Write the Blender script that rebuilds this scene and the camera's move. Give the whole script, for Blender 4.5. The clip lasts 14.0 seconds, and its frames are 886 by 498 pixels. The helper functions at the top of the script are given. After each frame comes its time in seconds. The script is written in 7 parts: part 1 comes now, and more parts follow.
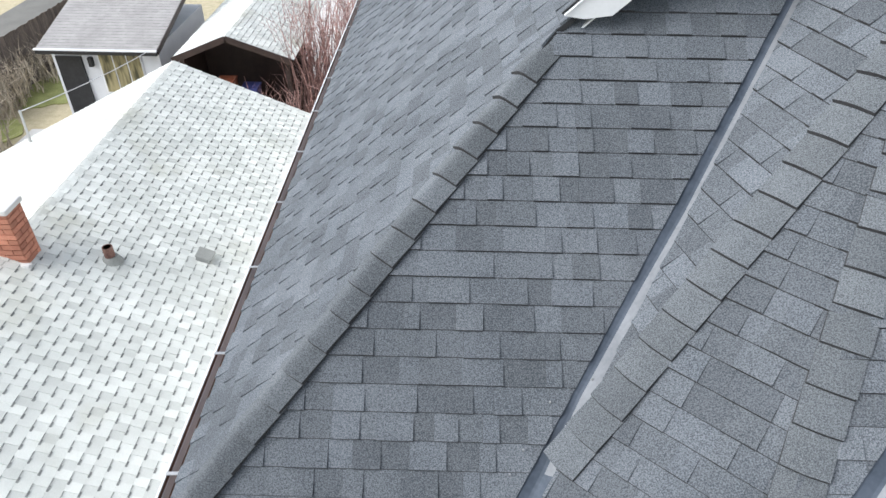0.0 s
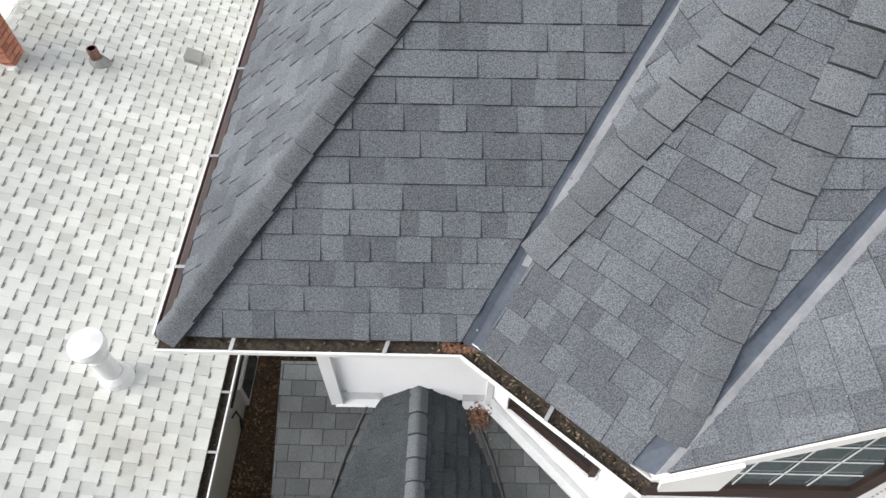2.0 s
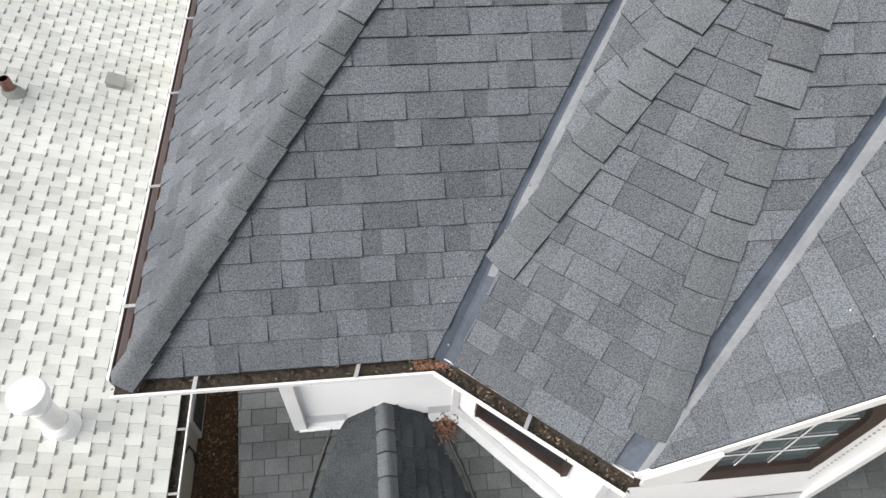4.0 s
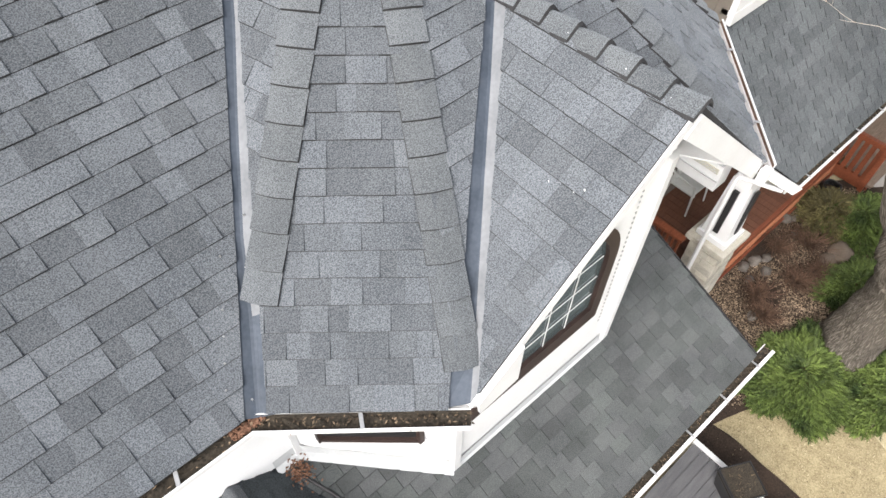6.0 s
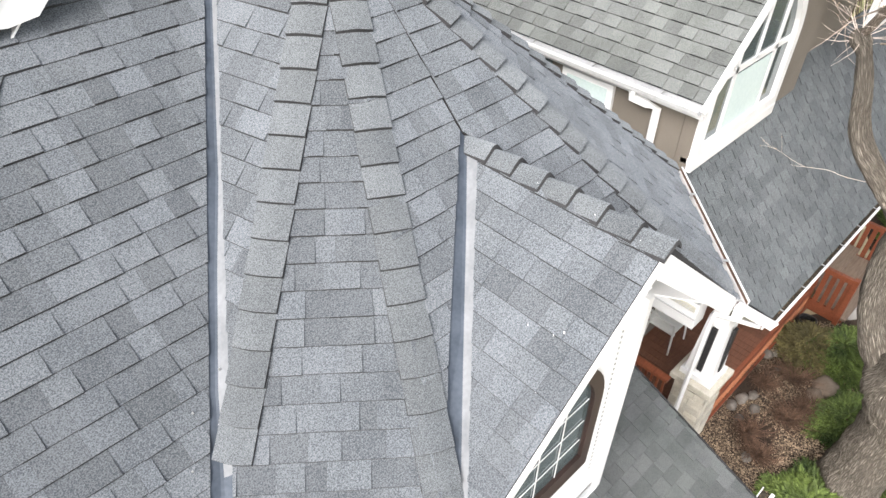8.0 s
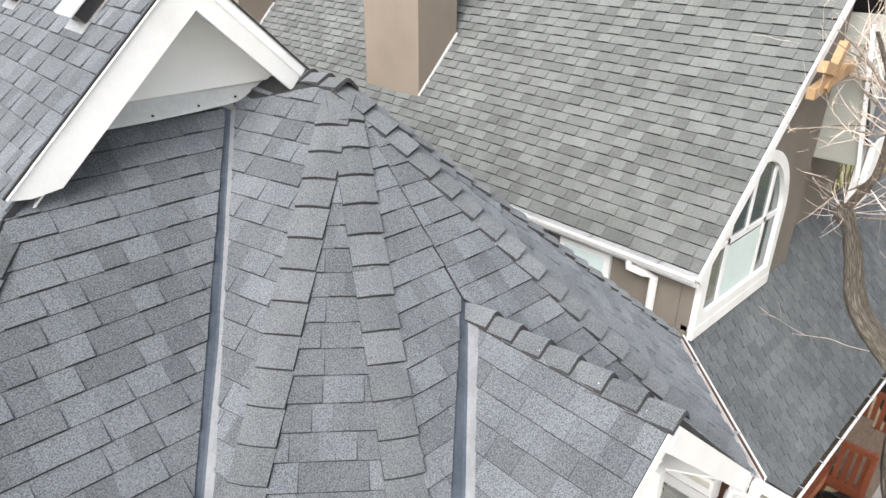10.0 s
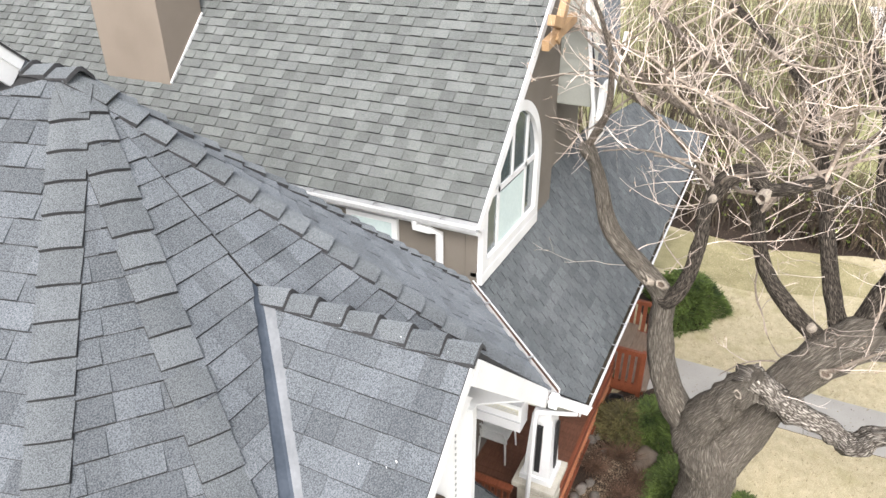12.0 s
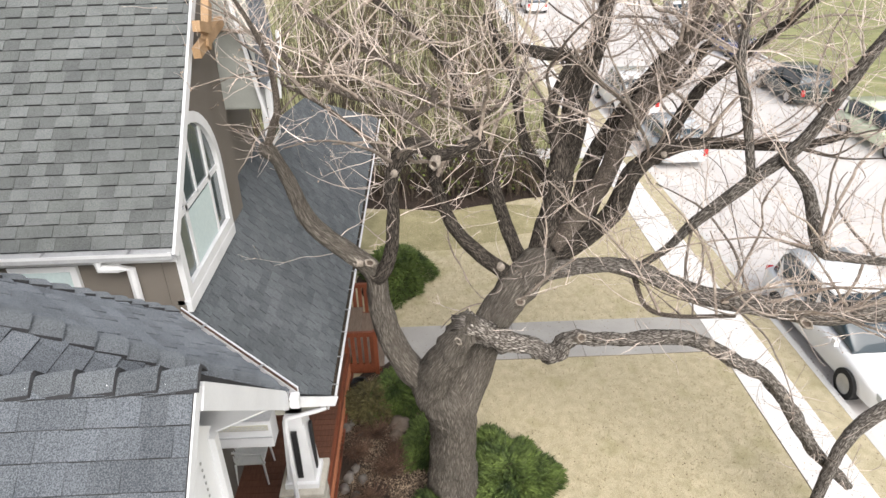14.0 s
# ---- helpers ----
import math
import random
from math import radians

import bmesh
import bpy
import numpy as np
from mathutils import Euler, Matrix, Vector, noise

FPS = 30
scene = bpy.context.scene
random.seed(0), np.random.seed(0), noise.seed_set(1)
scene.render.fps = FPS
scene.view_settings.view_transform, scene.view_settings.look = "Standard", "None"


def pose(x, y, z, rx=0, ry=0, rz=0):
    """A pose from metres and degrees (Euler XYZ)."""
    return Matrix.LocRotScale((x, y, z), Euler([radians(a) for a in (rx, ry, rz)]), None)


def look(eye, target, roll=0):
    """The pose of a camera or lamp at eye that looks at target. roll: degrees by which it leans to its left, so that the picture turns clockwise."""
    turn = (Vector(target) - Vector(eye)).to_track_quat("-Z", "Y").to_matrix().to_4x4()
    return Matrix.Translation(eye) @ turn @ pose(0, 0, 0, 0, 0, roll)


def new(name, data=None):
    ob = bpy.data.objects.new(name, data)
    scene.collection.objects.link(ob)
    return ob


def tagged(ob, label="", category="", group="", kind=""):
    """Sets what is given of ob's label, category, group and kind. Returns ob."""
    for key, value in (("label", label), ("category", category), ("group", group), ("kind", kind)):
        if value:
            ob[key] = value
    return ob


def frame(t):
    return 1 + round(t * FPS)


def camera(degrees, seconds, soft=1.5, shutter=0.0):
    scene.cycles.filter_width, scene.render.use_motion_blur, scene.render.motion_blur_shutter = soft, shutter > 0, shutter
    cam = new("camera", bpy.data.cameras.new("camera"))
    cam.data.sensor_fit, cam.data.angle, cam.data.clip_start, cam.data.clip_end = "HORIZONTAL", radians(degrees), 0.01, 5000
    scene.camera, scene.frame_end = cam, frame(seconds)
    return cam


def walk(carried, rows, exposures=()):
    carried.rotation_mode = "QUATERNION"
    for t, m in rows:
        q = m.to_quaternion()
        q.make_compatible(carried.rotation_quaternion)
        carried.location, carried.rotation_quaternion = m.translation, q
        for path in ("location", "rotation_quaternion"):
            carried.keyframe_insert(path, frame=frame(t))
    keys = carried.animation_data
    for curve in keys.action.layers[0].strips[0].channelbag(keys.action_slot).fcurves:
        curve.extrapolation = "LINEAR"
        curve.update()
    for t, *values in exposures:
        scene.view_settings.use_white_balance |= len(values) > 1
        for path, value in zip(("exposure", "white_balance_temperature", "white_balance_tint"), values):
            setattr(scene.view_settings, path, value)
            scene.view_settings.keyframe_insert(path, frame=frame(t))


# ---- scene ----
EXPOSURES = [(0.0, 0.71, 6000, 8), (1.0, 0.69, 6300, 9), (2.2, 0.60, 6400, 10), (5.0, 0.81, 6500, 10), (6.5, 1.15, 6500, 10), (7.6, 1.25, 6500, 10), (8.4, 1.4, 6500, 10), (8.7, 1.3, 6500, 10), (10.8, 1.04, 6450, 10), (11.8, 1.13, 6420, 10), (12.5, 1.13, 6400, 10), (13.2, 0.85, 6400, 10), (14.0, 0.62, 6400, 10)]
cam = camera(67.4, 14.0)
PATH = [
    (0, (-0.076, 0.030, 9.248), (-0.094, 1.622, 8.038), 0.9),
    (0.5, (-0.035, 0.017, 9.272), (-0.057, 1.555, 7.994), 0.5),
    (1, (-0.022, -0.031, 9.284), (-0.039, 1.432, 7.921), 0.6),
    (1.5, (0.010, -0.048, 9.297), (-0.007, 1.245, 7.771), 0.5),
    (2, (0.038, -0.043, 9.307), (0.018, 1.130, 7.687), 0.3),
    (2.2, (0.042, -0.039, 9.312), (0.024, 1.131, 7.690), 0.4),
    (4.3, (-0.127, 0.040, 9.305), (0.124, 1.208, 7.701), 3.4),
    (4.5, (-0.130, 0.042, 9.309), (0.174, 1.200, 7.707), 3.4),
    (5, (-0.131, 0.037, 9.319), (0.220, 1.186, 7.720), 2.9),
    (5.5, (-0.039, 0.038, 9.349), (0.560, 1.063, 7.740), 1.0),
    (6, (-0.026, -0.003, 9.350), (0.772, 0.892, 7.750), 0.4),
    (6.5, (-0.030, -0.006, 9.356), (0.769, 0.887, 7.755), 0.4),
    (7, (-0.032, -0.016, 9.360), (0.799, 0.848, 7.759), 0.3),
    (7.5, (-0.033, -0.015, 9.363), (0.808, 0.857, 7.772), 0.3),
    (8, (-0.016, -0.005, 9.351), (1.038, 1.087, 8.049), 0.3),
    (8.5, (-0.010, 0.009, 9.346), (1.225, 1.290, 8.432), 0.4),
    (8.7, (-0.008, 0.001, 9.363), (1.269, 1.329, 8.584), 0.5),
    (10.8, (-0.021, -0.006, 9.351), (1.186, 1.273, 8.399), 0.3),
    (11, (-0.019, -0.012, 9.358), (1.185, 1.267, 8.402), 0.2),
    (11.5, (-0.025, -0.025, 9.365), (1.344, 1.075, 8.407), 0.4),
    (12, (-0.032, -0.062, 9.320), (1.547, 0.720, 8.374), -0.1),
    (12.5, (-0.029, -0.079, 9.304), (1.677, 0.365, 8.360), -0.5),
    (13, (-0.057, -0.106, 9.296), (1.705, -0.049, 8.350), -0.9),
    (13.5, (-0.078, -0.105, 9.284), (1.683, -0.152, 8.336), -1.3),
    (14, (-0.088, -0.151, 9.301), (1.669, -0.190, 8.348), -1.5),
]
walk(cam, [(t, look(eye, target, roll)) for t, eye, target, roll in PATH], EXPOSURES)


# ---------------------------------------------------------------- light
world = bpy.data.worlds.new("world")
scene.world = world
world.use_nodes = True
wn, wl = world.node_tree.nodes, world.node_tree.links
wn.clear()
sky = wn.new("ShaderNodeTexSky")
sky.sky_type, sky.sun_disc = "NISHITA", False
sky.sun_elevation, sky.sun_rotation = radians(43), radians(253)
sky.air_density, sky.dust_density, sky.ozone_density = 1.0, 4.0, 1.0
pale = wn.new("ShaderNodeHueSaturation")
pale.inputs["Saturation"].default_value = 0.35
wl.new(sky.outputs[0], pale.inputs["Color"])
back = wn.new("ShaderNodeBackground")
back.inputs[1].default_value = 0.15
wl.new(pale.outputs[0], back.inputs[0])
wl.new(back.outputs[0], wn.new("ShaderNodeOutputWorld").inputs[0])

# high thin cloud: a weak, very wide sun from the west
sun_data = bpy.data.lights.new("sun", "SUN")
sun_data.energy, sun_data.angle, sun_data.color = 1.72, radians(50), (1.0, 0.945, 0.895)
sun = new("sun", sun_data)
sun.matrix_world = look((-12.2, -3.7, 12.0), (0, 0, 0))


# ---------------------------------------------------------------- materials
def material(name, dark, light, rough=0.8, grain=300.0, blotch=3.0, bump=0.2, metal=0.0, vary=None, spread=0.25,
             stain=None, stain_amount=0.0, stain_scale=1.2, contrast=0.5, spec=0.4, stretch=None, lo=0.32, hi=0.68, tint=None, matte=0.0):
    """A surface of two tones mixed by fine grain and broad blotches. vary: 'piece' (per object) or 'island' (per loose part)."""
    m = bpy.data.materials.new(name)
    m.use_nodes = True
    n, l = m.node_tree.nodes, m.node_tree.links
    bsdf = n["Principled BSDF"]
    bsdf.inputs["Roughness"].default_value = rough
    bsdf.inputs["Metallic"].default_value = metal
    bsdf.inputs["Specular IOR Level"].default_value = spec
    bsdf.inputs["Diffuse Roughness"].default_value = matte
    geo = n.new("ShaderNodeNewGeometry")
    where = geo.outputs["Position"]
    if stretch:
        scale = n.new("ShaderNodeVectorMath")
        scale.operation = "MULTIPLY"
        scale.inputs[1].default_value = stretch
        l.new(where, scale.inputs[0])
        where = scale.outputs[0]

    def fac(size, detail=4.0):
        t = n.new("ShaderNodeTexNoise")
        t.inputs["Scale"].default_value = size
        t.inputs["Detail"].default_value = detail
        l.new(where, t.inputs["Vector"])
        return t.outputs["Fac"]

    def math_node(op, a, b):
        k = n.new("ShaderNodeMath")
        k.operation = op
        for i, v in enumerate((a, b)):
            if isinstance(v, (int, float)):
                k.inputs[i].default_value = v
            else:
                l.new(v, k.inputs[i])
        return k.outputs[0]

    def mix(f, a, b):
        k = n.new("ShaderNodeMix")
        k.data_type = "RGBA"
        if isinstance(f, (int, float)):
            k.inputs[0].default_value = f
        else:
            l.new(f, k.inputs[0])
        for i, v in ((6, a), (7, b)):
            if isinstance(v, tuple):
                k.inputs[i].default_value = (*v, 1)
            else:
                l.new(v, k.inputs[i])
        return k.outputs[2]

    fine = fac(grain, 2.0)
    broad = fac(blotch)
    blend = math_node("ADD", math_node("MULTIPLY", fine, contrast), math_node("MULTIPLY", broad, 1 - contrast))
    ramp = n.new("ShaderNodeMapRange")
    ramp.inputs[1].default_value, ramp.inputs[2].default_value = lo, hi
    l.new(blend, ramp.inputs[0])
    colour = mix(ramp.outputs[0], dark, light)
    if vary:
        if vary == "piece":
            rnd = n.new("ShaderNodeObjectInfo").outputs["Random"]
        else:
            rnd = geo.outputs["Random Per Island"]
        hsv = n.new("ShaderNodeHueSaturation")
        gain = n.new("ShaderNodeMapRange")
        gain.inputs[3].default_value, gain.inputs[4].default_value = 1 - spread, 1 + spread
        l.new(rnd, gain.inputs[0])
        l.new(gain.outputs[0], hsv.inputs["Value"])
        l.new(colour, hsv.inputs["Color"])
        colour = hsv.outputs[0]
        if tint:
            part_ = math_node("FRACT", math_node("MULTIPLY", rnd, 7.31), 0.0)
            warm = n.new("ShaderNodeMix")
            warm.data_type, warm.blend_type = "RGBA", "MULTIPLY"
            warm.inputs[0].default_value = 1.0
            l.new(colour, warm.inputs[6])
            warm.inputs[7].default_value = (*tint, 1)
            colour = mix(part_, colour, warm.outputs[2])
    if stain:
        patch = fac(stain_scale, 6.0)
        edge = n.new("ShaderNodeMapRange")
        edge.inputs[1].default_value, edge.inputs[2].default_value = 0.55, 0.72
        l.new(patch, edge.inputs[0])
        colour = mix(math_node("MULTIPLY", edge.outputs[0], stain_amount), colour, stain)
    l.new(colour, bsdf.inputs["Base Color"])
    if bump:
        b = n.new("ShaderNodeBump")
        b.inputs["Strength"].default_value = bump
        b.inputs["Distance"].default_value = 0.004
        l.new(fine, b.inputs["Height"])
        l.new(b.outputs[0], bsdf.inputs["Normal"])
    return m


GREY_A, GREY_B = (0.0600, 0.0690, 0.0795), (0.1750, 0.1885, 0.2075)
OLD_A, OLD_B = (0.046, 0.04968, 0.05244), (0.1288, 0.1352, 0.138)
PORCH_A, PORCH_B = (0.040, 0.0452, 0.0505), (0.126, 0.136, 0.145)
MAIN_A, MAIN_B = (0.07719, 0.08277, 0.08184), (0.2009, 0.2111, 0.2074)
SHADED_A, SHADED_B = (0.022, 0.026, 0.029), (0.064, 0.075, 0.081)
M_EDGE = material("asphalt_cut_edge", (0.022, 0.022, 0.024), (0.05, 0.05, 0.053), 0.95, 60, 4, 0.2)


def granules(name, dark, light, grain, blotch, vary, spread, tint, contrast=0.82):
    """Mineral granules on asphalt: coarse speckle, a soft cloudiness and a tone for each piece."""
    return material(name, dark, light, 0.85, grain, blotch, 0.5, vary=vary, spread=spread, contrast=contrast, spec=0.3, lo=0.38, hi=0.62, tint=tint, matte=1.0)


WARM = (1.005, 1.0, 0.985)
M_SHINGLE = granules("asphalt_shingle", GREY_A, GREY_B, 150, 2.2, "piece", 0.20, WARM)
M_SHINGLES = granules("asphalt_shingle_field", GREY_A, GREY_B, 150, 2.2, "island", 0.20, WARM)
M_CAP = granules("asphalt_cap", (0.066, 0.074, 0.082), (0.176, 0.189, 0.203), 170, 3.0, "piece", 0.15, WARM)
M_OLD = granules("old_shingle", OLD_A, OLD_B, 190, 1.6, "piece", 0.20, (0.98, 1.02, 0.98), 0.6)
M_OLDS = granules("old_shingle_field", OLD_A, OLD_B, 190, 1.6, "island", 0.20, (0.98, 1.02, 0.98), 0.6)
M_PORCH = granules("porch_shingle", PORCH_A, PORCH_B, 120, 2.0, "piece", 0.17, (0.99, 1.01, 1.0), 0.85)
M_PORCHES = granules("porch_shingle_field", PORCH_A, PORCH_B, 120, 2.0, "island", 0.17, (0.99, 1.01, 1.0), 0.85)
M_MAIN = granules("main_shingle", MAIN_A, MAIN_B, 150, 1.8, "piece", 0.20, (1.0, 1.01, 0.985), 0.8)
M_MAINS = granules("main_shingle_field", MAIN_A, MAIN_B, 150, 1.8, "island", 0.20, (1.0, 1.01, 0.985), 0.8)
# shingles darkened so that the cross gable looks shaded
M_SHADED = granules("shaded_shingle", SHADED_A, SHADED_B, 90, 1.6, "piece", 0.10, (1, 1, 1), 0.6)
M_SHADEDS = granules("shaded_shingle_field", SHADED_A, SHADED_B, 90, 1.6, "island", 0.10, (1, 1, 1), 0.6)
M_DECK = material("roof_felt", (0.02, 0.02, 0.022), (0.04, 0.04, 0.042), 0.95, 120, 4, 0.2)
M_PALE = material("pale_shingle", (0.50, 0.515, 0.48), (0.70, 0.71, 0.67), 0.9, 150, 1.4, 0.5, vary="piece", spread=0.13, contrast=0.45,
                  stain=(0.33, 0.32, 0.23), stain_amount=0.45, stain_scale=0.9)
M_PALES = material("pale_shingle_field", (0.50, 0.515, 0.48), (0.70, 0.71, 0.67), 0.9, 150, 1.4, 0.5, vary="island", spread=0.13, contrast=0.45,
                   stain=(0.33, 0.32, 0.23), stain_amount=0.45, stain_scale=0.9)
# grey of the painted butt shadows, and of the box vent
M_SHADE_AND_VENT = material("butt_shade_and_vent_grey", (0.15, 0.155, 0.15), (0.27, 0.275, 0.26), 0.95, 60, 2.0, 0.3, vary="island", spread=0.35)
M_PALE_DECK = material("pale_roof_underlay", (0.22, 0.225, 0.21), (0.33, 0.335, 0.31), 0.95, 90, 4, 0.2)
M_WHITE = material("white_paint", (0.66, 0.665, 0.67), (0.76, 0.765, 0.77), 0.45, 60, 2.5, 0.06, contrast=0.25, stain=(0.5, 0.49, 0.46), stain_amount=0.25, stain_scale=2.0)
M_SIDING = material("white_siding", (0.79, 0.795, 0.80), (0.87, 0.875, 0.88), 0.5, 50, 1.5, 0.05, contrast=0.25, stain=(0.55, 0.55, 0.53), stain_amount=0.2)
# dormer siding: its grey-green tone has the shade mixed in
M_SHADE_SIDING = material("grey_green_shade_siding", (0.26, 0.268, 0.243), (0.33, 0.338, 0.308), 0.6, 50, 1.5, 0.05, contrast=0.25)
M_STUCCO = material("taupe_stucco", (0.138, 0.121, 0.101), (0.192, 0.170, 0.145), 0.95, 220, 1.2, 0.5, contrast=0.4)
M_STUCCO_PALE = material("tan_stucco", (0.19, 0.157, 0.126), (0.25, 0.21, 0.172), 0.95, 220, 1.2, 0.5, contrast=0.4, stain=(0.17, 0.145, 0.12), stain_amount=0.4)
M_METAL_PALE = material("pale_flashing_metal", (0.15, 0.158, 0.170), (0.22, 0.23, 0.244), 0.75, 40, 5, 0.05, metal=0.0, spec=0.2, contrast=0.3, stain=(0.14, 0.145, 0.155), stain_amount=0.5, stain_scale=6)
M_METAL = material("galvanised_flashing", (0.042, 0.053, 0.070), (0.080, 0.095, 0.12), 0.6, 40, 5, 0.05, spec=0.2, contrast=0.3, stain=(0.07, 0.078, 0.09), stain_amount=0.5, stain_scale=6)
M_ZINC = material("dull_pale_zinc", (0.42, 0.43, 0.44), (0.58, 0.59, 0.60), 0.5, 40, 5, 0.05, metal=0.25, contrast=0.3, stain=(0.3, 0.3, 0.3), stain_amount=0.4, stain_scale=5)
M_APRON = material("pale_apron_metal", (0.50, 0.515, 0.525), (0.62, 0.635, 0.64), 0.55, 40, 5, 0.05, contrast=0.3, stain=(0.36, 0.36, 0.36), stain_amount=0.3, stain_scale=5)
M_STEEL = material("bare_steel", (0.4, 0.4, 0.4), (0.55, 0.55, 0.55), 0.4, 60, 6, 0.05, metal=0.7)
M_GUTTER_IN = material("gutter_inside", (0.10, 0.055, 0.035), (0.24, 0.15, 0.11), 0.7, 60, 5, 0.2, contrast=0.4)
M_LEAF = material("leaf_litter", (0.009, 0.008, 0.006), (0.062, 0.050, 0.036), 0.95, 55, 14, 1.0, contrast=0.7)
M_FLAKE = material("dry_leaf_flakes", (0.02, 0.015, 0.011), (0.20, 0.145, 0.095), 0.9, 40, 8, 0.0, vary="island", spread=0.7)
M_LEAF_RED = material("red_leaf_litter", (0.07, 0.035, 0.022), (0.28, 0.15, 0.095), 0.95, 60, 14, 1.0, contrast=0.7)
M_BROWN = material("dark_brown_trim", (0.022, 0.014, 0.012), (0.055, 0.034, 0.029), 0.5, 90, 4, 0.1)
M_RED_WOOD = material("red_stained_wood", (0.115, 0.034, 0.017), (0.26, 0.080, 0.038), 0.55, 60, 6, 0.25, contrast=0.5, vary="piece", spread=0.15, stretch=(1, 8, 8))
M_DECK_BOARD = material("worn_red_deck_wood", (0.085, 0.038, 0.024), (0.19, 0.085, 0.052), 0.6, 60, 6, 0.25, contrast=0.5, vary="piece", spread=0.15, stretch=(1, 8, 8))
M_TREAD = material("worn_tread_wood", (0.13, 0.098, 0.074), (0.27, 0.205, 0.155), 0.75, 60, 5, 0.3, vary="piece", spread=0.12, stretch=(1, 6, 6))
M_LATTICE = material("orange_red_lattice", (0.30, 0.10, 0.045), (0.48, 0.19, 0.09), 0.6, 60, 6, 0.2, contrast=0.5)
M_ORANGE_WOOD = material("orange_timber", (0.29, 0.18, 0.09), (0.45, 0.295, 0.165), 0.6, 60, 4, 0.2, contrast=0.5)
M_GREY_WOOD = material("grey_deck_wood", (0.07, 0.072, 0.078), (0.14, 0.14, 0.145), 0.7, 60, 4, 0.25, vary="piece", spread=0.12, stretch=(1, 6, 6))
M_BLACK = material("black_plastic", (0.012, 0.012, 0.013), (0.03, 0.03, 0.032), 0.45, 40, 6, 0.05)
M_BRICK = material("orange_brick", (0.32, 0.12, 0.075), (0.50, 0.23, 0.15), 0.9, 120, 7, 0.5, vary="piece", spread=0.22)
M_MORTAR = material("mortar", (0.42, 0.38, 0.34), (0.58, 0.54, 0.5), 0.95, 150, 5, 0.5)
M_STONE = material("pale_ledge_stone", (0.40, 0.37, 0.30), (0.62, 0.59, 0.52), 0.9, 60, 6, 0.6, vary="piece", spread=0.2)
M_CREAM = material("cream_siding", (0.46, 0.45, 0.38), (0.58, 0.56, 0.48), 0.7, 60, 2, 0.1)
M_SIDEWALK = material("pale_concrete", (0.50, 0.49, 0.47), (0.66, 0.65, 0.63), 0.9, 120, 1.0, 0.3, contrast=0.4)
M_ROAD = material("pale_asphalt", (0.50, 0.468, 0.445), (0.66, 0.628, 0.60), 0.9, 90, 0.4, 0.4, contrast=0.4)
M_LAWN = material("dormant_lawn", (0.30, 0.258, 0.155), (0.59, 0.515, 0.355), 0.95, 55, 5.0, 0.9, contrast=0.6, lo=0.30, hi=0.68, stain=(0.27, 0.25, 0.11), stain_amount=0.45, stain_scale=1.3)
M_OLIVE = material("olive_lawn", (0.17, 0.155, 0.075), (0.42, 0.37, 0.21), 0.95, 45, 1.4, 0.8, contrast=0.45)
M_LAWN_GREEN = material("waking_lawn", (0.15, 0.16, 0.065), (0.36, 0.345, 0.17), 0.95, 40, 0.7, 0.6, contrast=0.35, stain=(0.15, 0.19, 0.05), stain_amount=0.5, stain_scale=0.5)
M_THIN = material("thin_lawn", (0.17, 0.138, 0.075), (0.44, 0.37, 0.225), 0.95, 55, 6.0, 0.9, contrast=0.6, stain=(0.13, 0.10, 0.06), stain_amount=0.4, stain_scale=3.0)
M_MULCH = material("dark_mulch", (0.008, 0.0055, 0.004), (0.058, 0.038, 0.026), 0.95, 45, 3, 1.0, contrast=0.6)
M_SOIL = material("bark_and_gravel_bed", (0.020, 0.013, 0.009), (0.15, 0.095, 0.06), 0.95, 45, 5, 1.0, contrast=0.75)
M_GLASS = bpy.data.materials.new("window_glass")
M_GLASS.use_nodes = True
g = M_GLASS.node_tree.nodes["Principled BSDF"]
g.inputs["Base Color"].default_value = (0.075, 0.10, 0.105, 1)
g.inputs["Roughness"].default_value = 0.06
g.inputs["Specular IOR Level"].default_value = 0.9
M_BLIND = material("pale_blind", (0.48, 0.58, 0.58), (0.58, 0.67, 0.66), 0.5, 30, 2, 0.02)


# ---------------------------------------------------------------- building helpers
def group(name, at=(0, 0, 0), **tags):
    """A thing without a mesh of its own: an Empty at its base."""
    ob = new(name)
    ob.location = at
    return tagged(ob, **tags)


def part(name, bm, mat, parent=None, label="", **tags):
    """Links a bmesh, in world coordinates, as one mesh object under a thing or part."""
    me = bpy.data.meshes.new(name)
    bmesh.ops.recalc_face_normals(bm, faces=bm.faces)
    bm.to_mesh(me)
    bm.free()
    me.materials.append(mat)
    ob = new(name, me)
    if parent:
        ob.parent = parent
        ob.matrix_parent_inverse = base_of(parent).inverted()
    return tagged(ob, label=label, **tags)


def base_of(ob):
    m = ob.matrix_basis.copy()
    while ob.parent:
        m = ob.parent.matrix_basis @ ob.matrix_parent_inverse @ m
        ob = ob.parent
    return m


def raw(name, verts, faces, mat, parent=None, label="", **tags):
    me = bpy.data.meshes.new(name)
    me.from_pydata([tuple(v) for v in verts], [], faces)
    me.materials.append(mat)
    ob = new(name, me)
    if parent:
        ob.parent = parent
        ob.matrix_parent_inverse = base_of(parent).inverted()
    return tagged(ob, label=label, **tags)


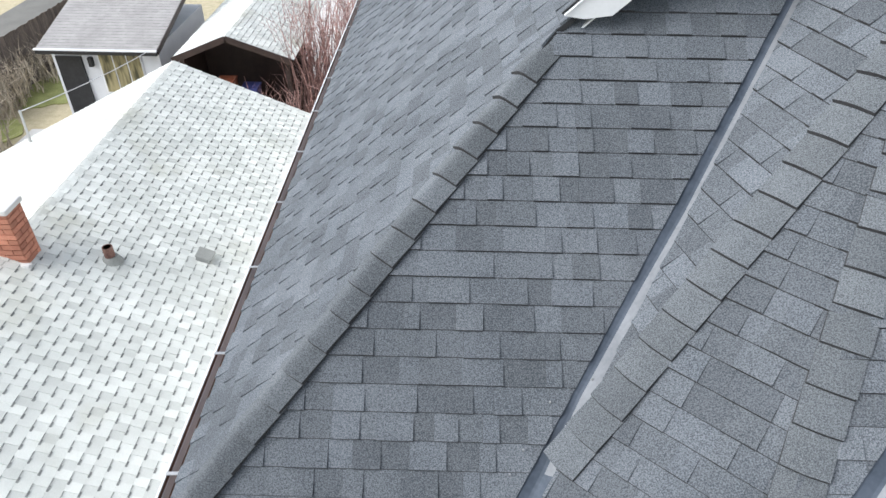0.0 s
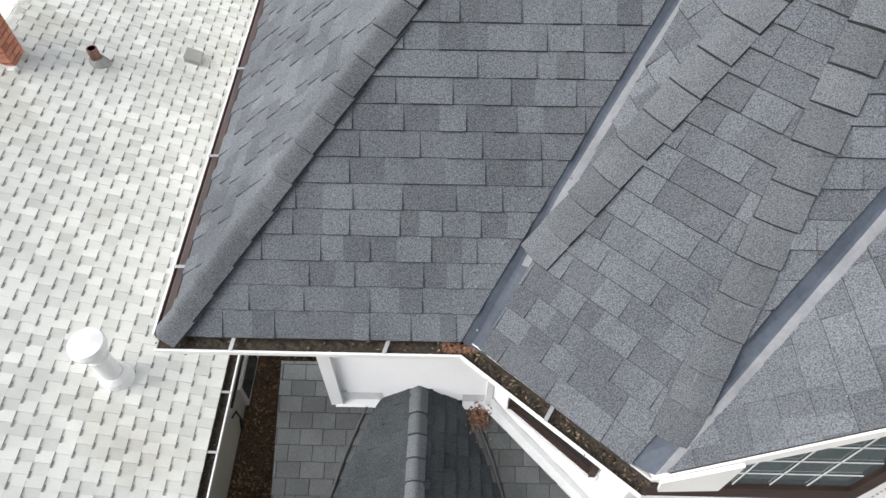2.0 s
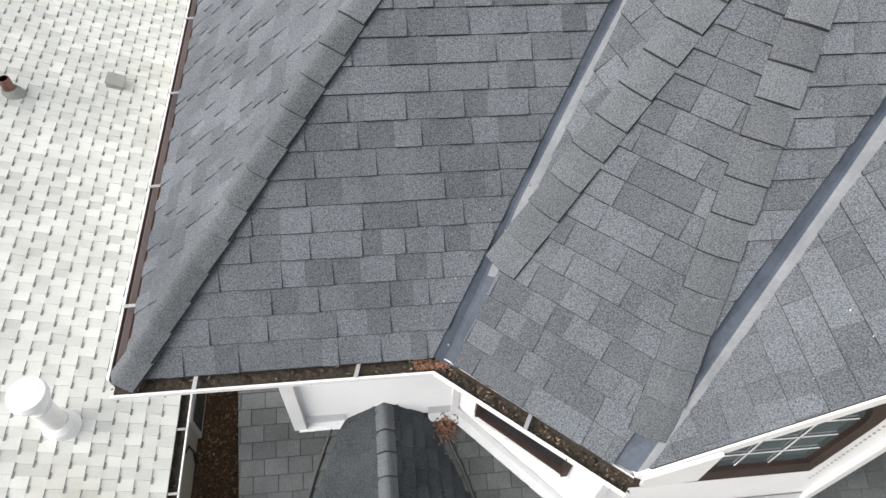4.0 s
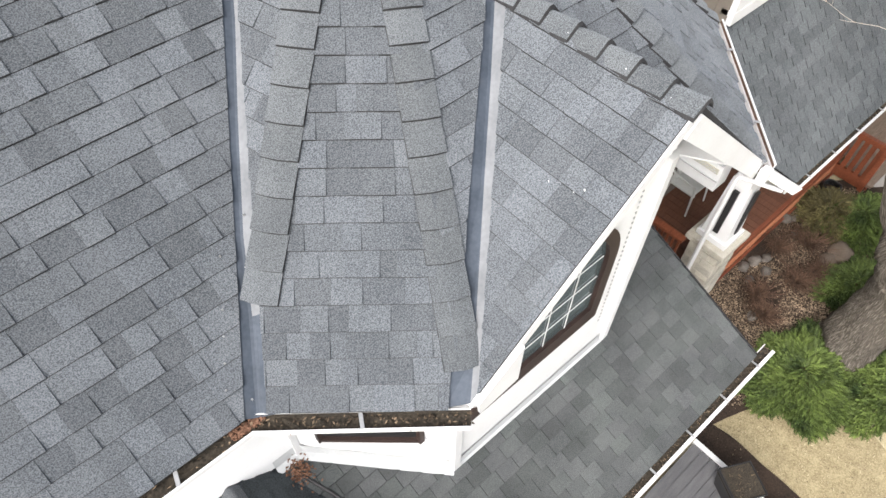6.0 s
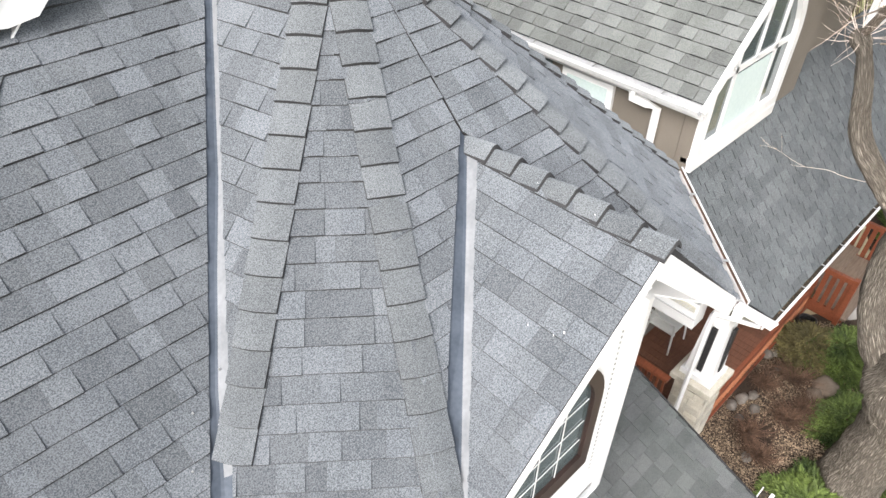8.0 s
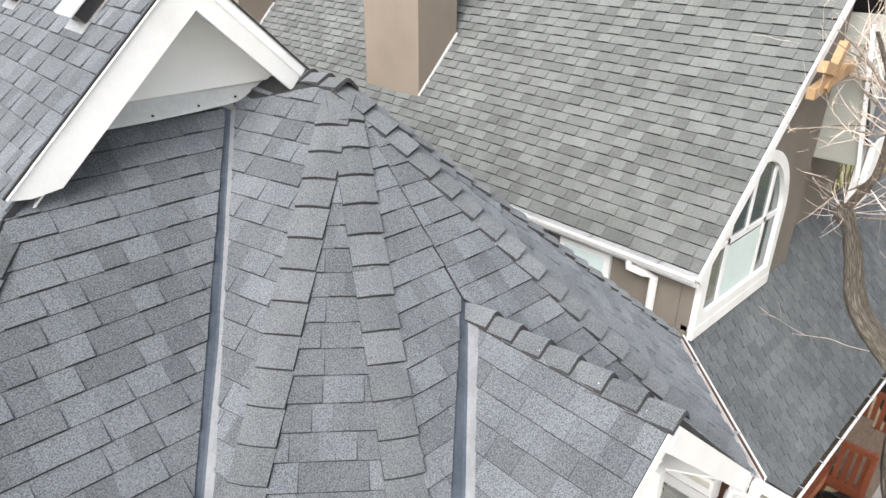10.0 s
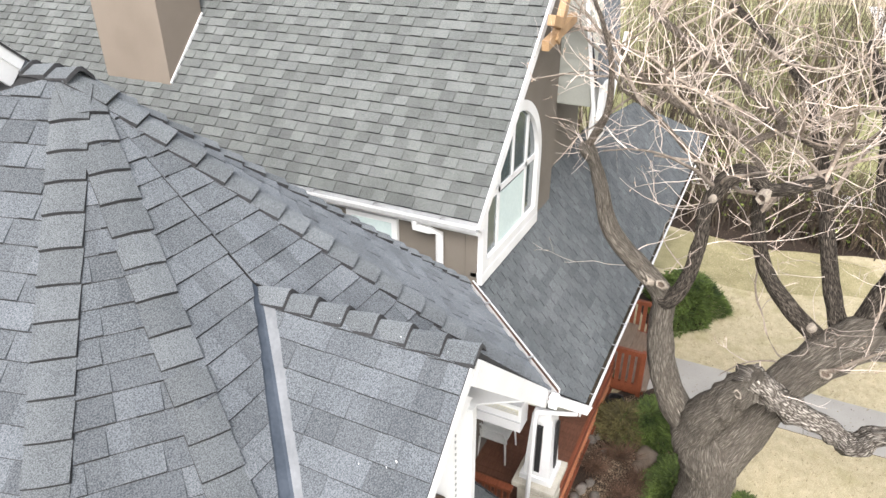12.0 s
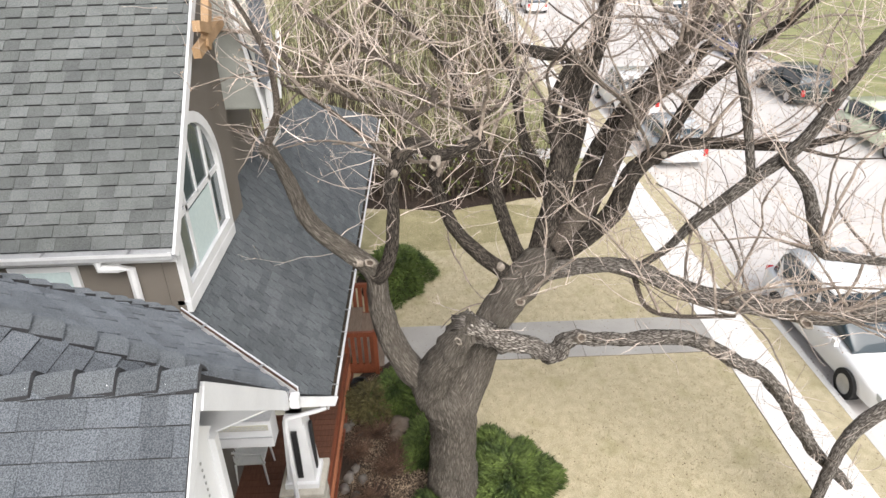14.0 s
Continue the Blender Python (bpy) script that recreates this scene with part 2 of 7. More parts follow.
def box(bm, lo, hi, m=None, bevel=0.0):
    """An axis-aligned box, optionally bevelled, then moved by m."""
    vs = bmesh.ops.create_cube(bm, size=1.0)["verts"]
    c, s = (Vector(lo) + Vector(hi)) / 2, Vector(hi) - Vector(lo)
    for v in vs:
        v.co = Vector((v.co.x * s.x, v.co.y * s.y, v.co.z * s.z)) + c
    if bevel:
        es = {e for v in vs for e in v.link_edges}
        out = bmesh.ops.bevel(bm, geom=list(es), offset=bevel, segments=2, affect="EDGES", profile=0.6)
        vs = list({v for f in out["faces"] for v in f.verts} | {v for v in vs if v.is_valid})
    if m is not None:
        for v in vs:
            v.co = m @ v.co
    return bm


def boxed(name, lo, hi, mat, parent=None, label="", m=None, bevel=0.0, **tags):
    return part(name, box(bmesh.new(), lo, hi, m, bevel), mat, parent, label, **tags)


def beam(bm, a, b, w, h, up=(0, 0, 1)):
    """A bar of width w and height h from a to b."""
    a, b = Vector(a), Vector(b)
    d = (b - a).normalized()
    s = d.cross(Vector(up)).normalized()
    t = s.cross(d)
    vs = [bm.verts.new(p + s * x * w / 2 + t * y * h / 2) for p in (a, b) for x, y in ((-1, -1), (1, -1), (1, 1), (-1, 1))]
    for f in ((3, 2, 1, 0), (4, 5, 6, 7), (0, 1, 5, 4), (1, 2, 6, 5), (2, 3, 7, 6), (3, 0, 4, 7)):
        bm.faces.new([vs[i] for i in f])
    return bm


def slab(bm, corners, depth):
    """A sheet through the corners with thickness depth below it (along its normal)."""
    ps = [Vector(c) for c in corners]
    nrm = sum(((ps[i] - ps[0]).cross(ps[i + 1] - ps[0]) for i in range(1, len(ps) - 1)), Vector())
    nrm.normalize()
    top = [bm.verts.new(p) for p in ps]
    low = [bm.verts.new(p - nrm * depth) for p in ps]
    bm.faces.new(top)
    bm.faces.new(low[::-1])
    k = len(ps)
    for i in range(k):
        bm.faces.new((top[i], low[i], low[(i + 1) % k], top[(i + 1) % k]))
    return bm


def tube(bm, pts, radii, sides=8, cap=True):
    """A tapered tube along points."""
    pts = [Vector(p) for p in pts]
    rings = []
    side = None
    for i, p in enumerate(pts):
        d = (pts[min(i + 1, len(pts) - 1)] - pts[max(i - 1, 0)]).normalized()
        if side is None:
            side = d.cross(Vector((0, 0, 1)) if abs(d.z) < 0.9 else Vector((1, 0, 0))).normalized()
        side = (side - d * side.dot(d)).normalized()
        other = d.cross(side)
        r = radii[i] if isinstance(radii, (list, tuple)) else radii
        rings.append([bm.verts.new(p + (side * math.cos(a) + other * math.sin(a)) * r)
                      for a in (2 * math.pi * k / sides for k in range(sides))])
    for u, v in zip(rings, rings[1:]):
        for k in range(sides):
            bm.faces.new((u[k], u[(k + 1) % sides], v[(k + 1) % sides], v[k]))
    if cap:
        bm.faces.new(rings[0][::-1])
        bm.faces.new(rings[-1])
    return bm


# ---------------------------------------------------------------- shingled roofs
def clip(poly, a, b):
    """The part of a 2D polygon left of the line a-b."""
    out = []
    for i, p in enumerate(poly):
        q = poly[(i + 1) % len(poly)]
        sp = (b[0] - a[0]) * (p[1] - a[1]) - (b[1] - a[1]) * (p[0] - a[0])
        sq = (b[0] - a[0]) * (q[1] - a[1]) - (b[1] - a[1]) * (q[0] - a[0])
        if sp >= 0:
            out.append(p)
        if sp * sq < 0:
            t = sp / (sp - sq)
            out.append((p[0] + (q[0] - p[0]) * t, p[1] + (q[1] - p[1]) * t))
    return out


def area(poly):
    return 0.5 * sum(p[0] * q[1] - q[0] * p[1] for p, q in zip(poly, poly[1:] + poly[:1]))


TABS = {}


def tab_mesh(width, course, thick, mat, cut):
    """One rectangular shingle tab, shared by all of its width; the butt end is thick, the head tucks under the next course."""
    key = (round(width, 3), course, thick, mat.name)
    if key not in TABS:
        TABS[key] = tab_from([(0, 0), (width, 0), (width, course), (0, course)], course, thick, 0.0, mat, cut)
    return TABS[key]


def tab_shape(poly, course, thick, v0):
    lift = lambda v: thick - (thick - 0.001) * min(max((v - v0) / course, 0), 1)
    k = len(poly)
    butt = 0.006
    verts = [(u, v, lift(v)) for u, v in poly] + [(u, v - (butt if v < v0 + 0.004 else 0), -0.002) for u, v in poly]
    faces = [tuple(range(k))] + [(i, k + i, k + (i + 1) % k, (i + 1) % k) for i in range(k)]
    return verts, faces


def tab_from(poly, course, thick, v0, mat, cut):
    verts, faces = tab_shape(poly, course, thick, v0)
    me = bpy.data.meshes.new("shingle")
    me.from_pydata(verts, [], faces)
    me.materials.append(mat)
    me.materials.append(M_PALE_DECK if mat is M_PALE else M_EDGE)
    for i in range(len(poly)):
        if cut or (poly[i][1] < v0 + 0.004 and poly[(i + 1) % len(poly)][1] < v0 + 0.004):
            me.polygons[i + 1].material_index = 1
    return me


def shingled(deck, corners, seed, single=0, near=(0, 0), course=0.143, widths=(0.085, 0.105, 0.125, 0.145, 0.165, 0.19, 0.22), mats=None, thick=(0.006, 0.0165), jut=0.012, regular=False, gap=0.0012, shade_mark=None, cut=False):
    """Courses of shingle tabs over a convex roof face (corners counter-clockwise from above). The `single` tabs nearest to
    the plan point `near` are pieces of their own; the rest is one mesh. cut: the sides of the tabs show bare dark asphalt too."""
    one, many = mats or (M_SHINGLE, M_SHINGLES)
    rng = random.Random(seed)
    ps = [Vector(c) for c in corners]
    nrm = sum(((ps[i] - ps[0]).cross(ps[i + 1] - ps[0]) for i in range(1, len(ps) - 1)), Vector()).normalized()
    if nrm.z < 0:
        nrm, ps = -nrm, ps[::-1]
    u = Vector((0, 0, 1)).cross(nrm).normalized()
    v = nrm.cross(u)
    low = min(ps, key=lambda p: p.z)
    flat = [((p - low).dot(u), (p - low).dot(v)) for p in ps]
    to_world = Matrix((u, v, nrm)).transposed().to_4x4()
    to_world.translation = low + nrm * 0.004
    v_top, u_lo, u_hi = max(p[1] for p in flat), min(p[0] for p in flat), max(p[0] for p in flat)
    tabs = []
    half = 1 if thick[1] - thick[0] < 0.0035 else 2
    row, y = 0, 0.0
    while y < v_top - 0.01:
        x = u_lo - (rng.random() * 0.25 if not regular else (0.08 + (widths[0] + gap) * 0.5 * half * (row % 2) + rng.random() * 0.012))
        turn = 0
        y0 = y - (jut if row == 0 else 0)
        while x < u_hi:
            w = rng.choice(widths)
            tall = turn % 2 == 0 if regular or rng.random() < 0.93 else rng.random() < 0.5
            turn += 1
            dip = rng.uniform(-0.0015, 0.0015)
            rect = [(x, y0 + dip), (x + w, y0 + dip), (x + w, y + course), (x, y + course)]
            poly = rect
            for a, b in zip(flat, flat[1:] + flat[:1]):
                if row == 0 and abs(a[1]) < 1e-4 and abs(b[1]) < 1e-4:
                    continue
                poly = clip(poly, a, b)
                if len(poly) < 3:
                    break
            if len(poly) >= 3 and area(poly) > 0.0004:
                whole = len(poly) == 4 and abs(area(poly) - w * (y + course - y0 - dip)) < 1e-6 and row > 0
                tabs.append((poly, whole, x, y0 + dip, w, thick[1] if tall else thick[0]))
            x += w + gap
        y += course
        row += 1
    centre = lambda t: to_world @ Vector((sum(p[0] for p in t[0]) / len(t[0]), sum(p[1] for p in t[0]) / len(t[0]), 0))
    if single:
        tabs.sort(key=lambda t: (centre(t).xy - Vector(near)).length)
    verts, faces, marks = [], [], []
    inv = base_of(deck).inverted()
    for n, (poly, whole, x, y0, w, th) in enumerate(tabs):
        if n < single:
            if whole:
                ob = new("shingle", tab_mesh(w, course, th, one, cut))
                m = to_world @ Matrix.Translation((x, y0, 0))
            else:
                o = poly[0]
                ob = new("shingle", tab_from([(p[0] - o[0], p[1] - o[1]) for p in poly], course, th, y0 - o[1], one, cut))
                m = to_world @ Matrix.Translation((o[0], o[1], 0))
            ob.parent = deck
            ob.matrix_parent_inverse = inv
            ob.matrix_basis = m
        else:
            vs, fs = tab_shape(poly, course, th, y0)
            k = len(verts)
            verts += [to_world @ Vector(p) for p in vs]
            faces += [tuple(i + k for i in f) for f in fs]
            marks += [0] + [int(cut or (p[1] < y0 + 0.004 and q[1] < y0 + 0.004)) for p, q in zip(poly, poly[1:] + poly[:1])]
    # small flat marks paint the shadow under each raised tab's butt
    if shade_mark:
        nv, nf = [], []
        wide, deep = shade_mark
        box = [(p[0], p[1], z) for z in (0.006, 0.0) for p in ((0, 0), (wide, 0), (wide, deep), (0, deep))]
        tab = bpy.data.meshes.new("lock_tab")
        tab.from_pydata(box, [], [(0, 1, 2, 3), (0, 4, 5, 1), (1, 5, 6, 2), (2, 6, 7, 3), (3, 7, 4, 0)])
        tab.materials.append(M_SHADE_AND_VENT)
        made = 0
        for poly, whole, x, y0, w, th in tabs:
            if th == thick[1] and whole and made < single:
                made += 1
                ob = new("lock_tab", tab)
                ob.parent = deck
                ob.matrix_parent_inverse = inv
                ob.matrix_basis = to_world @ Matrix.Translation((x - wide / 2 + rng.uniform(-0.008, 0.008), y0 - deep * 0.92, 0))
            elif th == thick[1] and whole:
                k = len(nv)
                a, b = x - shade_mark[0] / 2 + rng.uniform(-0.008, 0.008), y0 - shade_mark[1] * 0.92
                h = shade_mark[1] * rng.uniform(0.75, 1.15)
                for z in (0.006, 0.0):
                    nv += [to_world @ Vector(p) for p in ((a, b, z), (a + shade_mark[0], b, z), (a + shade_mark[0], b + h, z), (a, b + h, z))]
                nf += [(k, k + 1, k + 2, k + 3), (k, k + 4, k + 5, k + 1), (k + 1, k + 5, k + 6, k + 2), (k + 2, k + 6, k + 7, k + 3), (k + 3, k + 7, k + 4, k)]
        raw("lock_tab", nv, nf, M_SHADE_AND_VENT, deck, "small grey-green shadow marks below the tab butts", kind="stuff")
    if verts:
        ob = raw("shingles", verts, faces, many, deck, kind="stuff")
        ob.data.materials.append(M_PALE_DECK if many is M_PALES else M_EDGE)
        ob.data.polygons.foreach_set("material_index", marks)


def roof_face(house, corners, seed, single=0, near=(0, 0), label="", depth=0.03, mats=None, deck_mat=None, **more):
    ps = [Vector(c) for c in corners]
    nrm = sum(((ps[i] - ps[0]).cross(ps[i + 1] - ps[0]) for i in range(1, len(ps) - 1)), Vector())
    if nrm.z < 0:
        ps = ps[::-1]
    deck = part("roof_slope", slab(bmesh.new(), ps, depth), deck_mat or M_DECK, house, label)
    JOBS.append((deck, [tuple(p) for p in ps], seed, single, near, mats, more))
    return deck


JOBS = []


def hip_caps(house, low, high, face_a, face_b, name="ridge_cap", spacing=0.19, reach=0.108, thick=0.040, seed=1, mat=None):
    """Cap shingles bent over a hip or ridge from low to high. face_a, face_b: the normals of the two roof faces."""
    low, high = Vector(low), Vector(high)
    d = (high - low).normalized()
    wings = []
    for nrm in (face_a, face_b):
        w = Vector(nrm).normalized().cross(d)
        wings.append(w if w.z < 0 else -w)
    up = (Vector(face_a).normalized() + Vector(face_b).normalized()).normalized()
    length = spacing * 1.28
    prof = [(0, 1.0), (0, 0.72), (0, 0.44), (0, 0.17), (1, 0.17), (1, 0.44), (1, 0.72), (1, 1.0)]
    q = len(prof)
    tops, lows = [], []
    for s, h in ((0.0, thick), (length * 0.5, thick * 0.55 + 0.003), (length, 0.006)):
        ring = [d * (s - (0.007 * (1 - f) if s == 0 else 0)) + wings[k] * reach * f + up * (h * (0.80 + 0.20 * (1 - f * f))) for k, f in prof]
        tops += ring
        lows += [p - up * (0.026 if s == 0 else 0.014 if s < length else 0.004) - d * (0.006 if s == 0 else 0) for p in ring]
    n = 3 * q
    verts = tops + lows + tops
    faces = [(r * q + i, r * q + i + 1, (r + 1) * q + i + 1, (r + 1) * q + i) for r in range(2) for i in range(q - 1)]
    smooth = len(faces)
    faces += [(n + i + 1, n + i, 2 * n + i, 2 * n + i + 1) for i in range(q - 1)]
    for r in range(2):
        for i in (0, q - 1):
            a, b = r * q + i, (r + 1) * q + i
            faces.append((2 * n + a, 2 * n + b, n + b, n + a))
    me = bpy.data.meshes.new(name)
    me.from_pydata([tuple(v) for v in verts], [], faces)
    me.materials.append(mat or M_CAP)
    me.materials.append(M_EDGE if mat is None else M_PALE_DECK)
    for i, face in enumerate(me.polygons):
        face.use_smooth = i < smooth
        face.material_index = int(i >= smooth)
    rng = random.Random(seed)
    inv = base_of(house).inverted()
    count = int((high - low).length / spacing)
    for i in range(count):
        ob = new(name, me)
        ob.parent = house
        ob.matrix_parent_inverse = inv
        turn = Matrix.Rotation(rng.uniform(-0.018, 0.018), 4, up)
        ob.matrix_basis = Matrix.Translation(low + d * (i * spacing + rng.uniform(-0.006, 0.006))) @ turn


def gutter(house, path, inward, wide=0.115, tall=0.10, litter=None, hang=0.8, ends=True, label="", inside=None, lip=0.009, flakes=5):
    """An open gutter along a level path of roof-edge points; it hangs on the outer side (away from `inward`)."""
    pts = [Vector(p) for p in path]
    k = len(pts)
    outs = []
    for i in range(k):
        ds = []
        for j in (i - 1, i):
            if 0 <= j < k - 1:
                d = (pts[j + 1] - pts[j]).normalized()
                nrm = Vector((d.y, -d.x, 0))
                if nrm.dot(Vector(inward)) > 0:
                    nrm = -nrm
                ds.append(nrm)
        o = sum(ds, Vector()).normalized()
        outs.append(o / max(o.dot(ds[0]), 0.3))
    prof = [(-0.01, 0.0), (-0.01, -tall), (wide * 0.72, -tall), (wide * 0.86, -tall * 0.45), (wide, -tall * 0.4), (wide, -0.012), (wide + 0.004, -0.004),
            (wide - lip, -0.004), (wide - lip, -0.016), (wide - 0.009, -0.018), (wide - 0.009, -tall * 0.38), (wide * 0.7, -tall + 0.006), (0.0, -tall + 0.006), (0.0, 0.0)]
    verts, faces = [], []
    for p, o in zip(pts, outs):
        verts += [p + o * x + Vector((0, 0, z - 0.02)) for x, z in prof]
    q = len(prof)
    for i in range(k - 1):
        for j in range(q):
            faces.append((i * q + j, i * q + (j + 1) % q, (i + 1) * q + (j + 1) % q, (i + 1) * q + j))
    if ends:
        faces += [tuple(range(q)), tuple(range((k - 1) * q, k * q))]
    g = raw("gutter", verts, faces, M_WHITE, house, label)
    # lining and what lies in it
    vs, fs = [], []
    steps = []
    for i in range(k - 1):
        m = max(2, int((pts[i + 1] - pts[i]).length / 0.04))
        for s in range(m if i < k - 2 else m + 1):
            steps.append((pts[i].lerp(pts[i + 1], s / m), outs[i].lerp(outs[i + 1], s / m)))
    rng = random.Random(len(steps))
    cols = (0.002, 0.003, wide * 0.3, wide * 0.62, wide - 0.0115, wide - 0.0105)
    for p, o in steps:
        for c in cols:
            deep = tall * (0.4 if litter else 0.9)
            # back column colours the wall dark, for the shingle edge and its shadow
            if c == 0.002:
                vs.append(p + o * c + Vector((0, 0, -0.019)))
            elif c == cols[-1]:
                vs.append(p + o * c + Vector((0, 0, -0.032)))
            else:
                vs.append(p + o * c + Vector((0, 0, -0.02 - deep + (rng.uniform(-0.006, 0.010) if litter else 0))))
    for i in range(len(steps) - 1):
        for j in range(5):
            a = i * 6 + j
            fs.append((a, a + 1, a + 7, a + 6))
    raw("leaf_litter" if litter else "gutter_lining", vs, fs, litter or inside or M_GUTTER_IN, g, kind="stuff" if litter else "")
    if litter:
        fv, ff = [], []
        for p, o in steps:
            for _ in range(flakes if p.x > -0.05 else flakes // 3):
                q = p + o * rng.uniform(0.008, wide - 0.016) + Vector((rng.uniform(-0.02, 0.02), rng.uniform(-0.02, 0.02), -0.02 - tall * 0.4 + rng.uniform(0.006, 0.024)))
                a = Vector((rng.uniform(-1, 1), rng.uniform(-1, 1), rng.uniform(-0.4, 0.4))).normalized() * rng.uniform(0.006, 0.018)
                b = a.cross(Vector((rng.uniform(-0.4, 0.4), rng.uniform(-0.4, 0.4), 1))).normalized() * rng.uniform(0.003, 0.007)
                k0 = len(fv)
                fv += [q - a, q + b, q + a, q - b]
                ff.append((k0, k0 + 1, k0 + 2, k0 + 3))
        raw("loose_litter", fv, ff, M_FLAKE, g, kind="stuff")
    # hangers
    for i in range(k - 1):
        n = int((pts[i + 1] - pts[i]).length / hang)
        for s in range(n):
            f = (s + 0.5) / n
            p, o = pts[i].lerp(pts[i + 1], f), outs[i].lerp(outs[i + 1], f)
            bm = beam(bmesh.new(), p + Vector((0, 0, -0.014)) - o * 0.005, p + o * (wide - 0.004) + Vector((0, 0, -0.02)), 0.022, 0.006)
            part("gutter_hanger", bm, M_STEEL, g)
    return g


def run_shingles():
    for deck, corners, seed, single, near, mats, more in JOBS:
        shingled(deck, corners, seed, single, near, mats=mats, **more)


# ---------------------------------------------------------------- the house
EAVE = 6.0
APEX = (2.42, 3.48, 8.43)
house = group("house", (2, 4, 0), label="grey-shingled house with white trim, turret roof and taupe stucco", category="house")


def normal(a, b, c):
    n = (Vector(b) - Vector(a)).cross(Vector(c) - Vector(a)).normalized()
    return n if n.z > 0 else -n


def on_south(x, y):
    return (x, y, EAVE + 0.91 * (y - 1.735))


def on_west(x, y):
    return (x, y, EAVE + 0.95 * (x + 1.53))


def on_gable(x, y):
    return (x, y, 7.31 - 0.93 * (2.44 - x))


K, SWR, SER, ETOP = (0.145, 1.74, EAVE), (1.05, 0.975, EAVE), (3.84, 0.965, EAVE), (5.03, 2.22, EAVE)
N_SOUTH, N_WEST = Vector((0, -0.91, 1)), Vector((-0.95, 0, 1))
N_SW, N_S, N_SE = normal(K, SWR, APEX), normal(SWR, SER, APEX), normal(SER, ETOP, APEX)


def on_sw(x, y):
    return (x, y, EAVE - (N_SW.x * (x - K[0]) + N_SW.y * (y - K[1])) / N_SW.z)


HIP1 = on_sw(0.49, 2.02)
VTOP = (2.03, 4.14, 8.24)
N_TW = normal(HIP1, APEX, VTOP)
GBACK = (2.44, 2.325, 7.31)


def on_turret(x, y):
    """The lower of the turret's south-west and west faces."""
    return min(on_sw(x, y)[2], HIP1[2] - (N_TW.x * (x - HIP1[0]) + N_TW.y * (y - HIP1[1])) / N_TW.z)



def on_s(x, y):
    return (x, y, EAVE - (N_S.x * (x - SWR[0]) + N_S.y * (y - SWR[1])) / N_S.z)


RIDGE_X = 1.70
# south slope, between the corner hip and the long valley
roof_face(house, [(-1.53, 1.735, EAVE), on_south(0.12, 1.735), on_south(0.39, 2.09), on_south(1.93, 4.13), on_south(1.96, 4.22), on_south(0.86, 4.22)],
          11, 300, (-0.2, 1.7), "grey architectural shingle slope above a clogged gutter", jut=0.016)
# west slope below and behind the small gable
roof_face(house, [(-1.53, 1.735, EAVE), on_west(0.515, 3.85), on_west(-1.53, 3.85)], 12, 160, (-1, 2))
roof_face(house, [on_west(-1.53, 3.85), on_west(RIDGE_X, 3.85), on_west(RIDGE_X, 13.0), on_west(-1.53, 13.0)], 13, 140, (1.3, 4))
# the far side of that wing
roof_face(house, [on_west(RIDGE_X, 3.85), (2.40, 3.85, 8.40), (2.40, 13.0, 8.40), on_west(RIDGE_X, 13.0)], 14)
# turret faces
roof_face(house, [(0.226, 1.6715, EAVE), (0.96, 1.0511, EAVE), on_sw(1.115, 1.20), APEX, HIP1], 15, 300, (0.8, 1.5), "grey shingle turret face between two capped hips", jut=0.002)
roof_face(house, [HIP1, APEX, VTOP], 16, 200, (1, 2.5))
roof_face(house, [on_s(1.13, 1.19), on_s(2.40, 2.37), APEX], 17, 120, (1.5, 1.8))
roof_face(house, [on_s(2.42, 2.36), SER, APEX], 18, 200, (3, 2))
roof_face(house, [SER, ETOP, APEX], 19, 300, (4, 1.5))
roof_face(house, [APEX, ETOP, (5.03, 9.0, EAVE), (2.42, 9.0, 8.43)], 20)
roof_face(house, [VTOP, APEX, (2.42, 9.0, 8.43), (2.1, 9.0, 8.35)], 21)
# the turret's own gable
roof_face(house, [on_gable(1.115, 0.985), on_gable(2.44, 0.985), on_gable(2.44, 2.24), on_gable(2.37, 2.18)], 22, 300, (1.8, 1.2), "grey shingle slope of the turret gable")
roof_face(house, [on_gable(2.44, 0.985), (3.84, 0.985, EAVE), GBACK], 23)

# caps
hip_caps(house, (-1.56, 1.70, EAVE + 0.01), (0.53, 3.87, 7.95), N_SOUTH, N_WEST, seed=1)
hip_caps(house, Vector(HIP1) + Vector((0, 0, 0.01)), Vector(APEX), N_TW, N_SW, seed=2)
hip_caps(house, Vector(SWR).lerp(Vector(APEX), 0.06), Vector(APEX), N_SW, N_S, seed=3)
hip_caps(house, Vector(SER).lerp(Vector(APEX), 0.03), Vector(APEX), N_S, N_SE, seed=4, thick=0.050)
hip_caps(house, Vector(ETOP), Vector(APEX), N_SE, Vector((1, 0, 1.05)), seed=5, thick=0.045)
hip_caps(house, (2.44, 0.955, 7.315), (2.44, 2.37, 7.315), Vector((-0.93, 0, 1)), Vector((0.93, 0, 1)), seed=6, spacing=0.195, thick=0.052)
hip_caps(house, (2.42, 3.42, 8.44), (2.42, 6.0, 8.44), Vector((-0.5, 0, 1)), Vector((0.9, 0, 1)), seed=7)
hip_caps(house, (RIDGE_X, 3.85, 9.07), (RIDGE_X, 12.5, 9.07), N_WEST, Vector((0.92, 0, 1)), seed=8)


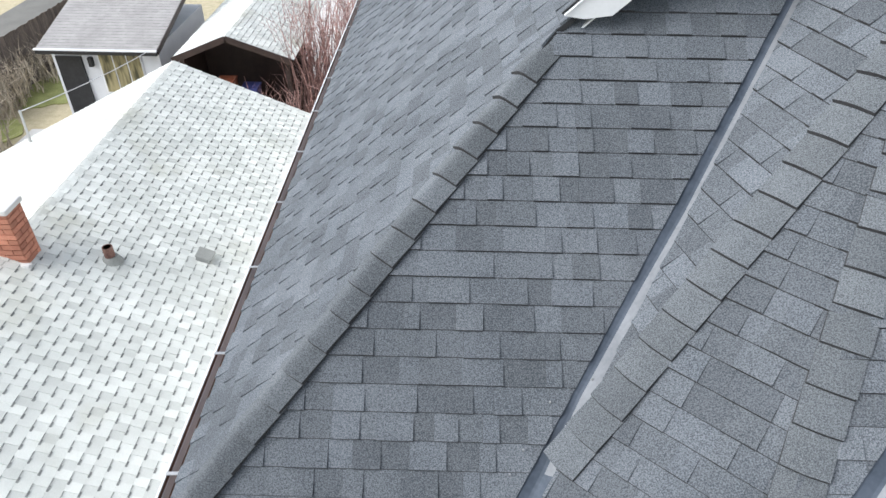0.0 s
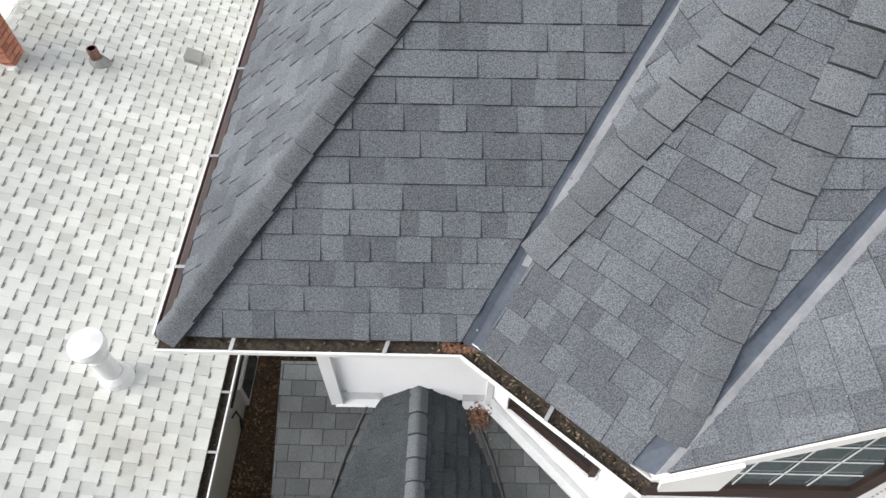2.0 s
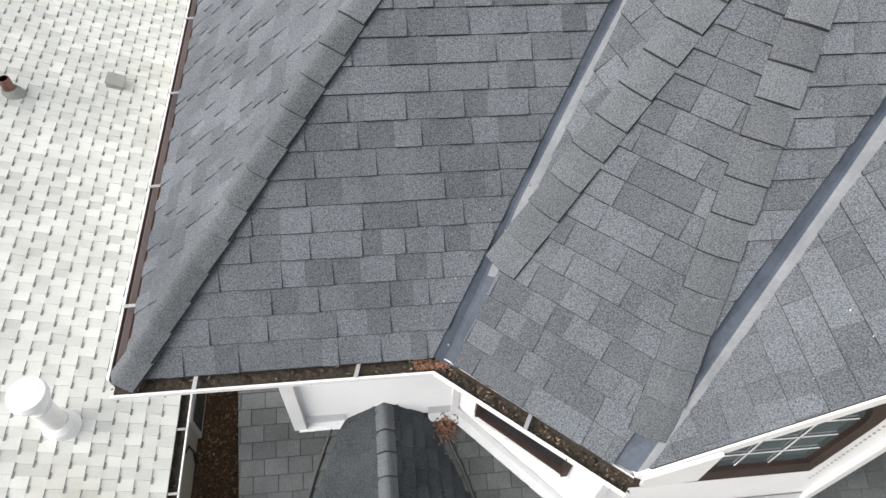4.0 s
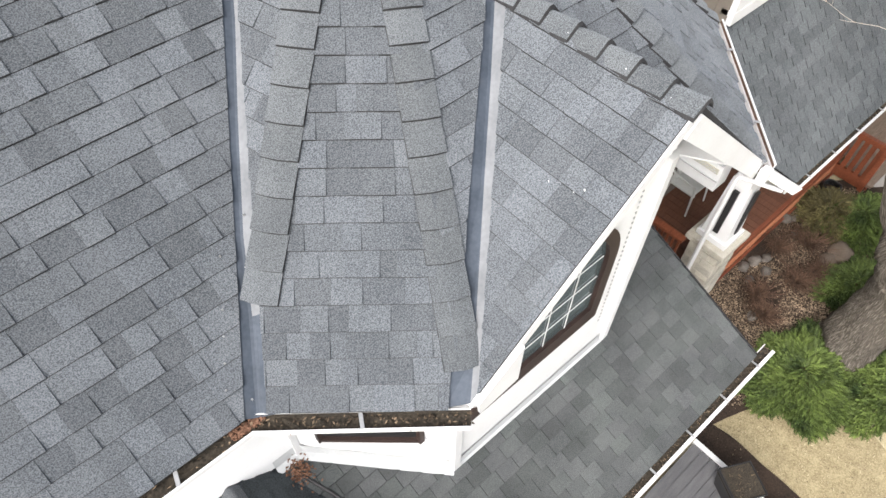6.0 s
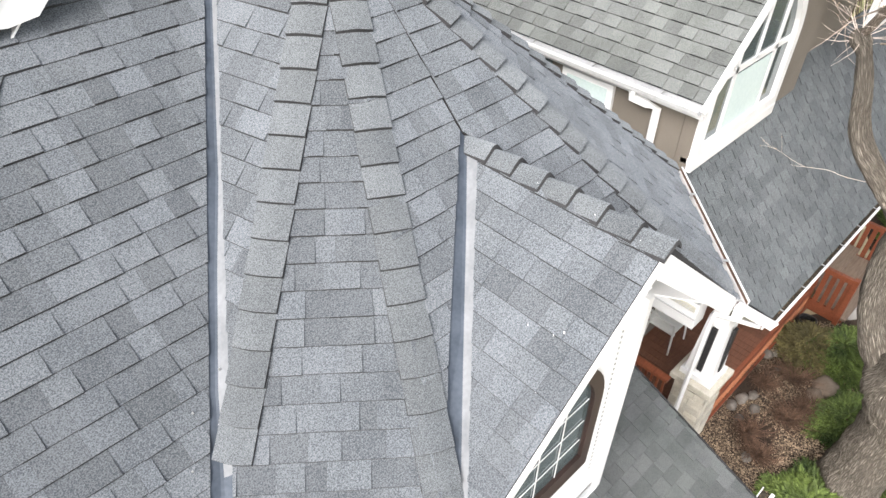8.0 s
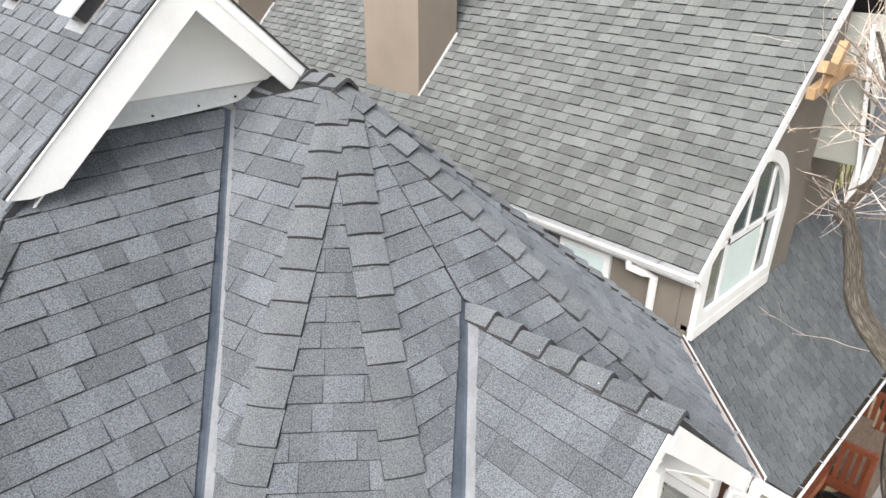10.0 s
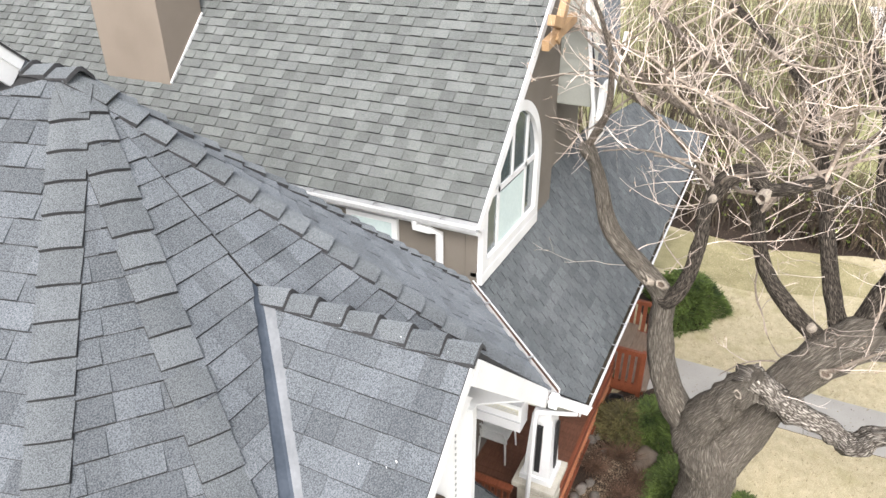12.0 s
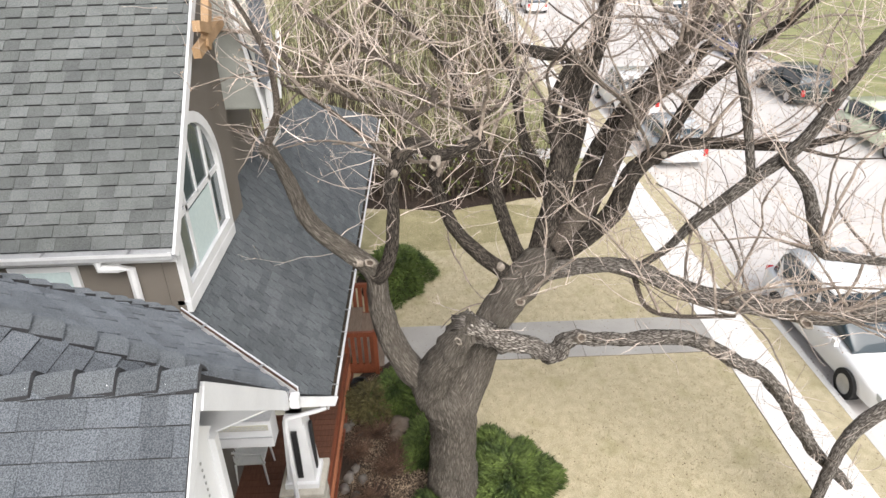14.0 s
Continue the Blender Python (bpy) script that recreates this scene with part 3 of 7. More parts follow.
def valley_metal(pts_a, pts_c, pts_b, pale_from):
    """A folded sheet along a valley: edge on one face, raised centre rib, edge on the other face."""
    rows = []
    for a, c, b in zip(pts_a, pts_c, pts_b):
        a, c, b = Vector(a), Vector(c), Vector(b)
        rows.append([a + Vector((0, 0, 0.001)), a.lerp(c, 0.85) + Vector((0, 0, 0.004)), c + Vector((0, 0, 0.012)), c.lerp(b, 0.15) + Vector((0, 0, 0.006)), b + Vector((0, 0, 0.001))])
    verts = [p for r in rows for p in r] + [p - Vector((0, 0, 0.003)) for r in rows for p in r]
    w, k = 5, len(rows) * 5
    faces = []
    for i in range(len(rows) - 1):
        for j in range(4):
            a = i * w + j
            faces.append((a, a + 1, a + w + 1, a + w))
            faces.append((k + a, k + a + w, k + a + w + 1, k + a + 1))
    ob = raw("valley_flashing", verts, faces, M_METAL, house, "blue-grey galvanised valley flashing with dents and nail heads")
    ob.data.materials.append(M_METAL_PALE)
    # from row pale_from on, the second half takes the paler metal
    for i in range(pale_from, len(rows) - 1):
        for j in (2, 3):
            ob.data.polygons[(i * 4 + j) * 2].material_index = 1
    return ob


va, vc, vb = [], [], []
for (xl, yl), (xr, yr) in (((0.13, 1.71), (0.22, 1.68)), ((0.39, 2.08), (0.47, 2.02)), ((0.61, 2.38), (0.66, 2.27)), ((0.92, 2.78), (0.98, 2.69)), ((1.19, 3.12), (1.24, 3.01)), ((1.65, 3.74), (1.71, 3.68)), ((1.96, 4.17), (2.03, 4.12))):
    va.append(on_south(xl - 0.05, yl + 0.03))
    f = 0.58 if yl < 2.2 else 0.40
    mid = on_south(xl * (1 - f) + xr * f, yl * (1 - f) + yr * f)
    vc.append((mid[0], mid[1], mid[2] - 0.006))
    wider = 0.03 if yl < 2.2 else 0.0
    vb.append((xr + 0.045 + wider, yr - 0.035 - wider, on_turret(xr + 0.045 + wider, yr - 0.035 - wider) - 0.001))
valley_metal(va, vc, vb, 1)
va, vc, vb = [], [], []
for s, c, g in (((0.955, 1.065), (1.065, 0.992), (1.165, 0.995)), ((1.08, 1.20), (1.20, 1.12), (1.32, 1.13)), ((1.69, 1.76), (1.745, 1.655), (1.80, 1.56)), ((2.07, 2.14), (2.11, 2.01), (2.19, 1.95)), ((2.28, 2.33), (2.33, 2.23), (2.40, 2.15)), ((2.40, 2.43), (2.43, 2.335), (2.44, 2.25))):
    q = on_s(*s)
    va.append((q[0], q[1], min(q[2], on_sw(*s)[2]) - 0.003))
    vc.append((c[0], c[1], min(on_s(*c)[2], on_gable(*c)[2]) - 0.006))
    vb.append(on_gable(*g))
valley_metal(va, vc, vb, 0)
for i in range(26):
    rng = random.Random(i)
    f = i / 26
    p = Vector(on_south(0.10, 1.76)).lerp(Vector(on_south(1.9, 4.1)), f) + Vector((rng.choice((-0.05, 0.1)), 0, 0.03))
    if f < 0.3:
        boxed("nail_head", p - Vector((0.005, 0.005, 0.004)), p + Vector((0.005, 0.005, 0.004)), M_STEEL, house)

# white bird droppings
def dropping(at, face, size, seed):
    rng = random.Random(seed)
    bm = bmesh.new()
    at = Vector(at)
    nrm = Vector(face).normalized()
    u = nrm.orthogonal().normalized()
    v = nrm.cross(u)
    ring = [at + nrm * 0.024 + (u * math.cos(a) + v * math.sin(a) * 0.5) * size * rng.uniform(0.5, 1.1) for a in (6.283 * k / 9 for k in range(9))]
    slab(bm, ring, 0.003)
    part("bird_dropping", bm, M_WHITE, house)


frng = random.Random(44)
dropping(on_gable(1.98, 1.18), (-0.93, 0, 1), 0.010, 1)
dropping(on_gable(1.95, 1.22), (-0.93, 0, 1), 0.005, 2)
for i in range(2):
    dropping(on_gable(frng.uniform(1.6, 2.4), frng.uniform(0.97, 1.7)), (-0.93, 0, 1), frng.uniform(0.003, 0.006), 10 + i)
for i in range(9):
    f = frng.random()
    dropping((2.44 + frng.uniform(-0.07, 0.03), 0.95 + 1.3 * f, 7.335 - 0.05), (0, 0, 1), frng.uniform(0.003, 0.006), 30 + i)
for i in range(8):
    x = frng.uniform(-1.2, 0.6)
    dropping(on_south(x, x + 3.3 + frng.uniform(-0.1, 0.05)), N_SOUTH, frng.uniform(0.004, 0.007), 50 + i)

# walls; they stand on the lower roof
WALL = [(-0.95, 13.0), (-0.95, 2.4), (0.42, 2.4), (1.45, 1.475), (3.52, 1.475), (4.62, 2.62), (4.62, 9.0)]


def wall(name, a, b, z0, z1, mat, thick=0.16, top=None, label=""):
    """A wall from plan point a to b; the outer face is on the right of a-b. top: heights over the ends (z1 if not given)."""
    a, b = Vector((*a, 0)), Vector((*b, 0))
    d = (b - a).normalized()
    inn = Vector((-d.y, d.x, 0)) * thick
    za, zb = top or (z1, z1)
    ps = [a + Vector((0, 0, z0)), b + Vector((0, 0, z0)), b + Vector((0, 0, zb)), a + Vector((0, 0, za))]
    bm = bmesh.new()
    o = [bm.verts.new(p) for p in ps]
    i = [bm.verts.new(p + inn) for p in ps]
    bm.faces.new(o)
    bm.faces.new(i[::-1])
    for k in range(4):
        bm.faces.new((o[k], i[k], i[(k + 1) % 4], o[(k + 1) % 4]))
    return part(name, bm, mat, house, label)


def clapboards(parent, a, b, z0, z1, step=0.115, mat=None, gable=None, lip=0.014):
    """Lapped boards on the wall face a-b (outer side right of a-b). gable: half-width shrink per metre, for a triangular field."""
    a, b = Vector((*a, 0)), Vector((*b, 0))
    d = (b - a).normalized()
    out = Vector((d.y, -d.x, 0))
    z = z0
    while z < z1 - 0.02:
        top = min(z + step, z1)
        c0 = (z - z0) * gable if gable else 0
        c1 = (top - z0) * gable if gable else 0
        if (b - a).length - 2 * c0 < 0.05:
            break
        q0, q1 = a + d * c0, b - d * c0
        r0, r1 = a + d * min(c1, (b - a).length / 2), b - d * min(c1, (b - a).length / 2)
        up = Vector((0, 0, 1))
        vs = [q0 + up * z + out * lip, q1 + up * z + out * lip, r1 + up * top + out * 0.003, r0 + up * top + out * 0.003,
              q0 + up * z, q1 + up * z, r1 + up * top, r0 + up * top]
        raw("clapboard", vs, [(0, 1, 2, 3), (4, 5, 1, 0), (5, 6, 2, 1), (7, 4, 0, 3), (3, 2, 6, 7)], mat or M_SIDING, parent)
        z = top


ws = []
for (a, b), nm in zip(zip(WALL, WALL[1:]), ("west", "south", "south_west", "gable", "south_east", "east")):
    if nm == "west":
        b = (-0.95, 2.562)
    ws.append(wall("wall", a, b, 3.0 if nm != "west" else 0.0, 5.93, M_SIDING, label="white horizontal lap siding" if nm == "south" else ""))
clapboards(ws[1], (-0.86, 2.4), (0.42, 2.4), 3.62, 5.9)
clapboards(ws[2], (0.48, 2.346), (1.40, 1.52), 3.3, 5.9)
clapboards(ws[4], (3.56, 1.517), (4.62, 2.62), 3.3, 5.9)
clapboards(ws[0], (-0.95, 12.9), (-0.95, 2.47), 0.3, 5.9, 0.23)
# corner boards
for x, y, w in ((-0.95, 2.4, 0.10), (0.42, 2.4, 0.05), (1.45, 1.475, 0.07), (3.52, 1.475, 0.07)):
    boxed("corner_board", (x - w / 2 - 0.01, y - w / 2 - 0.012, 3.25), (x + w / 2, y + w / 2 - 0.01, 5.9), M_WHITE, house, bevel=0.004)
# gable wall over the eave line and its window
bm = bmesh.new()
slab(bm, [(1.30, 1.475, 5.93), (3.58, 1.475, 5.93), (2.44, 1.475, 7.0)], 0.12)
part("wall", bm, M_SIDING, house)


def soffit(pts, z):
    return part("soffit", slab(bmesh.new(), [(x, y, z) for x, y in pts], 0.015), M_WHITE, house)


soffit([(-1.5, 1.76), (0.15, 1.76), (0.45, 2.42), (-0.95, 2.42), (-1.5, 2.42)], 5.9)
soffit([(-1.5, 2.42), (-0.95, 2.42), (-0.95, 13.0), (-1.5, 13.0)], 5.896)
soffit([(0.15, 1.76), (1.05, 1.0), (1.45, 1.5), (0.42, 2.42)], 5.9)
soffit([(3.84, 1.0), (5.0, 2.24), (4.62, 2.62), (3.52, 1.5)], 5.9)
# fascia boards
for a, b in (((-1.5, 1.76), (0.15, 1.76)), ((-1.5, 13.0), (-1.5, 1.76)), ((0.15, 1.76), (1.05, 1.0)), ((3.84, 1.0), (5.0, 2.24))):
    part("fascia", beam(bmesh.new(), (*a, 5.89), (*b, 5.89), 0.025, 0.15), M_WHITE, house)
# gutters
gutter(house, [(-1.53, 12.8, EAVE), (-1.53, 1.735, EAVE)], (1, 0, 0), litter=None, wide=0.105, hang=0.92, label="white gutter with a rusty brown inside")
gutter(house, [(-1.60, 1.735, EAVE), (0.145, 1.735, EAVE), (1.055, 0.975, EAVE)], (0, 1, 0), litter=M_LEAF, wide=0.098, hang=0.75, label="white gutter clogged with dark rotting leaves")
gutter(house, [(3.84, 0.965, EAVE), (5.03, 2.22, EAVE)], (-1, 1, 0), litter=None, wide=0.10, hang=0.7, label="white gutter with a rusty brown inside")
bm = bmesh.new()
for i in range(200):
    rng = random.Random(900 + i)
    p = Vector((0.10 + rng.uniform(-0.09, 0.10), 1.70 + rng.uniform(-0.03, 0.025), EAVE - 0.055 + rng.uniform(0, 0.02)))
    box(bm, (-0.009, -0.005, -0.001), (0.009, 0.005, 0.001), Matrix.Translation(p) @ Euler((rng.uniform(-0.6, 0.6), rng.uniform(-0.6, 0.6), rng.uniform(0, 6))).to_matrix().to_4x4())
part("red_leaves", bm, M_LEAF_RED, house, "reddish dry leaves piled in the gutter corner", kind="stuff")

# rake boards and soffit of the turret gable
part("rake_return", slab(bmesh.new(), [(1.09, 0.972, 6.02), (1.11, 0.972, 5.88), (1.40, 0.972, 5.92), (1.40, 0.972, 6.29)], -0.02), M_WHITE, house)
part("rake_board", beam(bmesh.new(), (1.08, 0.99, 5.972), (2.435, 0.99, 7.24), 0.03, 0.07), M_WHITE, house)
part("rake_board", beam(bmesh.new(), (2.445, 0.986, 7.165), (3.88, 0.986, 5.875), 0.03, 0.14), M_WHITE, house)
for s in (-1, 1):
    bm = slab(bmesh.new(), [(2.44, 1.01, 7.22), (2.44 + s * 1.4, 1.01, 5.92), (2.44 + s * 1.4, 1.48, 5.92), (2.44, 1.48, 7.22)], 0.012)
    part("soffit", bm, M_WHITE, house)


def arched_window(x0, x1, z0, spring, y, frame_mat, bars, face=0.06, width=0.07, label="", lid=None, foot=None):
    """A half-round-headed window in a wall that faces south (towards -y)."""
    w = part("window", beam(bmesh.new(), (x0 - 0.02, y + 0.03, z0 - 0.03), (x1 + 0.02, y + 0.03, z0 - 0.03), 0.10, 0.06), frame_mat, house, label)
    c, r = (x0 + x1) / 2, (x1 - x0) / 2
    arc = [(c + r * math.cos(a), spring + r * math.sin(a)) for a in (math.pi * k / 20 for k in range(21))]
    outline = [(x1, z0)] + arc + [(x0, z0)]
    if lid:
        outline = [(x, min(z, lid(x))) for x, z in outline]
    inner = [(c + (x - c) * (1 - width / r), z0 + (foot or width) if z == z0 else spring + (z - spring) * (1 - width / r)) for x, z in outline]
    bm = bmesh.new()
    k = len(outline)
    vo = [[bm.verts.new((x, y - d, z)) for x, z in pts] for pts, d in ((outline, face), (inner, face), (outline, -0.05), (inner, -0.05))]
    for i in range(k):
        j = (i + 1) % k
        bm.faces.new((vo[0][i], vo[0][j], vo[1][j], vo[1][i]))
        bm.faces.new((vo[0][j], vo[0][i], vo[2][i], vo[2][j]))
        bm.faces.new((vo[1][i], vo[1][j], vo[3][j], vo[3][i]))
    part("window_frame", bm, frame_mat, w)
    bm = bmesh.new()
    f = [bm.verts.new((x, y - 0.012, z)) for x, z in inner]
    b = [bm.verts.new((x, y - 0.004, z)) for x, z in inner]
    bm.faces.new(f)
    bm.faces.new(b[::-1])
    part("pane", bm, M_GLASS, w)
    for a, b2, t in bars:
        part("glazing_bar", beam(bmesh.new(), (a[0], y - 0.022, a[1]), (b2[0], y - 0.022, b2[1]), t, 0.006 if t < 0.015 else 0.02, up=(0, 1, 0)), M_WHITE, w)
    return w


bars = [((1.88, z), (2.95, z), 0.009) for z in (4.64, 4.905, 5.185)]
bars += [((x, 4.39), (x, 5.1 + math.sqrt(0.545 ** 2 - (x - 2.415) ** 2)), 0.009) for x in (2.13, 2.40, 2.67)]
arched_window(1.72, 3.11, 4.33, 5.10, 1.475, M_BROWN, bars, label="arched brown-framed window with white lattice bars", width=0.12, face=0.05, foot=0.045)
boxed("window_sill", (1.46, 1.43, 4.13), (3.125, 1.49, 4.325), M_BROWN, house, "long dark brown sill board", bevel=0.01)
for i in range(34):
    p = Vector((3.225, 1.453, 5.92)).lerp(Vector((3.274, 1.453, 3.85)), i / 33)
    boxed("rivet", p - Vector((0.007, 0.004, 0.009)), p + Vector((0.007, 0.004, 0.009)), M_STEEL, house)
# flashing where the walls meet the lower roof
def apron(a, b, out, wide=0.075):
    a, b, out = Vector(a), Vector(b), Vector(out)
    bm = bmesh.new()
    rows = []
    for p in (a, b):
        rows.append([bm.verts.new(q) for q in (p + out * 0.014 + Vector((0, 0, 0.17)), p + out * 0.016 + Vector((0, 0, 0.025)), p + out * wide + Vector((0, 0, 0.024 + wide * out.y * 0.417)), p + out * (wide + 0.005) + Vector((0, 0, 0.012 + wide * out.y * 0.417)))])
    for i in range(3):
        bm.faces.new((rows[0][i], rows[1][i], rows[1][i + 1], rows[0][i + 1]))
    part("base_flashing", bm, M_APRON, house)


apron((-0.97, 2.4, 3.575), (-0.55, 2.4, 3.575), (0, -1, 0))
apron((0.18, 2.4, 3.575), (0.43, 2.4, 3.575), (0, -1, 0))
apron((0.43, 2.39, 3.58), (1.45, 1.475, 3.19), (-0.67, -0.74, 0))
apron((1.43, 1.475, 3.19), (3.55, 1.475, 3.19), (0, -1, 0), 0.03)

# slim window in the south-west wall
d = (Vector((1.45, 1.475, 0)) - Vector((0.42, 2.4, 0))).normalized()
o = Vector((d.y, -d.x, 0))
base = Vector((0.42, 2.4, 0))
slim = part("window", beam(bmesh.new(), base + d * 0.22 + o * 0.03 + Vector((0, 0, 3.9)), base + d * 1.14 + o * 0.03 + Vector((0, 0, 3.9)), 0.07, 0.05), M_WHITE, house, "slim dark window under the eave")
part("pane", beam(bmesh.new(), base + d * 0.28 + o * 0.018 + Vector((0, 0, 4.5)), base + d * 1.08 + o * 0.018 + Vector((0, 0, 4.5)), 0.02, 1.16), M_BLACK, slim)
for z, h in ((3.97, 0.05), (5.1, 0.06)):
    part("window_frame", beam(bmesh.new(), base + d * 0.24 + o * 0.035 + Vector((0, 0, z)), base + d * 1.10 + o * 0.035 + Vector((0, 0, z)), 0.05, h), M_BROWN, slim)
for s in (0.25, 1.09):
    part("window_frame", beam(bmesh.new(), base + d * s + o * 0.035 + Vector((0, 0, 3.93)), base + d * s + o * 0.035 + Vector((0, 0, 5.12)), 0.05, 0.05, up=(1, 0, 0)), M_BROWN, slim)

# the small gable that stands on the south slope
bm = slab(bmesh.new(), [(0.85, 4.2, 8.05), (2.35, 4.2, 8.2), (2.35, 4.2, 8.38), (1.7, 4.2, 8.99), (0.85, 4.2, 8.18)], 0.1)
g_wall = part("wall", bm, M_SIDING, house, "white lap siding of the small roof gable")
clapboards(g_wall, (1.03, 4.19), (2.37, 4.19), 8.36, 9.0, 0.165, gable=1.02, lip=0.034)
LEFT_RAKE = [(0.548, 3.822, 8.035), (0.66, 3.822, 8.02), (0.815, 3.822, 8.042), (1.76, 3.822, 8.94), (1.695, 3.822, 9.13)]
part("rake_board", slab(bmesh.new(), LEFT_RAKE, 0.03), M_WHITE, house, "wide white rake board with a level-cut foot")
part("rake_board", beam(bmesh.new(), (1.705, 3.836, 9.01), (2.33, 3.836, 8.415), 0.03, 0.19), M_WHITE, house)
part("rake_moulding", beam(bmesh.new(), (1.705, 3.812, 9.065), (2.35, 3.812, 8.45), 0.02, 0.05), M_WHITE, house)
for a, b in (((0.53, 3.815, 8.052), (1.695, 3.815, 9.16)), ((1.705, 3.808, 9.125), (2.40, 3.808, 8.462))):
    part("drip_edge", beam(bmesh.new(), a, b, 0.02, 0.010), M_BLACK, house, "thin dark drip edge")
part("soffit", slab(bmesh.new(), [(0.56, 3.86, 7.85), (0.56, 4.2, 7.85), (1.70, 4.2, 8.96), (1.70, 3.86, 8.96)], 0.01), M_WHITE, house)
part("soffit", slab(bmesh.new(), [(1.71, 3.86, 8.96), (1.71, 4.2, 8.96), (2.40, 4.2, 8.30), (2.40, 3.86, 8.30)], 0.01), M_WHITE, house)
bm = bmesh.new()
rows = []
for i in range(13):
    f = i / 12
    x = 1.05 + 1.29 * f
    sag = 0.05 * (1 - abs(2 * f - 1) ** 2)
    rows.append([bm.verts.new(p) for p in ((x, 4.185, 8.37), (x, 4.178, 8.345), (x + 0.01, 4.125 + 0.04 * f - sag * 0.4, 8.245 + 0.045 * f - sag * 0.3), (x + 0.01, 4.12 + 0.04 * f - sag * 0.4, 8.228 + 0.045 * f - sag * 0.3))])
for u, v in zip(rows, rows[1:]):
    for k in range(3):
        bm.faces.new((u[k], u[k + 1], v[k + 1], v[k]))
part("apron_flashing", bm, M_APRON, house, "pale bent metal apron flashing")
for f in (0.08, 0.33, 0.58, 0.80, 0.97):
    x = 1.06 + 1.20 * f
    p = Vector((x, 4.112 + 0.04 * f - 0.02 * (1 - abs(2 * f - 1) ** 2), 8.262 + 0.045 * f - 0.015 * (1 - abs(2 * f - 1) ** 2)))
    boxed("nail_head", p - Vector((0.006, 0.006, 0.006)), p + Vector((0.006, 0.006, 0.006)), M_BROWN, house)
# roof vents on the west slope
for y in (4.75, 6.3, 7.9):
    vent = group("roof_vent", on_west(1.45, y), label="black square roof vent with pale hood on shingles", category="roof vent", group="roof vents")
    m = Matrix.Translation(on_west(1.45, y)) @ Euler((0, -math.atan(0.95), 0)).to_matrix().to_4x4()
    part("flange", box(bmesh.new(), (-0.2, -0.17, 0.012), (0.2, 0.17, 0.018), m), M_STEEL, vent)
    part("vent_body", box(bmesh.new(), (-0.13, -0.13, 0.018), (0.13, 0.13, 0.10), m, 0.008), M_BLACK, vent)
    part("hood", box(bmesh.new(), (-0.16, -0.14, 0.10), (0.13, 0.14, 0.125), m, 0.008), M_WHITE, vent)

# ---------------------------------------------------------------- lower roof along the south side
LOW = 2.7


def on_low(x, y):
    return (x, y, LOW + 0.417 * (y - 0.30))


roof_face(house, [on_low(-1.5, 0.3), on_low(4.94, 0.3), on_low(4.94, 2.7), on_low(-1.5, 2.7)], 31, 300, (3.6, 0.9), "dark grey shingle lower roof", mats=(M_OLD, M_OLDS), regular=True, widths=(0.198, 0.205, 0.212), thick=(0.016, 0.019), gap=0.006)
# cross gable in it
RIDGE_L = 3.90
# both slopes take the darkened shingles: shade put into their colour
for s in (-1, 1):
    roof_face(house, [(-0.205, 2.42, RIDGE_L), (-0.205, 0.2, RIDGE_L), (-0.205 + s * 1.40, 0.2, 2.68), (-0.205 + s * 0.44, 2.42, 3.52)], 32 + s, 40, (-0.2, 2.2), mats=(M_SHADED, M_SHADEDS))
    a = Vector((-0.205 + s * 0.47, 2.36, 3.565))
    b = Vector((-0.205 + s * 0.99, 1.0, 3.02))
    part("heat_cable", tube(bmesh.new(), [a, a.lerp(b, 0.3) + Vector((s * 0.02, 0, 0.01)), a.lerp(b, 0.7), b], 0.016, 8), M_BLACK, house, "black drain pipe lying in the roof valley")
hip_caps(house, (-0.205, 0.25, RIDGE_L + 0.005), (-0.205, 2.36, RIDGE_L + 0.005), Vector((-0.9, 0, 1)), Vector((0.9, 0, 1)), seed=9)
gutter(house, [(-1.5, 0.3, LOW), (5.16, 0.3, LOW)], (0, 1, 0), litter=M_LEAF, wide=0.125, hang=0.6, lip=0.035, label="white gutter with leaves along the lower roof")
part("fascia", beam(bmesh.new(), (-1.5, 0.33, LOW - 0.1), (5.0, 0.33, LOW - 0.1), 0.025, 0.16), M_WHITE, house)
part("rake_board", beam(bmesh.new(), on_low(4.96, 0.3), on_low(4.96, 2.7), 0.015, 0.03), M_DECK, house)
bm = bmesh.new()
for i in range(160):
    rng = random.Random(1200 + i)
    x, y = 0.33 + rng.gauss(0, 0.055), 2.24 + rng.gauss(0, 0.06)
    p = Vector((x, y, LOW + 0.417 * (y - 0.30) + 0.03 + rng.uniform(0, 0.035)))
    box(bm, (-0.012, -0.006, -0.001), (0.012, 0.006, 0.001), Matrix.Translation(p) @ Euler((rng.uniform(-0.7, 0.7), rng.uniform(-0.7, 0.7), rng.uniform(0, 6))).to_matrix().to_4x4())
part("red_leaves", bm, M_LEAF_RED, house, "heap of rusty red leaves on the lower roof", kind="stuff")
wall("wall", (-1.2, 0.7), (4.7, 0.7), 0.0, 2.75, M_STUCCO)
wall("wall", (4.7, 0.7), (4.7, 2.7), 0.0, 2.8, M_STUCCO)
wall("wall", (-1.2, 2.7), (-1.2, 0.7), 0.0, 2.75, M_STUCCO)

# ---------------------------------------------------------------- the main block with the arched window
M2 = 1.05
FX, FY, FR = 6.28, 2.60, 9.40


def on_main(x, y):
    return (x, y, EAVE + M2 * (x - FX))


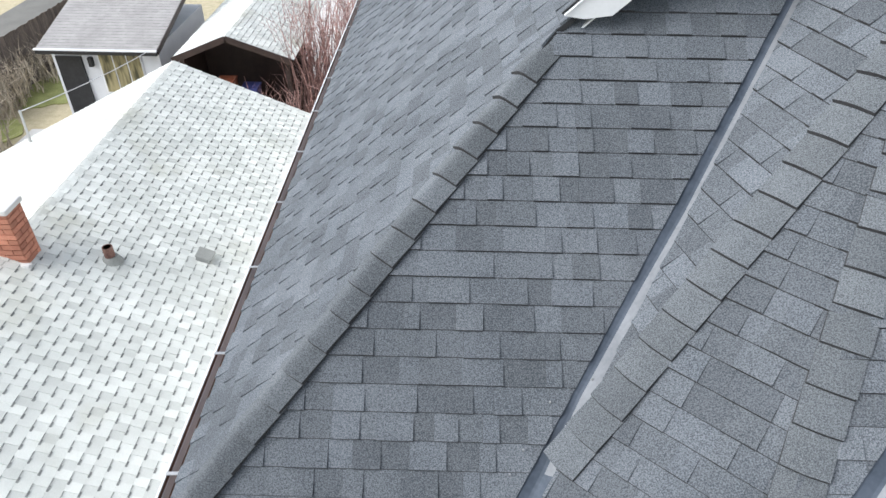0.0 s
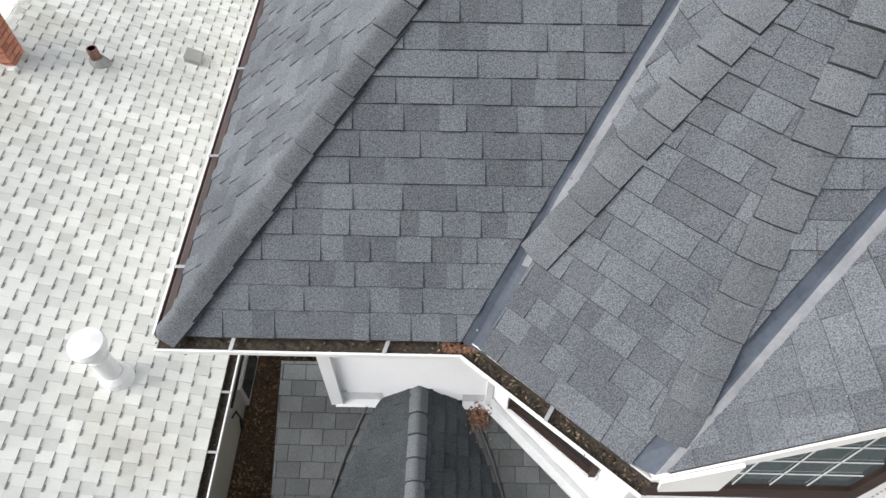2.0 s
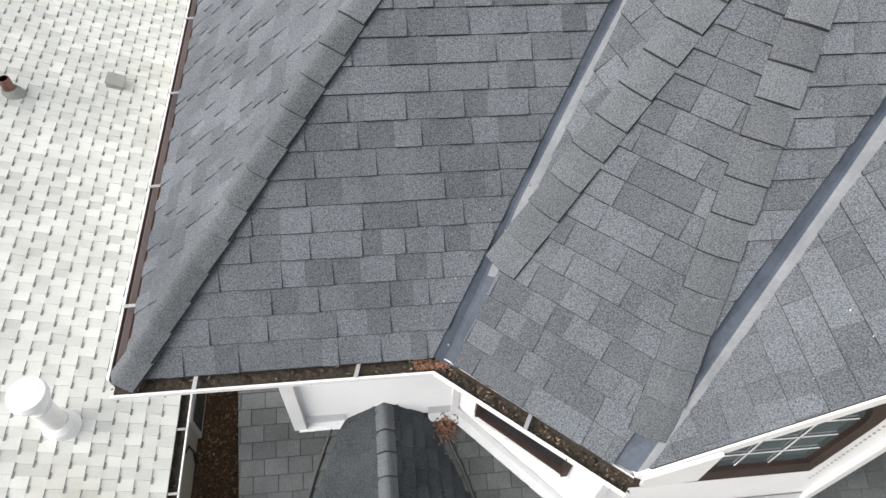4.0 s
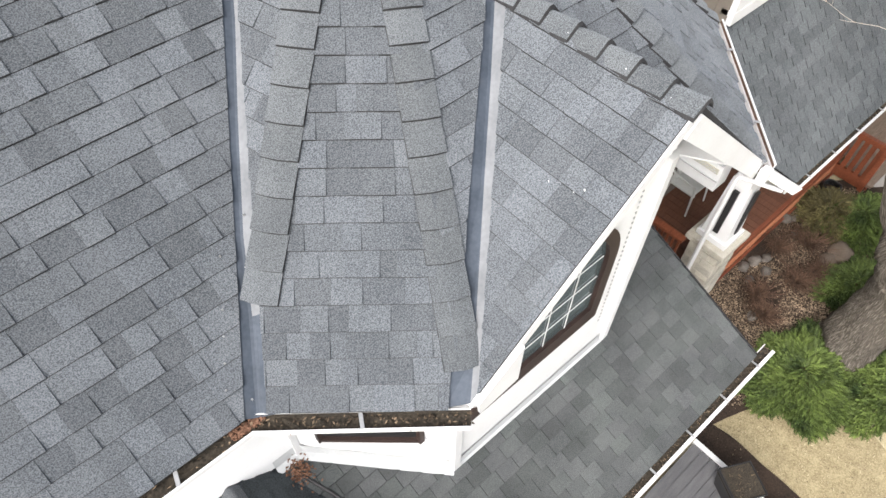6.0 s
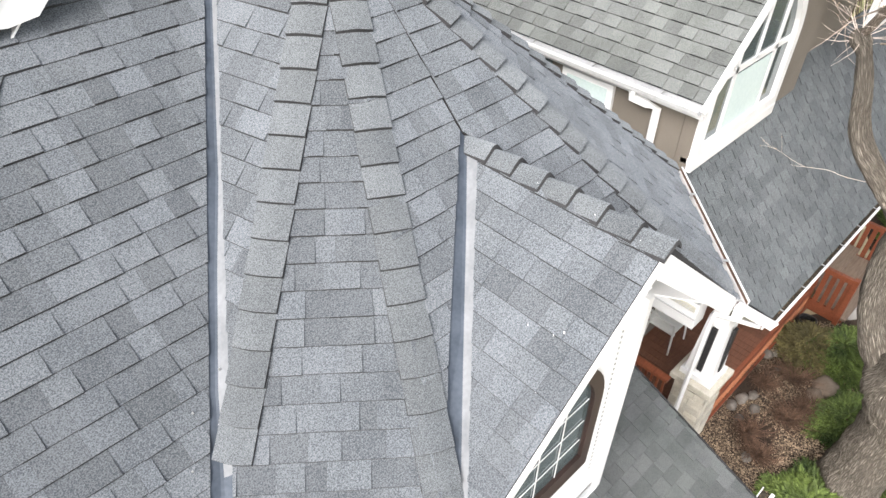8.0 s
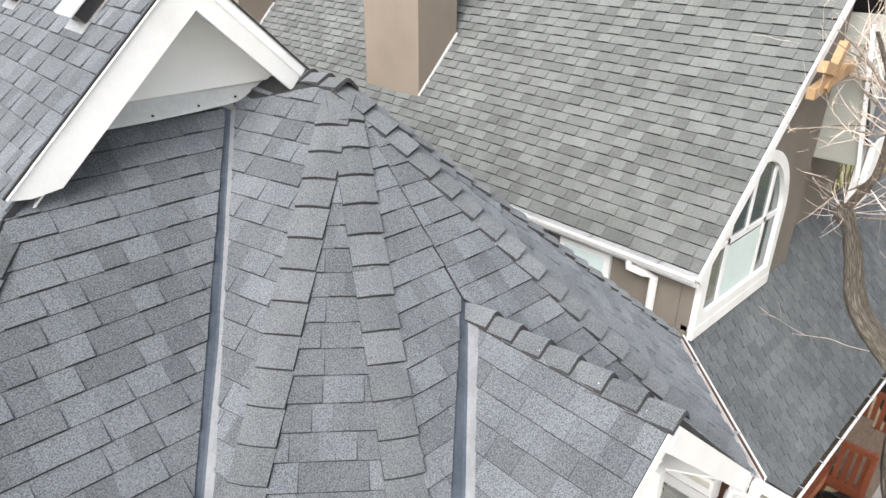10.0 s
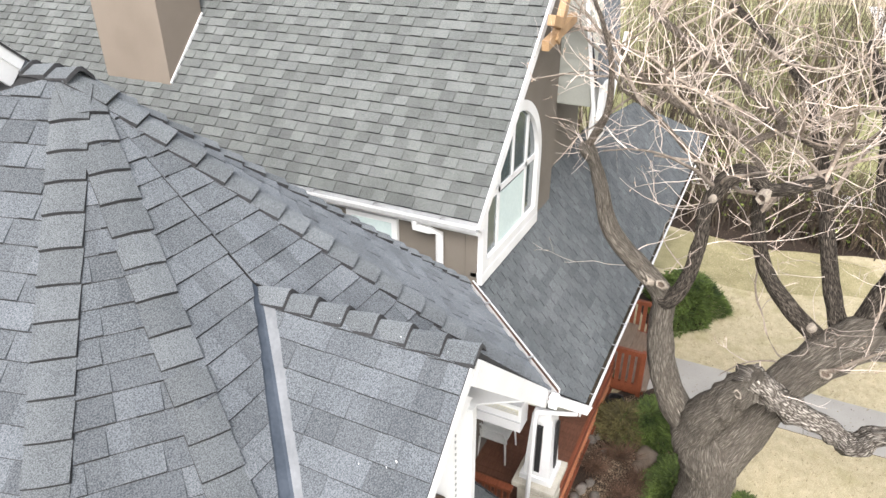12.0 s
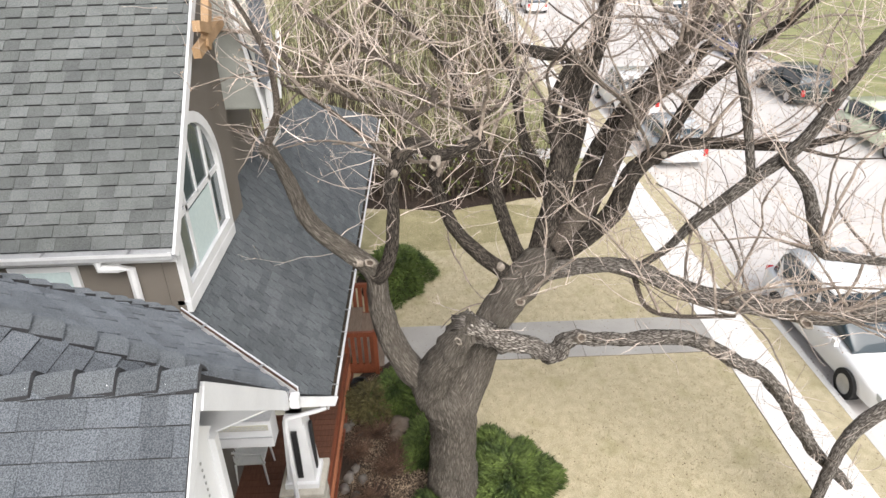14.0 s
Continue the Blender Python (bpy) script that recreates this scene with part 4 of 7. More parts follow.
roof_face(house, [on_main(FX, FY), on_main(FX, 19.0), on_main(FR, 19.0), on_main(FR, FY)], 41, 300, (6.5, 3.0), "large grey shingle slope of the main block", mats=(M_MAIN, M_MAINS), regular=True, widths=(0.178, 0.185, 0.192), thick=(0.010, 0.026), gap=0.0038)
roof_face(house, [on_main(FR, FY), on_main(FR, 19.0), (2 * FR - FX, 19.0, EAVE), (2 * FR - FX, FY, EAVE)], 42)
hip_caps(house, (FR, FY, on_main(FR, 0)[2]), (FR, 19.0, on_main(FR, 0)[2]), Vector((-M2, 0, 1)), Vector((M2, 0, 1)), seed=10)
gutter(house, [(FX, 19.0, EAVE), (FX, FY, EAVE)], (1, 0, 0), wide=0.11, hang=0.9, inside=M_ZINC, label="white gutter of the main block")
part("fascia", beam(bmesh.new(), (FX + 0.03, 19, 5.88), (FX + 0.03, FY, 5.88), 0.025, 0.16), M_WHITE, house)
wall("wall", (6.42, 19.0), (6.42, 2.835), 0.0, 5.95, M_STUCCO, label="taupe stucco")
bm = slab(bmesh.new(), [(6.42, 2.68, 3.2), (9.25, 2.68, 3.2), (9.25, 2.68, 8.95), (6.42, 2.68, 6.1)], 0.15)
part("wall", bm, M_STUCCO, house)
wall("wall", (6.6, 3.2), (15.6, 3.2), 0.6, 4.6, M_STUCCO)
part("rake_board", beam(bmesh.new(), (FX - 0.03, FY - 0.015, 5.90), (FR, FY - 0.015, on_main(FR, 0)[2] - 0.085), 0.03, 0.12), M_WHITE, house)
part("soffit", slab(bmesh.new(), [(FX, FY, 5.92), (FX, 2.68, 5.92), (FR, 2.68, 9.2), (FR, FY, 9.2)], 0.01), M_WHITE, house)
bars = [((6.5, 6.12), (8.40, 6.12), 0.07), ((7.0, 5.25), (7.0, 6.6), 0.06), ((7.95, 5.25), (7.95, 6.8), 0.06), ((7.45, 6.12), (7.45, 7.0), 0.04), ((7.0, 6.12), (6.84, 6.40), 0.03)]
aw = arched_window(6.44, 8.46, 5.22, 6.08, 2.68, M_WHITE, bars, label="large arched white window with pale blinds", face=0.07, width=0.13,
                   lid=lambda x: 5.93 + M2 * (x - FX))
boxed("window_blind", (7.05, 2.655, 5.36), (7.9, 2.662, 6.05), M_BLIND, aw, "pale blue-grey blind")
boxed("window_sill", (6.42, 2.605, 5.06), (8.47, 2.674, 5.215), M_WHITE, house, "thick white window sill", bevel=0.01)
# side window and downspout on the west wall
sw = boxed("window", (6.37, 3.75, 4.3), (6.42, 4.5, 5.75), M_WHITE, house, "white-framed side window")
boxed("pane", (6.362, 3.83, 4.38), (6.369, 4.42, 5.68), M_BLIND, sw)
boxed("window", (6.38, 4.7, 4.3), (6.425, 5.5, 5.8), M_GLASS, house, "dark window")
bm = tube(bmesh.new(), [(6.24, 3.42, 5.88), (6.24, 3.42, 5.78), (6.30, 3.25, 5.74), (6.36, 3.15, 5.70), (6.36, 3.15, 3.0)], 0.05, 8)
part("downspout", bm, M_WHITE, house, "white downspout")
# chimneys
for y0, y1, top in ((7.95, 9.30, 8.75), (13.6, 15.0, 9.7)):
    ch = boxed("chimney", (7.03, y0, 5.9), (7.86, y1, top), M_STUCCO_PALE, house, "square tan stucco chimney", bevel=0.006)
    boxed("chimney_cap", (6.97, y0 - 0.06, top), (7.92, y1 + 0.06, top + 0.16), M_CREAM, ch, "cream chimney cap", bevel=0.01)
    bm = beam(bmesh.new(), (7.03, y0 - 0.012, on_main(7.03, 0)[2] + 0.03), (7.87, y0 - 0.012, on_main(7.87, 0)[2] + 0.03), 0.02, 0.05)
    part("step_flashing", bm, M_WHITE, ch)
vent = group("roof_vent", on_main(9.05, 6.55), label="black square roof vent on grey shingles", category="roof vent", group="roof vents")
m = Matrix.Translation(on_main(9.05, 6.55)) @ Euler((0, -math.atan(M2), 0)).to_matrix().to_4x4()
part("vent_body", box(bmesh.new(), (-0.16, -0.13, 0.01), (0.16, 0.13, 0.12), m, 0.01), M_BLACK, vent)
part("hood", box(bmesh.new(), (-0.18, -0.15, 0.12), (0.16, 0.15, 0.145), m, 0.01), M_STEEL, vent)
# timber bracket in the gable peak
for a, b in (((7.80, 2.45, 7.70), (8.94, 2.45, 7.87)), ((8.41, 2.42, 8.17), (8.09, 2.42, 7.70)), ((7.81, 2.40, 8.0), (8.19, 2.40, 7.91)), ((8.6, 2.5, 7.4), (8.6, 2.5, 8.4))):
    part("gable_bracket", beam(bmesh.new(), a, b, 0.09, 0.12), M_ORANGE_WOOD, house, "orange timber bracket")
# side dormer with siding beyond the gable
dw = boxed("wall", (9.3, 2.2, 6.6), (9.4, 2.8, 8.4), M_SHADE_SIDING, house, "grey-green lap siding of the side dormer, darkened for shade")
clapboards(dw, (9.3, 2.8), (9.3, 2.16), 6.62, 8.3, 0.13, M_SHADE_SIDING)
boxed("wall", (9.2, 2.86, 4.0), (11.2, 3.2, 6.6), M_STUCCO, house)
roof_face(house, [(9.28, 2.12, 6.9), (10.6, 2.12, 6.9), (11.2, 2.42, 8.3), (9.28, 2.42, 8.3)], 44)
boxed("wall", (9.55, 2.08, 6.3), (9.95, 2.16, 6.9), M_SIDING, house)
part("rake_board", beam(bmesh.new(), (10.36, 2.13, 6.45), (10.85, 2.13, 7.4), 0.03, 0.05, up=(0, 1, 0)), M_WHITE, house)
part("rake_board", beam(bmesh.new(), (9.25, 2.11, 6.45), (9.25, 2.41, 8.3), 0.03, 0.045, up=(0, 1, 0)), M_WHITE, house)
dwn = boxed("window", (9.6, 2.18, 5.9), (10.3, 2.26, 6.9), M_WHITE, house, "white dormer window")
boxed("pane", (9.68, 2.17, 5.98), (10.22, 2.178, 6.82), M_GLASS, dwn)

# ---------------------------------------------------------------- porch roof
PE, PY, PM = 3.0, 1.36, 1.56


def on_porch(x, y):
    return (x, y, PE + PM * (y - PY))


roof_face(house, [on_porch(7.28, PY), on_porch(20.3, PY), on_porch(15.4, 2.68), on_porch(12.0, 2.90), on_porch(6.62, 2.90), on_porch(6.42, 2.66), on_porch(6.62, 1.76)], 51, 300, (8, 1.5), "dark grey shingle porch roof", course=0.145, widths=(0.192, 0.197, 0.202), thick=(0.016, 0.019), regular=True, gap=0.008, cut=True, mats=(M_PORCH, M_PORCHES))
gutter(house, [(7.22, PY, PE), (20.3, PY, PE)], (0, 1, 0), litter=M_LEAF, wide=0.10, hang=0.65, lip=0.03, label="white porch gutter with leaves")
part("fascia", beam(bmesh.new(), (7.2, PY + 0.02, PE - 0.1), (20.2, PY + 0.02, PE - 0.1), 0.025, 0.17), M_WHITE, house)
part("fascia", beam(bmesh.new(), (7.22, PY - 0.1, PE - 0.05), (6.60, 1.74, 3.50), 0.03, 0.14), M_WHITE, house)


# ---------------------------------------------------------------- ground
def sheet(name, x0, y0, x1, y1, z, mat, label, category="", deep=0.2):
    return part(name, box(bmesh.new(), (x0, y0, z - deep), (x1, y1, z)), mat, None, label, category=category or name, kind="structure")


def patch(name, cx, cy, rx, ry, z, mat, label, category, seed, n=64):
    """A low uneven-edged bed."""
    rng = random.Random(seed)
    ph = [rng.uniform(0, 6.3) for _ in range(4)]
    bm = bmesh.new()
    ring = []
    for i in range(n):
        a = 2 * math.pi * i / n
        w = 1 + 0.10 * math.sin(2 * a + ph[0]) + 0.06 * math.sin(5 * a + ph[1]) + 0.03 * math.sin(11 * a + ph[2])
        ring.append((cx + rx * w * math.cos(a), cy + ry * w * math.sin(a)))
    top = [bm.verts.new((x, y, z)) for x, y in ring]
    low = [bm.verts.new((x, y, -0.1)) for x, y in ring]
    bm.faces.new(top)
    for i in range(n):
        bm.faces.new((top[i], low[i], low[(i + 1) % n], top[(i + 1) % n]))
    return part(name, bm, mat, None, label, category=category, kind="structure")


# lawn with a kerb-deep cut for the street
bm = bmesh.new()
box(bm, (-400, -8.28, -0.3), (500, 500, 0.0))
part("ground", bm, M_LAWN, None, "dry straw-coloured lawn", category="ground", kind="structure")
sheet("far_ground", -400, -400, 500, -20.75, 0.0, M_LAWN_GREEN, "patchy lawn beyond the street", "ground")
sheet("road", -400, -20.6, 500, -8.43, -0.12, M_ROAD, "pale worn asphalt street", "road")
sheet("kerb", -400, -8.43, 500, -8.28, 0.005, M_SIDEWALK, "pale concrete kerb", "kerb")
sheet("kerb", -400, -20.75, 500, -20.6, 0.005, M_SIDEWALK, "pale concrete kerb", "kerb")
patch("garden_bed", 8.6, 0.75, 3.05, 1.3, 0.03, M_MULCH, "brown bark and gravel garden bed", "garden bed", 3)
patch("thin_lawn", 5.9, -1.3, 1.15, 1.9, 0.008, M_THIN, "thin brownish lawn beside the deck", "lawn", 8)
patch("garden_bed", 5.28, -0.75, 0.26, 1.35, 0.03, M_MULCH, "dark soil border beside the grey deck", "garden bed", 6)
patch("garden_bed", 15.4, 1.0, 1.15, 0.9, 0.03, M_MULCH, "brown bark bed round a juniper", "garden bed", 4)
patch("garden_bed", 21.5, -0.8, 1.8, 4.2, 0.03, M_MULCH, "dark mulch bed under bare shrubs", "garden bed", 5)
# olive patch: greener grass, with the shrubs' shade put into its colour
patch("greening_lawn", 18.6, -0.3, 1.5, 4.0, 0.006, M_OLIVE, "greening lawn before bare shrubs, shade in its colour", "lawn", 12)
sheet("gravel_strip", -2.92, -6, -1.2, 14, 0.025, M_SOIL, "dark gravel strip between the houses", "ground", 0.1)
sheet("far_lawn", 22.6, -6.2, 75, 14, 0.012, M_LAWN_GREEN, "greening lawn of the next garden", "lawn", 0.1)
sheet("path_far", 24, -8.2, 25.2, 12, 0.015, M_SIDEWALK, "pale concrete path", "path", 0.1)

slab_me = {}


def paving(name, x0, y0, x1, y1, nx, ny, z, mat, label, category):
    """Cast concrete panels with open joints over a bed."""
    bed = sheet(name, x0, y0, x1, y1, z - 0.012, M_SOIL, label, category, 0.08)
    dx, dy = (x1 - x0) / nx, (y1 - y0) / ny
    key = (round(dx, 3), round(dy, 3), mat.name)
    if key not in slab_me:
        bm = box(bmesh.new(), (0.006, 0.006, -0.03), (dx - 0.006, dy - 0.006, 0.0))
        me = bpy.data.meshes.new("panel")
        bm.to_mesh(me)
        bm.free()
        me.materials.append(mat)
        slab_me[key] = me
    for i in range(nx):
        for j in range(ny):
            ob = new("panel", slab_me[key])
            ob.parent = bed
            ob.location = (x0 + i * dx, y0 + j * dy, z)


M_PANEL = material("sidewalk_panel", (0.66, 0.64, 0.61), (0.80, 0.78, 0.75), 0.9, 120, 1.0, 0.3, contrast=0.4, vary="piece", spread=0.06)
M_WALK = material("walk_panel", (0.30, 0.285, 0.262), (0.43, 0.41, 0.375), 0.9, 120, 1.0, 0.3, contrast=0.4, vary="piece", spread=0.06)
paving("sidewalk", -15, -7.65, 75, -6.60, 60, 1, 0.02, M_PANEL, "pale concrete sidewalk panels", "sidewalk")
paving("walkway", 11.75, -6.60, 13.15, 1.0, 1, 5, 0.02, M_WALK, "grey concrete front walk", "path")

# grass blades near the camera: tufts as one field
bm_v, bm_f = [], []
rng = random.Random(77)
for i in range(70000):
    x, y = rng.uniform(3, 20), rng.uniform(-6.5, 0.9)
    if (x - 8.6) ** 2 / 9.4 + (y - 0.75) ** 2 / 1.75 < 1.0 or 11.7 < x < 13.2 or (x < 5.0 and y > -1.2) or ((x - 5.28) / 0.24) ** 2 + ((y + 0.75) / 1.3) ** 2 < 1.0 or (((x - 5.9) / 1.1) ** 2 + ((y + 1.3) / 1.8) ** 2 < 1.0 and rng.random() < 0.6):
        continue
    a, h, w = rng.uniform(0, 6.28), rng.uniform(0.015, 0.045), rng.uniform(0.004, 0.011)
    k = len(bm_v)
    lx, ly = rng.uniform(-0.05, 0.05), rng.uniform(-0.05, 0.05)
    bm_v += [(x - w * math.cos(a), y - w * math.sin(a), 0.0), (x + w * math.cos(a), y + w * math.sin(a), 0.0), (x + lx, y + ly, h)]
    bm_f.append((k, k + 1, k + 2))
M_GRASS = material("dry_grass", (0.30, 0.258, 0.155), (0.59, 0.515, 0.355), 0.95, 40, 9.0, 0.0, contrast=0.3, vary="island", spread=0.25, lo=0.30, hi=0.68, stain=(0.27, 0.25, 0.11), stain_amount=0.45, stain_scale=1.3)
raw("grass", bm_v, bm_f, M_GRASS, None, "short dry lawn grass", category="grass", kind="stuff")

# leaf litter in the strip between the houses
vs, fs = [], []
for i in range(9000):
    x, y = rng.uniform(-2.88, -1.5), rng.uniform(0.5, 9.0)
    a, r = rng.uniform(0, 6.283), rng.uniform(0.012, 0.035)
    k = len(vs)
    vs += [Vector((x + r * math.cos(a), y + r * math.sin(a), 0.03 + rng.uniform(0, 0.03))), Vector((x - r * 0.5 * math.sin(a), y + r * 0.5 * math.cos(a), 0.03)),
           Vector((x - r * math.cos(a), y - r * math.sin(a), 0.03 + rng.uniform(0, 0.03))), Vector((x + r * 0.5 * math.sin(a), y - r * 0.5 * math.cos(a), 0.04))]
    fs.append((k, k + 1, k + 2, k + 3))
raw("leaf_litter", vs, fs, material("mixed_leaf_litter", (0.03, 0.02, 0.012), (0.34, 0.22, 0.13), 0.9, 30, 3, 0.0, vary="island", spread=0.7), None, "brown leaf litter between the two houses", category="leaves", kind="stuff")

# fallen leaf bits on the lawn and street
vs, fs = [], []
for i in range(5200):
    x, y = rng.uniform(4.5, 21), rng.uniform(-10.5, 0.6)
    z = 0.03 if y > -8.43 else -0.115
    a, r = rng.uniform(0, 6.283), rng.uniform(0.008, 0.022)
    k = len(vs)
    vs += [Vector((x + r * math.cos(a), y + r * math.sin(a), z + rng.uniform(0, 0.015))), Vector((x - r * 0.5 * math.sin(a), y + r * 0.5 * math.cos(a), z)),
           Vector((x - r * math.cos(a), y - r * math.sin(a), z + rng.uniform(0, 0.015))), Vector((x + r * 0.5 * math.sin(a), y - r * 0.5 * math.cos(a), z + 0.006))]
    fs.append((k, k + 1, k + 2, k + 3))
raw("fallen_leaves", vs, fs, material("brown_leaf_bits", (0.10, 0.075, 0.045), (0.30, 0.23, 0.14), 0.9, 30, 3, 0.0, vary="island", spread=0.5), None, "scattered brown leaf bits on lawn and street", category="leaves", kind="stuff")

# gravel and bark chips in the bed
vs, fs = [], []
for i in range(36000):
    a, r = rng.uniform(0, 6.283), math.sqrt(rng.random())
    p = Vector((8.6 + 3.0 * r * math.cos(a), 0.75 + 1.25 * r * math.sin(a), 0.035))
    if noise.noise(p * 1.7) + rng.uniform(-0.25, 0.25) < -0.30:
        continue
    s = rng.uniform(0.006, 0.021)
    rot = Euler((rng.uniform(-0.8, 0.8), rng.uniform(-0.8, 0.8), rng.uniform(0, 6.3))).to_matrix()
    k = len(vs)
    flat = rng.uniform(0.3, 0.8)
    for q in ((1, 0, 0), (-1, 0, 0), (0, 0.7, 0), (0, -0.7, 0), (0, 0, flat), (0, 0, -flat)):
        vs.append(p + rot @ (Vector(q) * s))
    fs += [(k + a_, k + b_, k + c_) for a_, b_, c_ in ((0, 2, 4), (2, 1, 4), (1, 3, 4), (3, 0, 4), (2, 0, 5), (1, 2, 5), (3, 1, 5), (0, 3, 5))]
M_CHIPS = material("gravel_chips", (0.045, 0.03, 0.02), (0.36, 0.275, 0.19), 0.95, 60, 9, 0.2, vary="island", spread=0.6)
raw("gravel", vs, fs, M_CHIPS, None, "loose gravel and bark chips", category="gravel", kind="stuff")


def rock(at, size, seed, mat, label):
    rng = random.Random(seed)
    bm = bmesh.new()
    bmesh.ops.create_icosphere(bm, subdivisions=3, radius=1.0)
    off = Vector((rng.uniform(0, 50), rng.uniform(0, 50), 0))
    for v in bm.verts:
        k = 1 + 0.35 * noise.noise(v.co * 1.1 + off) + 0.1 * noise.noise(v.co * 3 + off)
        v.co = Vector((v.co.x * size[0], v.co.y * size[1], v.co.z * size[2])) * k + Vector(at)
    for f in bm.faces:
        f.smooth = True
    part("rock", bm, mat, None, label, category="rock", group="rocks in the garden bed")


M_ROCK = material("grey_rock", (0.07, 0.062, 0.055), (0.19, 0.17, 0.15), 0.9, 70, 6, 0.6, vary="piece", spread=0.2)
M_ROCK_TAN = material("tan_rock", (0.11, 0.085, 0.065), (0.21, 0.165, 0.128), 0.9, 70, 5, 0.6)
for i, (x, y, s) in enumerate(((9.75, 1.6, 0.12), (8.5, 1.45, 0.13), (8.25, 1.5, 0.12), (8.45, 1.2, 0.11), (8.7, 1.35, 0.10), (9.6, 1.3, 0.1), (8.1, 1.3, 0.09), (7.5, 0.85, 0.1),
                               (9.4, 0.35, 0.13), (9.1, 0.28, 0.09), (7.15, 1.3, 0.08), (9.9, 1.5, 0.08), (8.0, 0.95, 0.06))):
    rock((x, y, 0.05), (s, s * 0.75, s * 0.55), 200 + i, M_ROCK, "rounded grey stone in the garden bed")
rock((9.75, 0.55, 0.06), (0.26, 0.2, 0.14), 301, M_ROCK_TAN, "flat tan boulder in the garden bed")
rock((9.45, 0.62, 0.05), (0.2, 0.13, 0.10), 302, M_ROCK_TAN, "flat tan boulder in the garden bed")
rock((7.05, -1.0, 0.04), (0.13, 0.1, 0.07), 303, M_ROCK_TAN, "flat tan boulder in the garden bed")

# ---------------------------------------------------------------- junipers and bare plants
M_JUNIPER = material("juniper_green", (0.013, 0.029, 0.006), (0.15, 0.205, 0.046), 0.75, 30, 2.5, 0.0, contrast=0.3, vary="island", spread=0.45)
M_JUNIPER_DRY = material("juniper_browned", (0.07, 0.06, 0.025), (0.15, 0.13, 0.05), 0.8, 30, 2.5, 0.0, contrast=0.3, vary="island", spread=0.45)
M_DRY = material("dry_stems", (0.045, 0.026, 0.017), (0.17, 0.10, 0.065), 0.9, 40, 4, 0.0, vary="island", spread=0.4)


def juniper(at, rx, ry, h, count, seed, label, mat=None):
    """Feathery sprays that fan outwards from a low mound."""
    rng = random.Random(seed)
    vs, fs = [], []
    ph = [rng.uniform(0, 6.3) for _ in range(3)]
    for i in range(count * 2):
        a, r = rng.uniform(0, 2 * math.pi), math.sqrt(rng.random())
        edge = 1 + 0.18 * math.sin(3 * a + ph[0]) + 0.12 * math.sin(7 * a + ph[1])
        p = Vector((at[0] + rx * r * edge * math.cos(a), at[1] + ry * r * edge * math.sin(a), at[2] + h * (1 - r ** 2.2) * rng.uniform(0.55, 1.0) + 0.03))
        lean = Vector((math.cos(a) + rng.uniform(-0.7, 0.7), math.sin(a) + rng.uniform(-0.7, 0.7), rng.uniform(0.1, 0.9))).normalized()
        length = rng.uniform(0.08, 0.19)
        side = lean.cross(Vector((rng.uniform(-0.5, 0.5), rng.uniform(-0.5, 0.5), 1))).normalized()
        up = side.cross(lean)
        k = len(vs)
        vs.append(p)
        for s in range(1, 5):
            f = s / 5
            w = 0.032 * math.sin(math.pi * (0.15 + 0.8 * f))
            c = p + lean * length * f - up * 0.03 * f * f
            vs += [c + side * w + lean * 0.03, c - side * w + lean * 0.03, c + up * 0.006]
        vs.append(p + lean * length * 1.1 - up * 0.04)
        prev = k
        for s in range(4):
            b = k + 1 + 3 * s
            fs += [(prev, b, b + 2), (prev, b + 2, b + 1)]
            prev = b + 2
        fs.append((prev, prev - 2, len(vs) - 1))
    plant = group("juniper", at, label=label, category="shrub")
    raw("foliage", vs, fs, mat or M_JUNIPER, plant)
    bm = bmesh.new()
    for i in range(7):
        a = i * 0.9 + ph[2]
        tube(bm, [Vector(at), Vector(at) + Vector((rx * 0.4 * math.cos(a), ry * 0.4 * math.sin(a), h * 0.5))], [0.025, 0.012], 5)
    part("woody_base", bm, M_DRY, plant, kind="stuff")


juniper((7.02, -0.22, 0.02), 0.85, 0.70, 0.42, 3200, 1, "spreading green juniper beside the lawn")
juniper((8.25, -1.40, 0.02), 1.1, 0.72, 0.5, 3600, 2, "spreading green juniper at the foot of the tree")
juniper((9.2, 0.05, 0.02), 0.6, 0.38, 0.35, 1300, 3, "low green juniper behind the trunk")
juniper((10.55, 0.70, 0.02), 0.62, 0.50, 0.45, 1900, 4, "green juniper with browned tips by the steps")
juniper((10.3, 1.15, 0.02), 0.55, 0.45, 0.5, 900, 5, "half-dead brown juniper by the porch", M_JUNIPER_DRY)
juniper((15.3, 0.75, 0.02), 1.05, 0.85, 0.95, 4200, 6, "rounded dark green juniper on the lawn")


def dry_plant(at, r, h, count, seed, label, mat=None, name="dry_plant", thick=0.006):
    rng = random.Random(seed)
    bm = bmesh.new()
    for i in range(count):
        a = rng.uniform(0, 6.283)
        out, k = rng.uniform(0.2, 1.0) * r, rng.uniform(0.6, 1.0) * h
        p0 = Vector(at) + Vector((rng.uniform(-0.1, 0.1) * r, rng.uniform(-0.1, 0.1) * r, 0))
        p1 = p0 + Vector((out * 0.5 * math.cos(a), out * 0.5 * math.sin(a), k * 0.75))
        p2 = p0 + Vector((out * math.cos(a + 0.3), out * math.sin(a + 0.3), k * rng.uniform(0.7, 1.1)))
        tube(bm, [p0, p1, p2], [thick, thick * 0.8, thick * 0.3], 3, cap=False)
    part(name, bm, mat or M_DRY, None, label, category="plant")


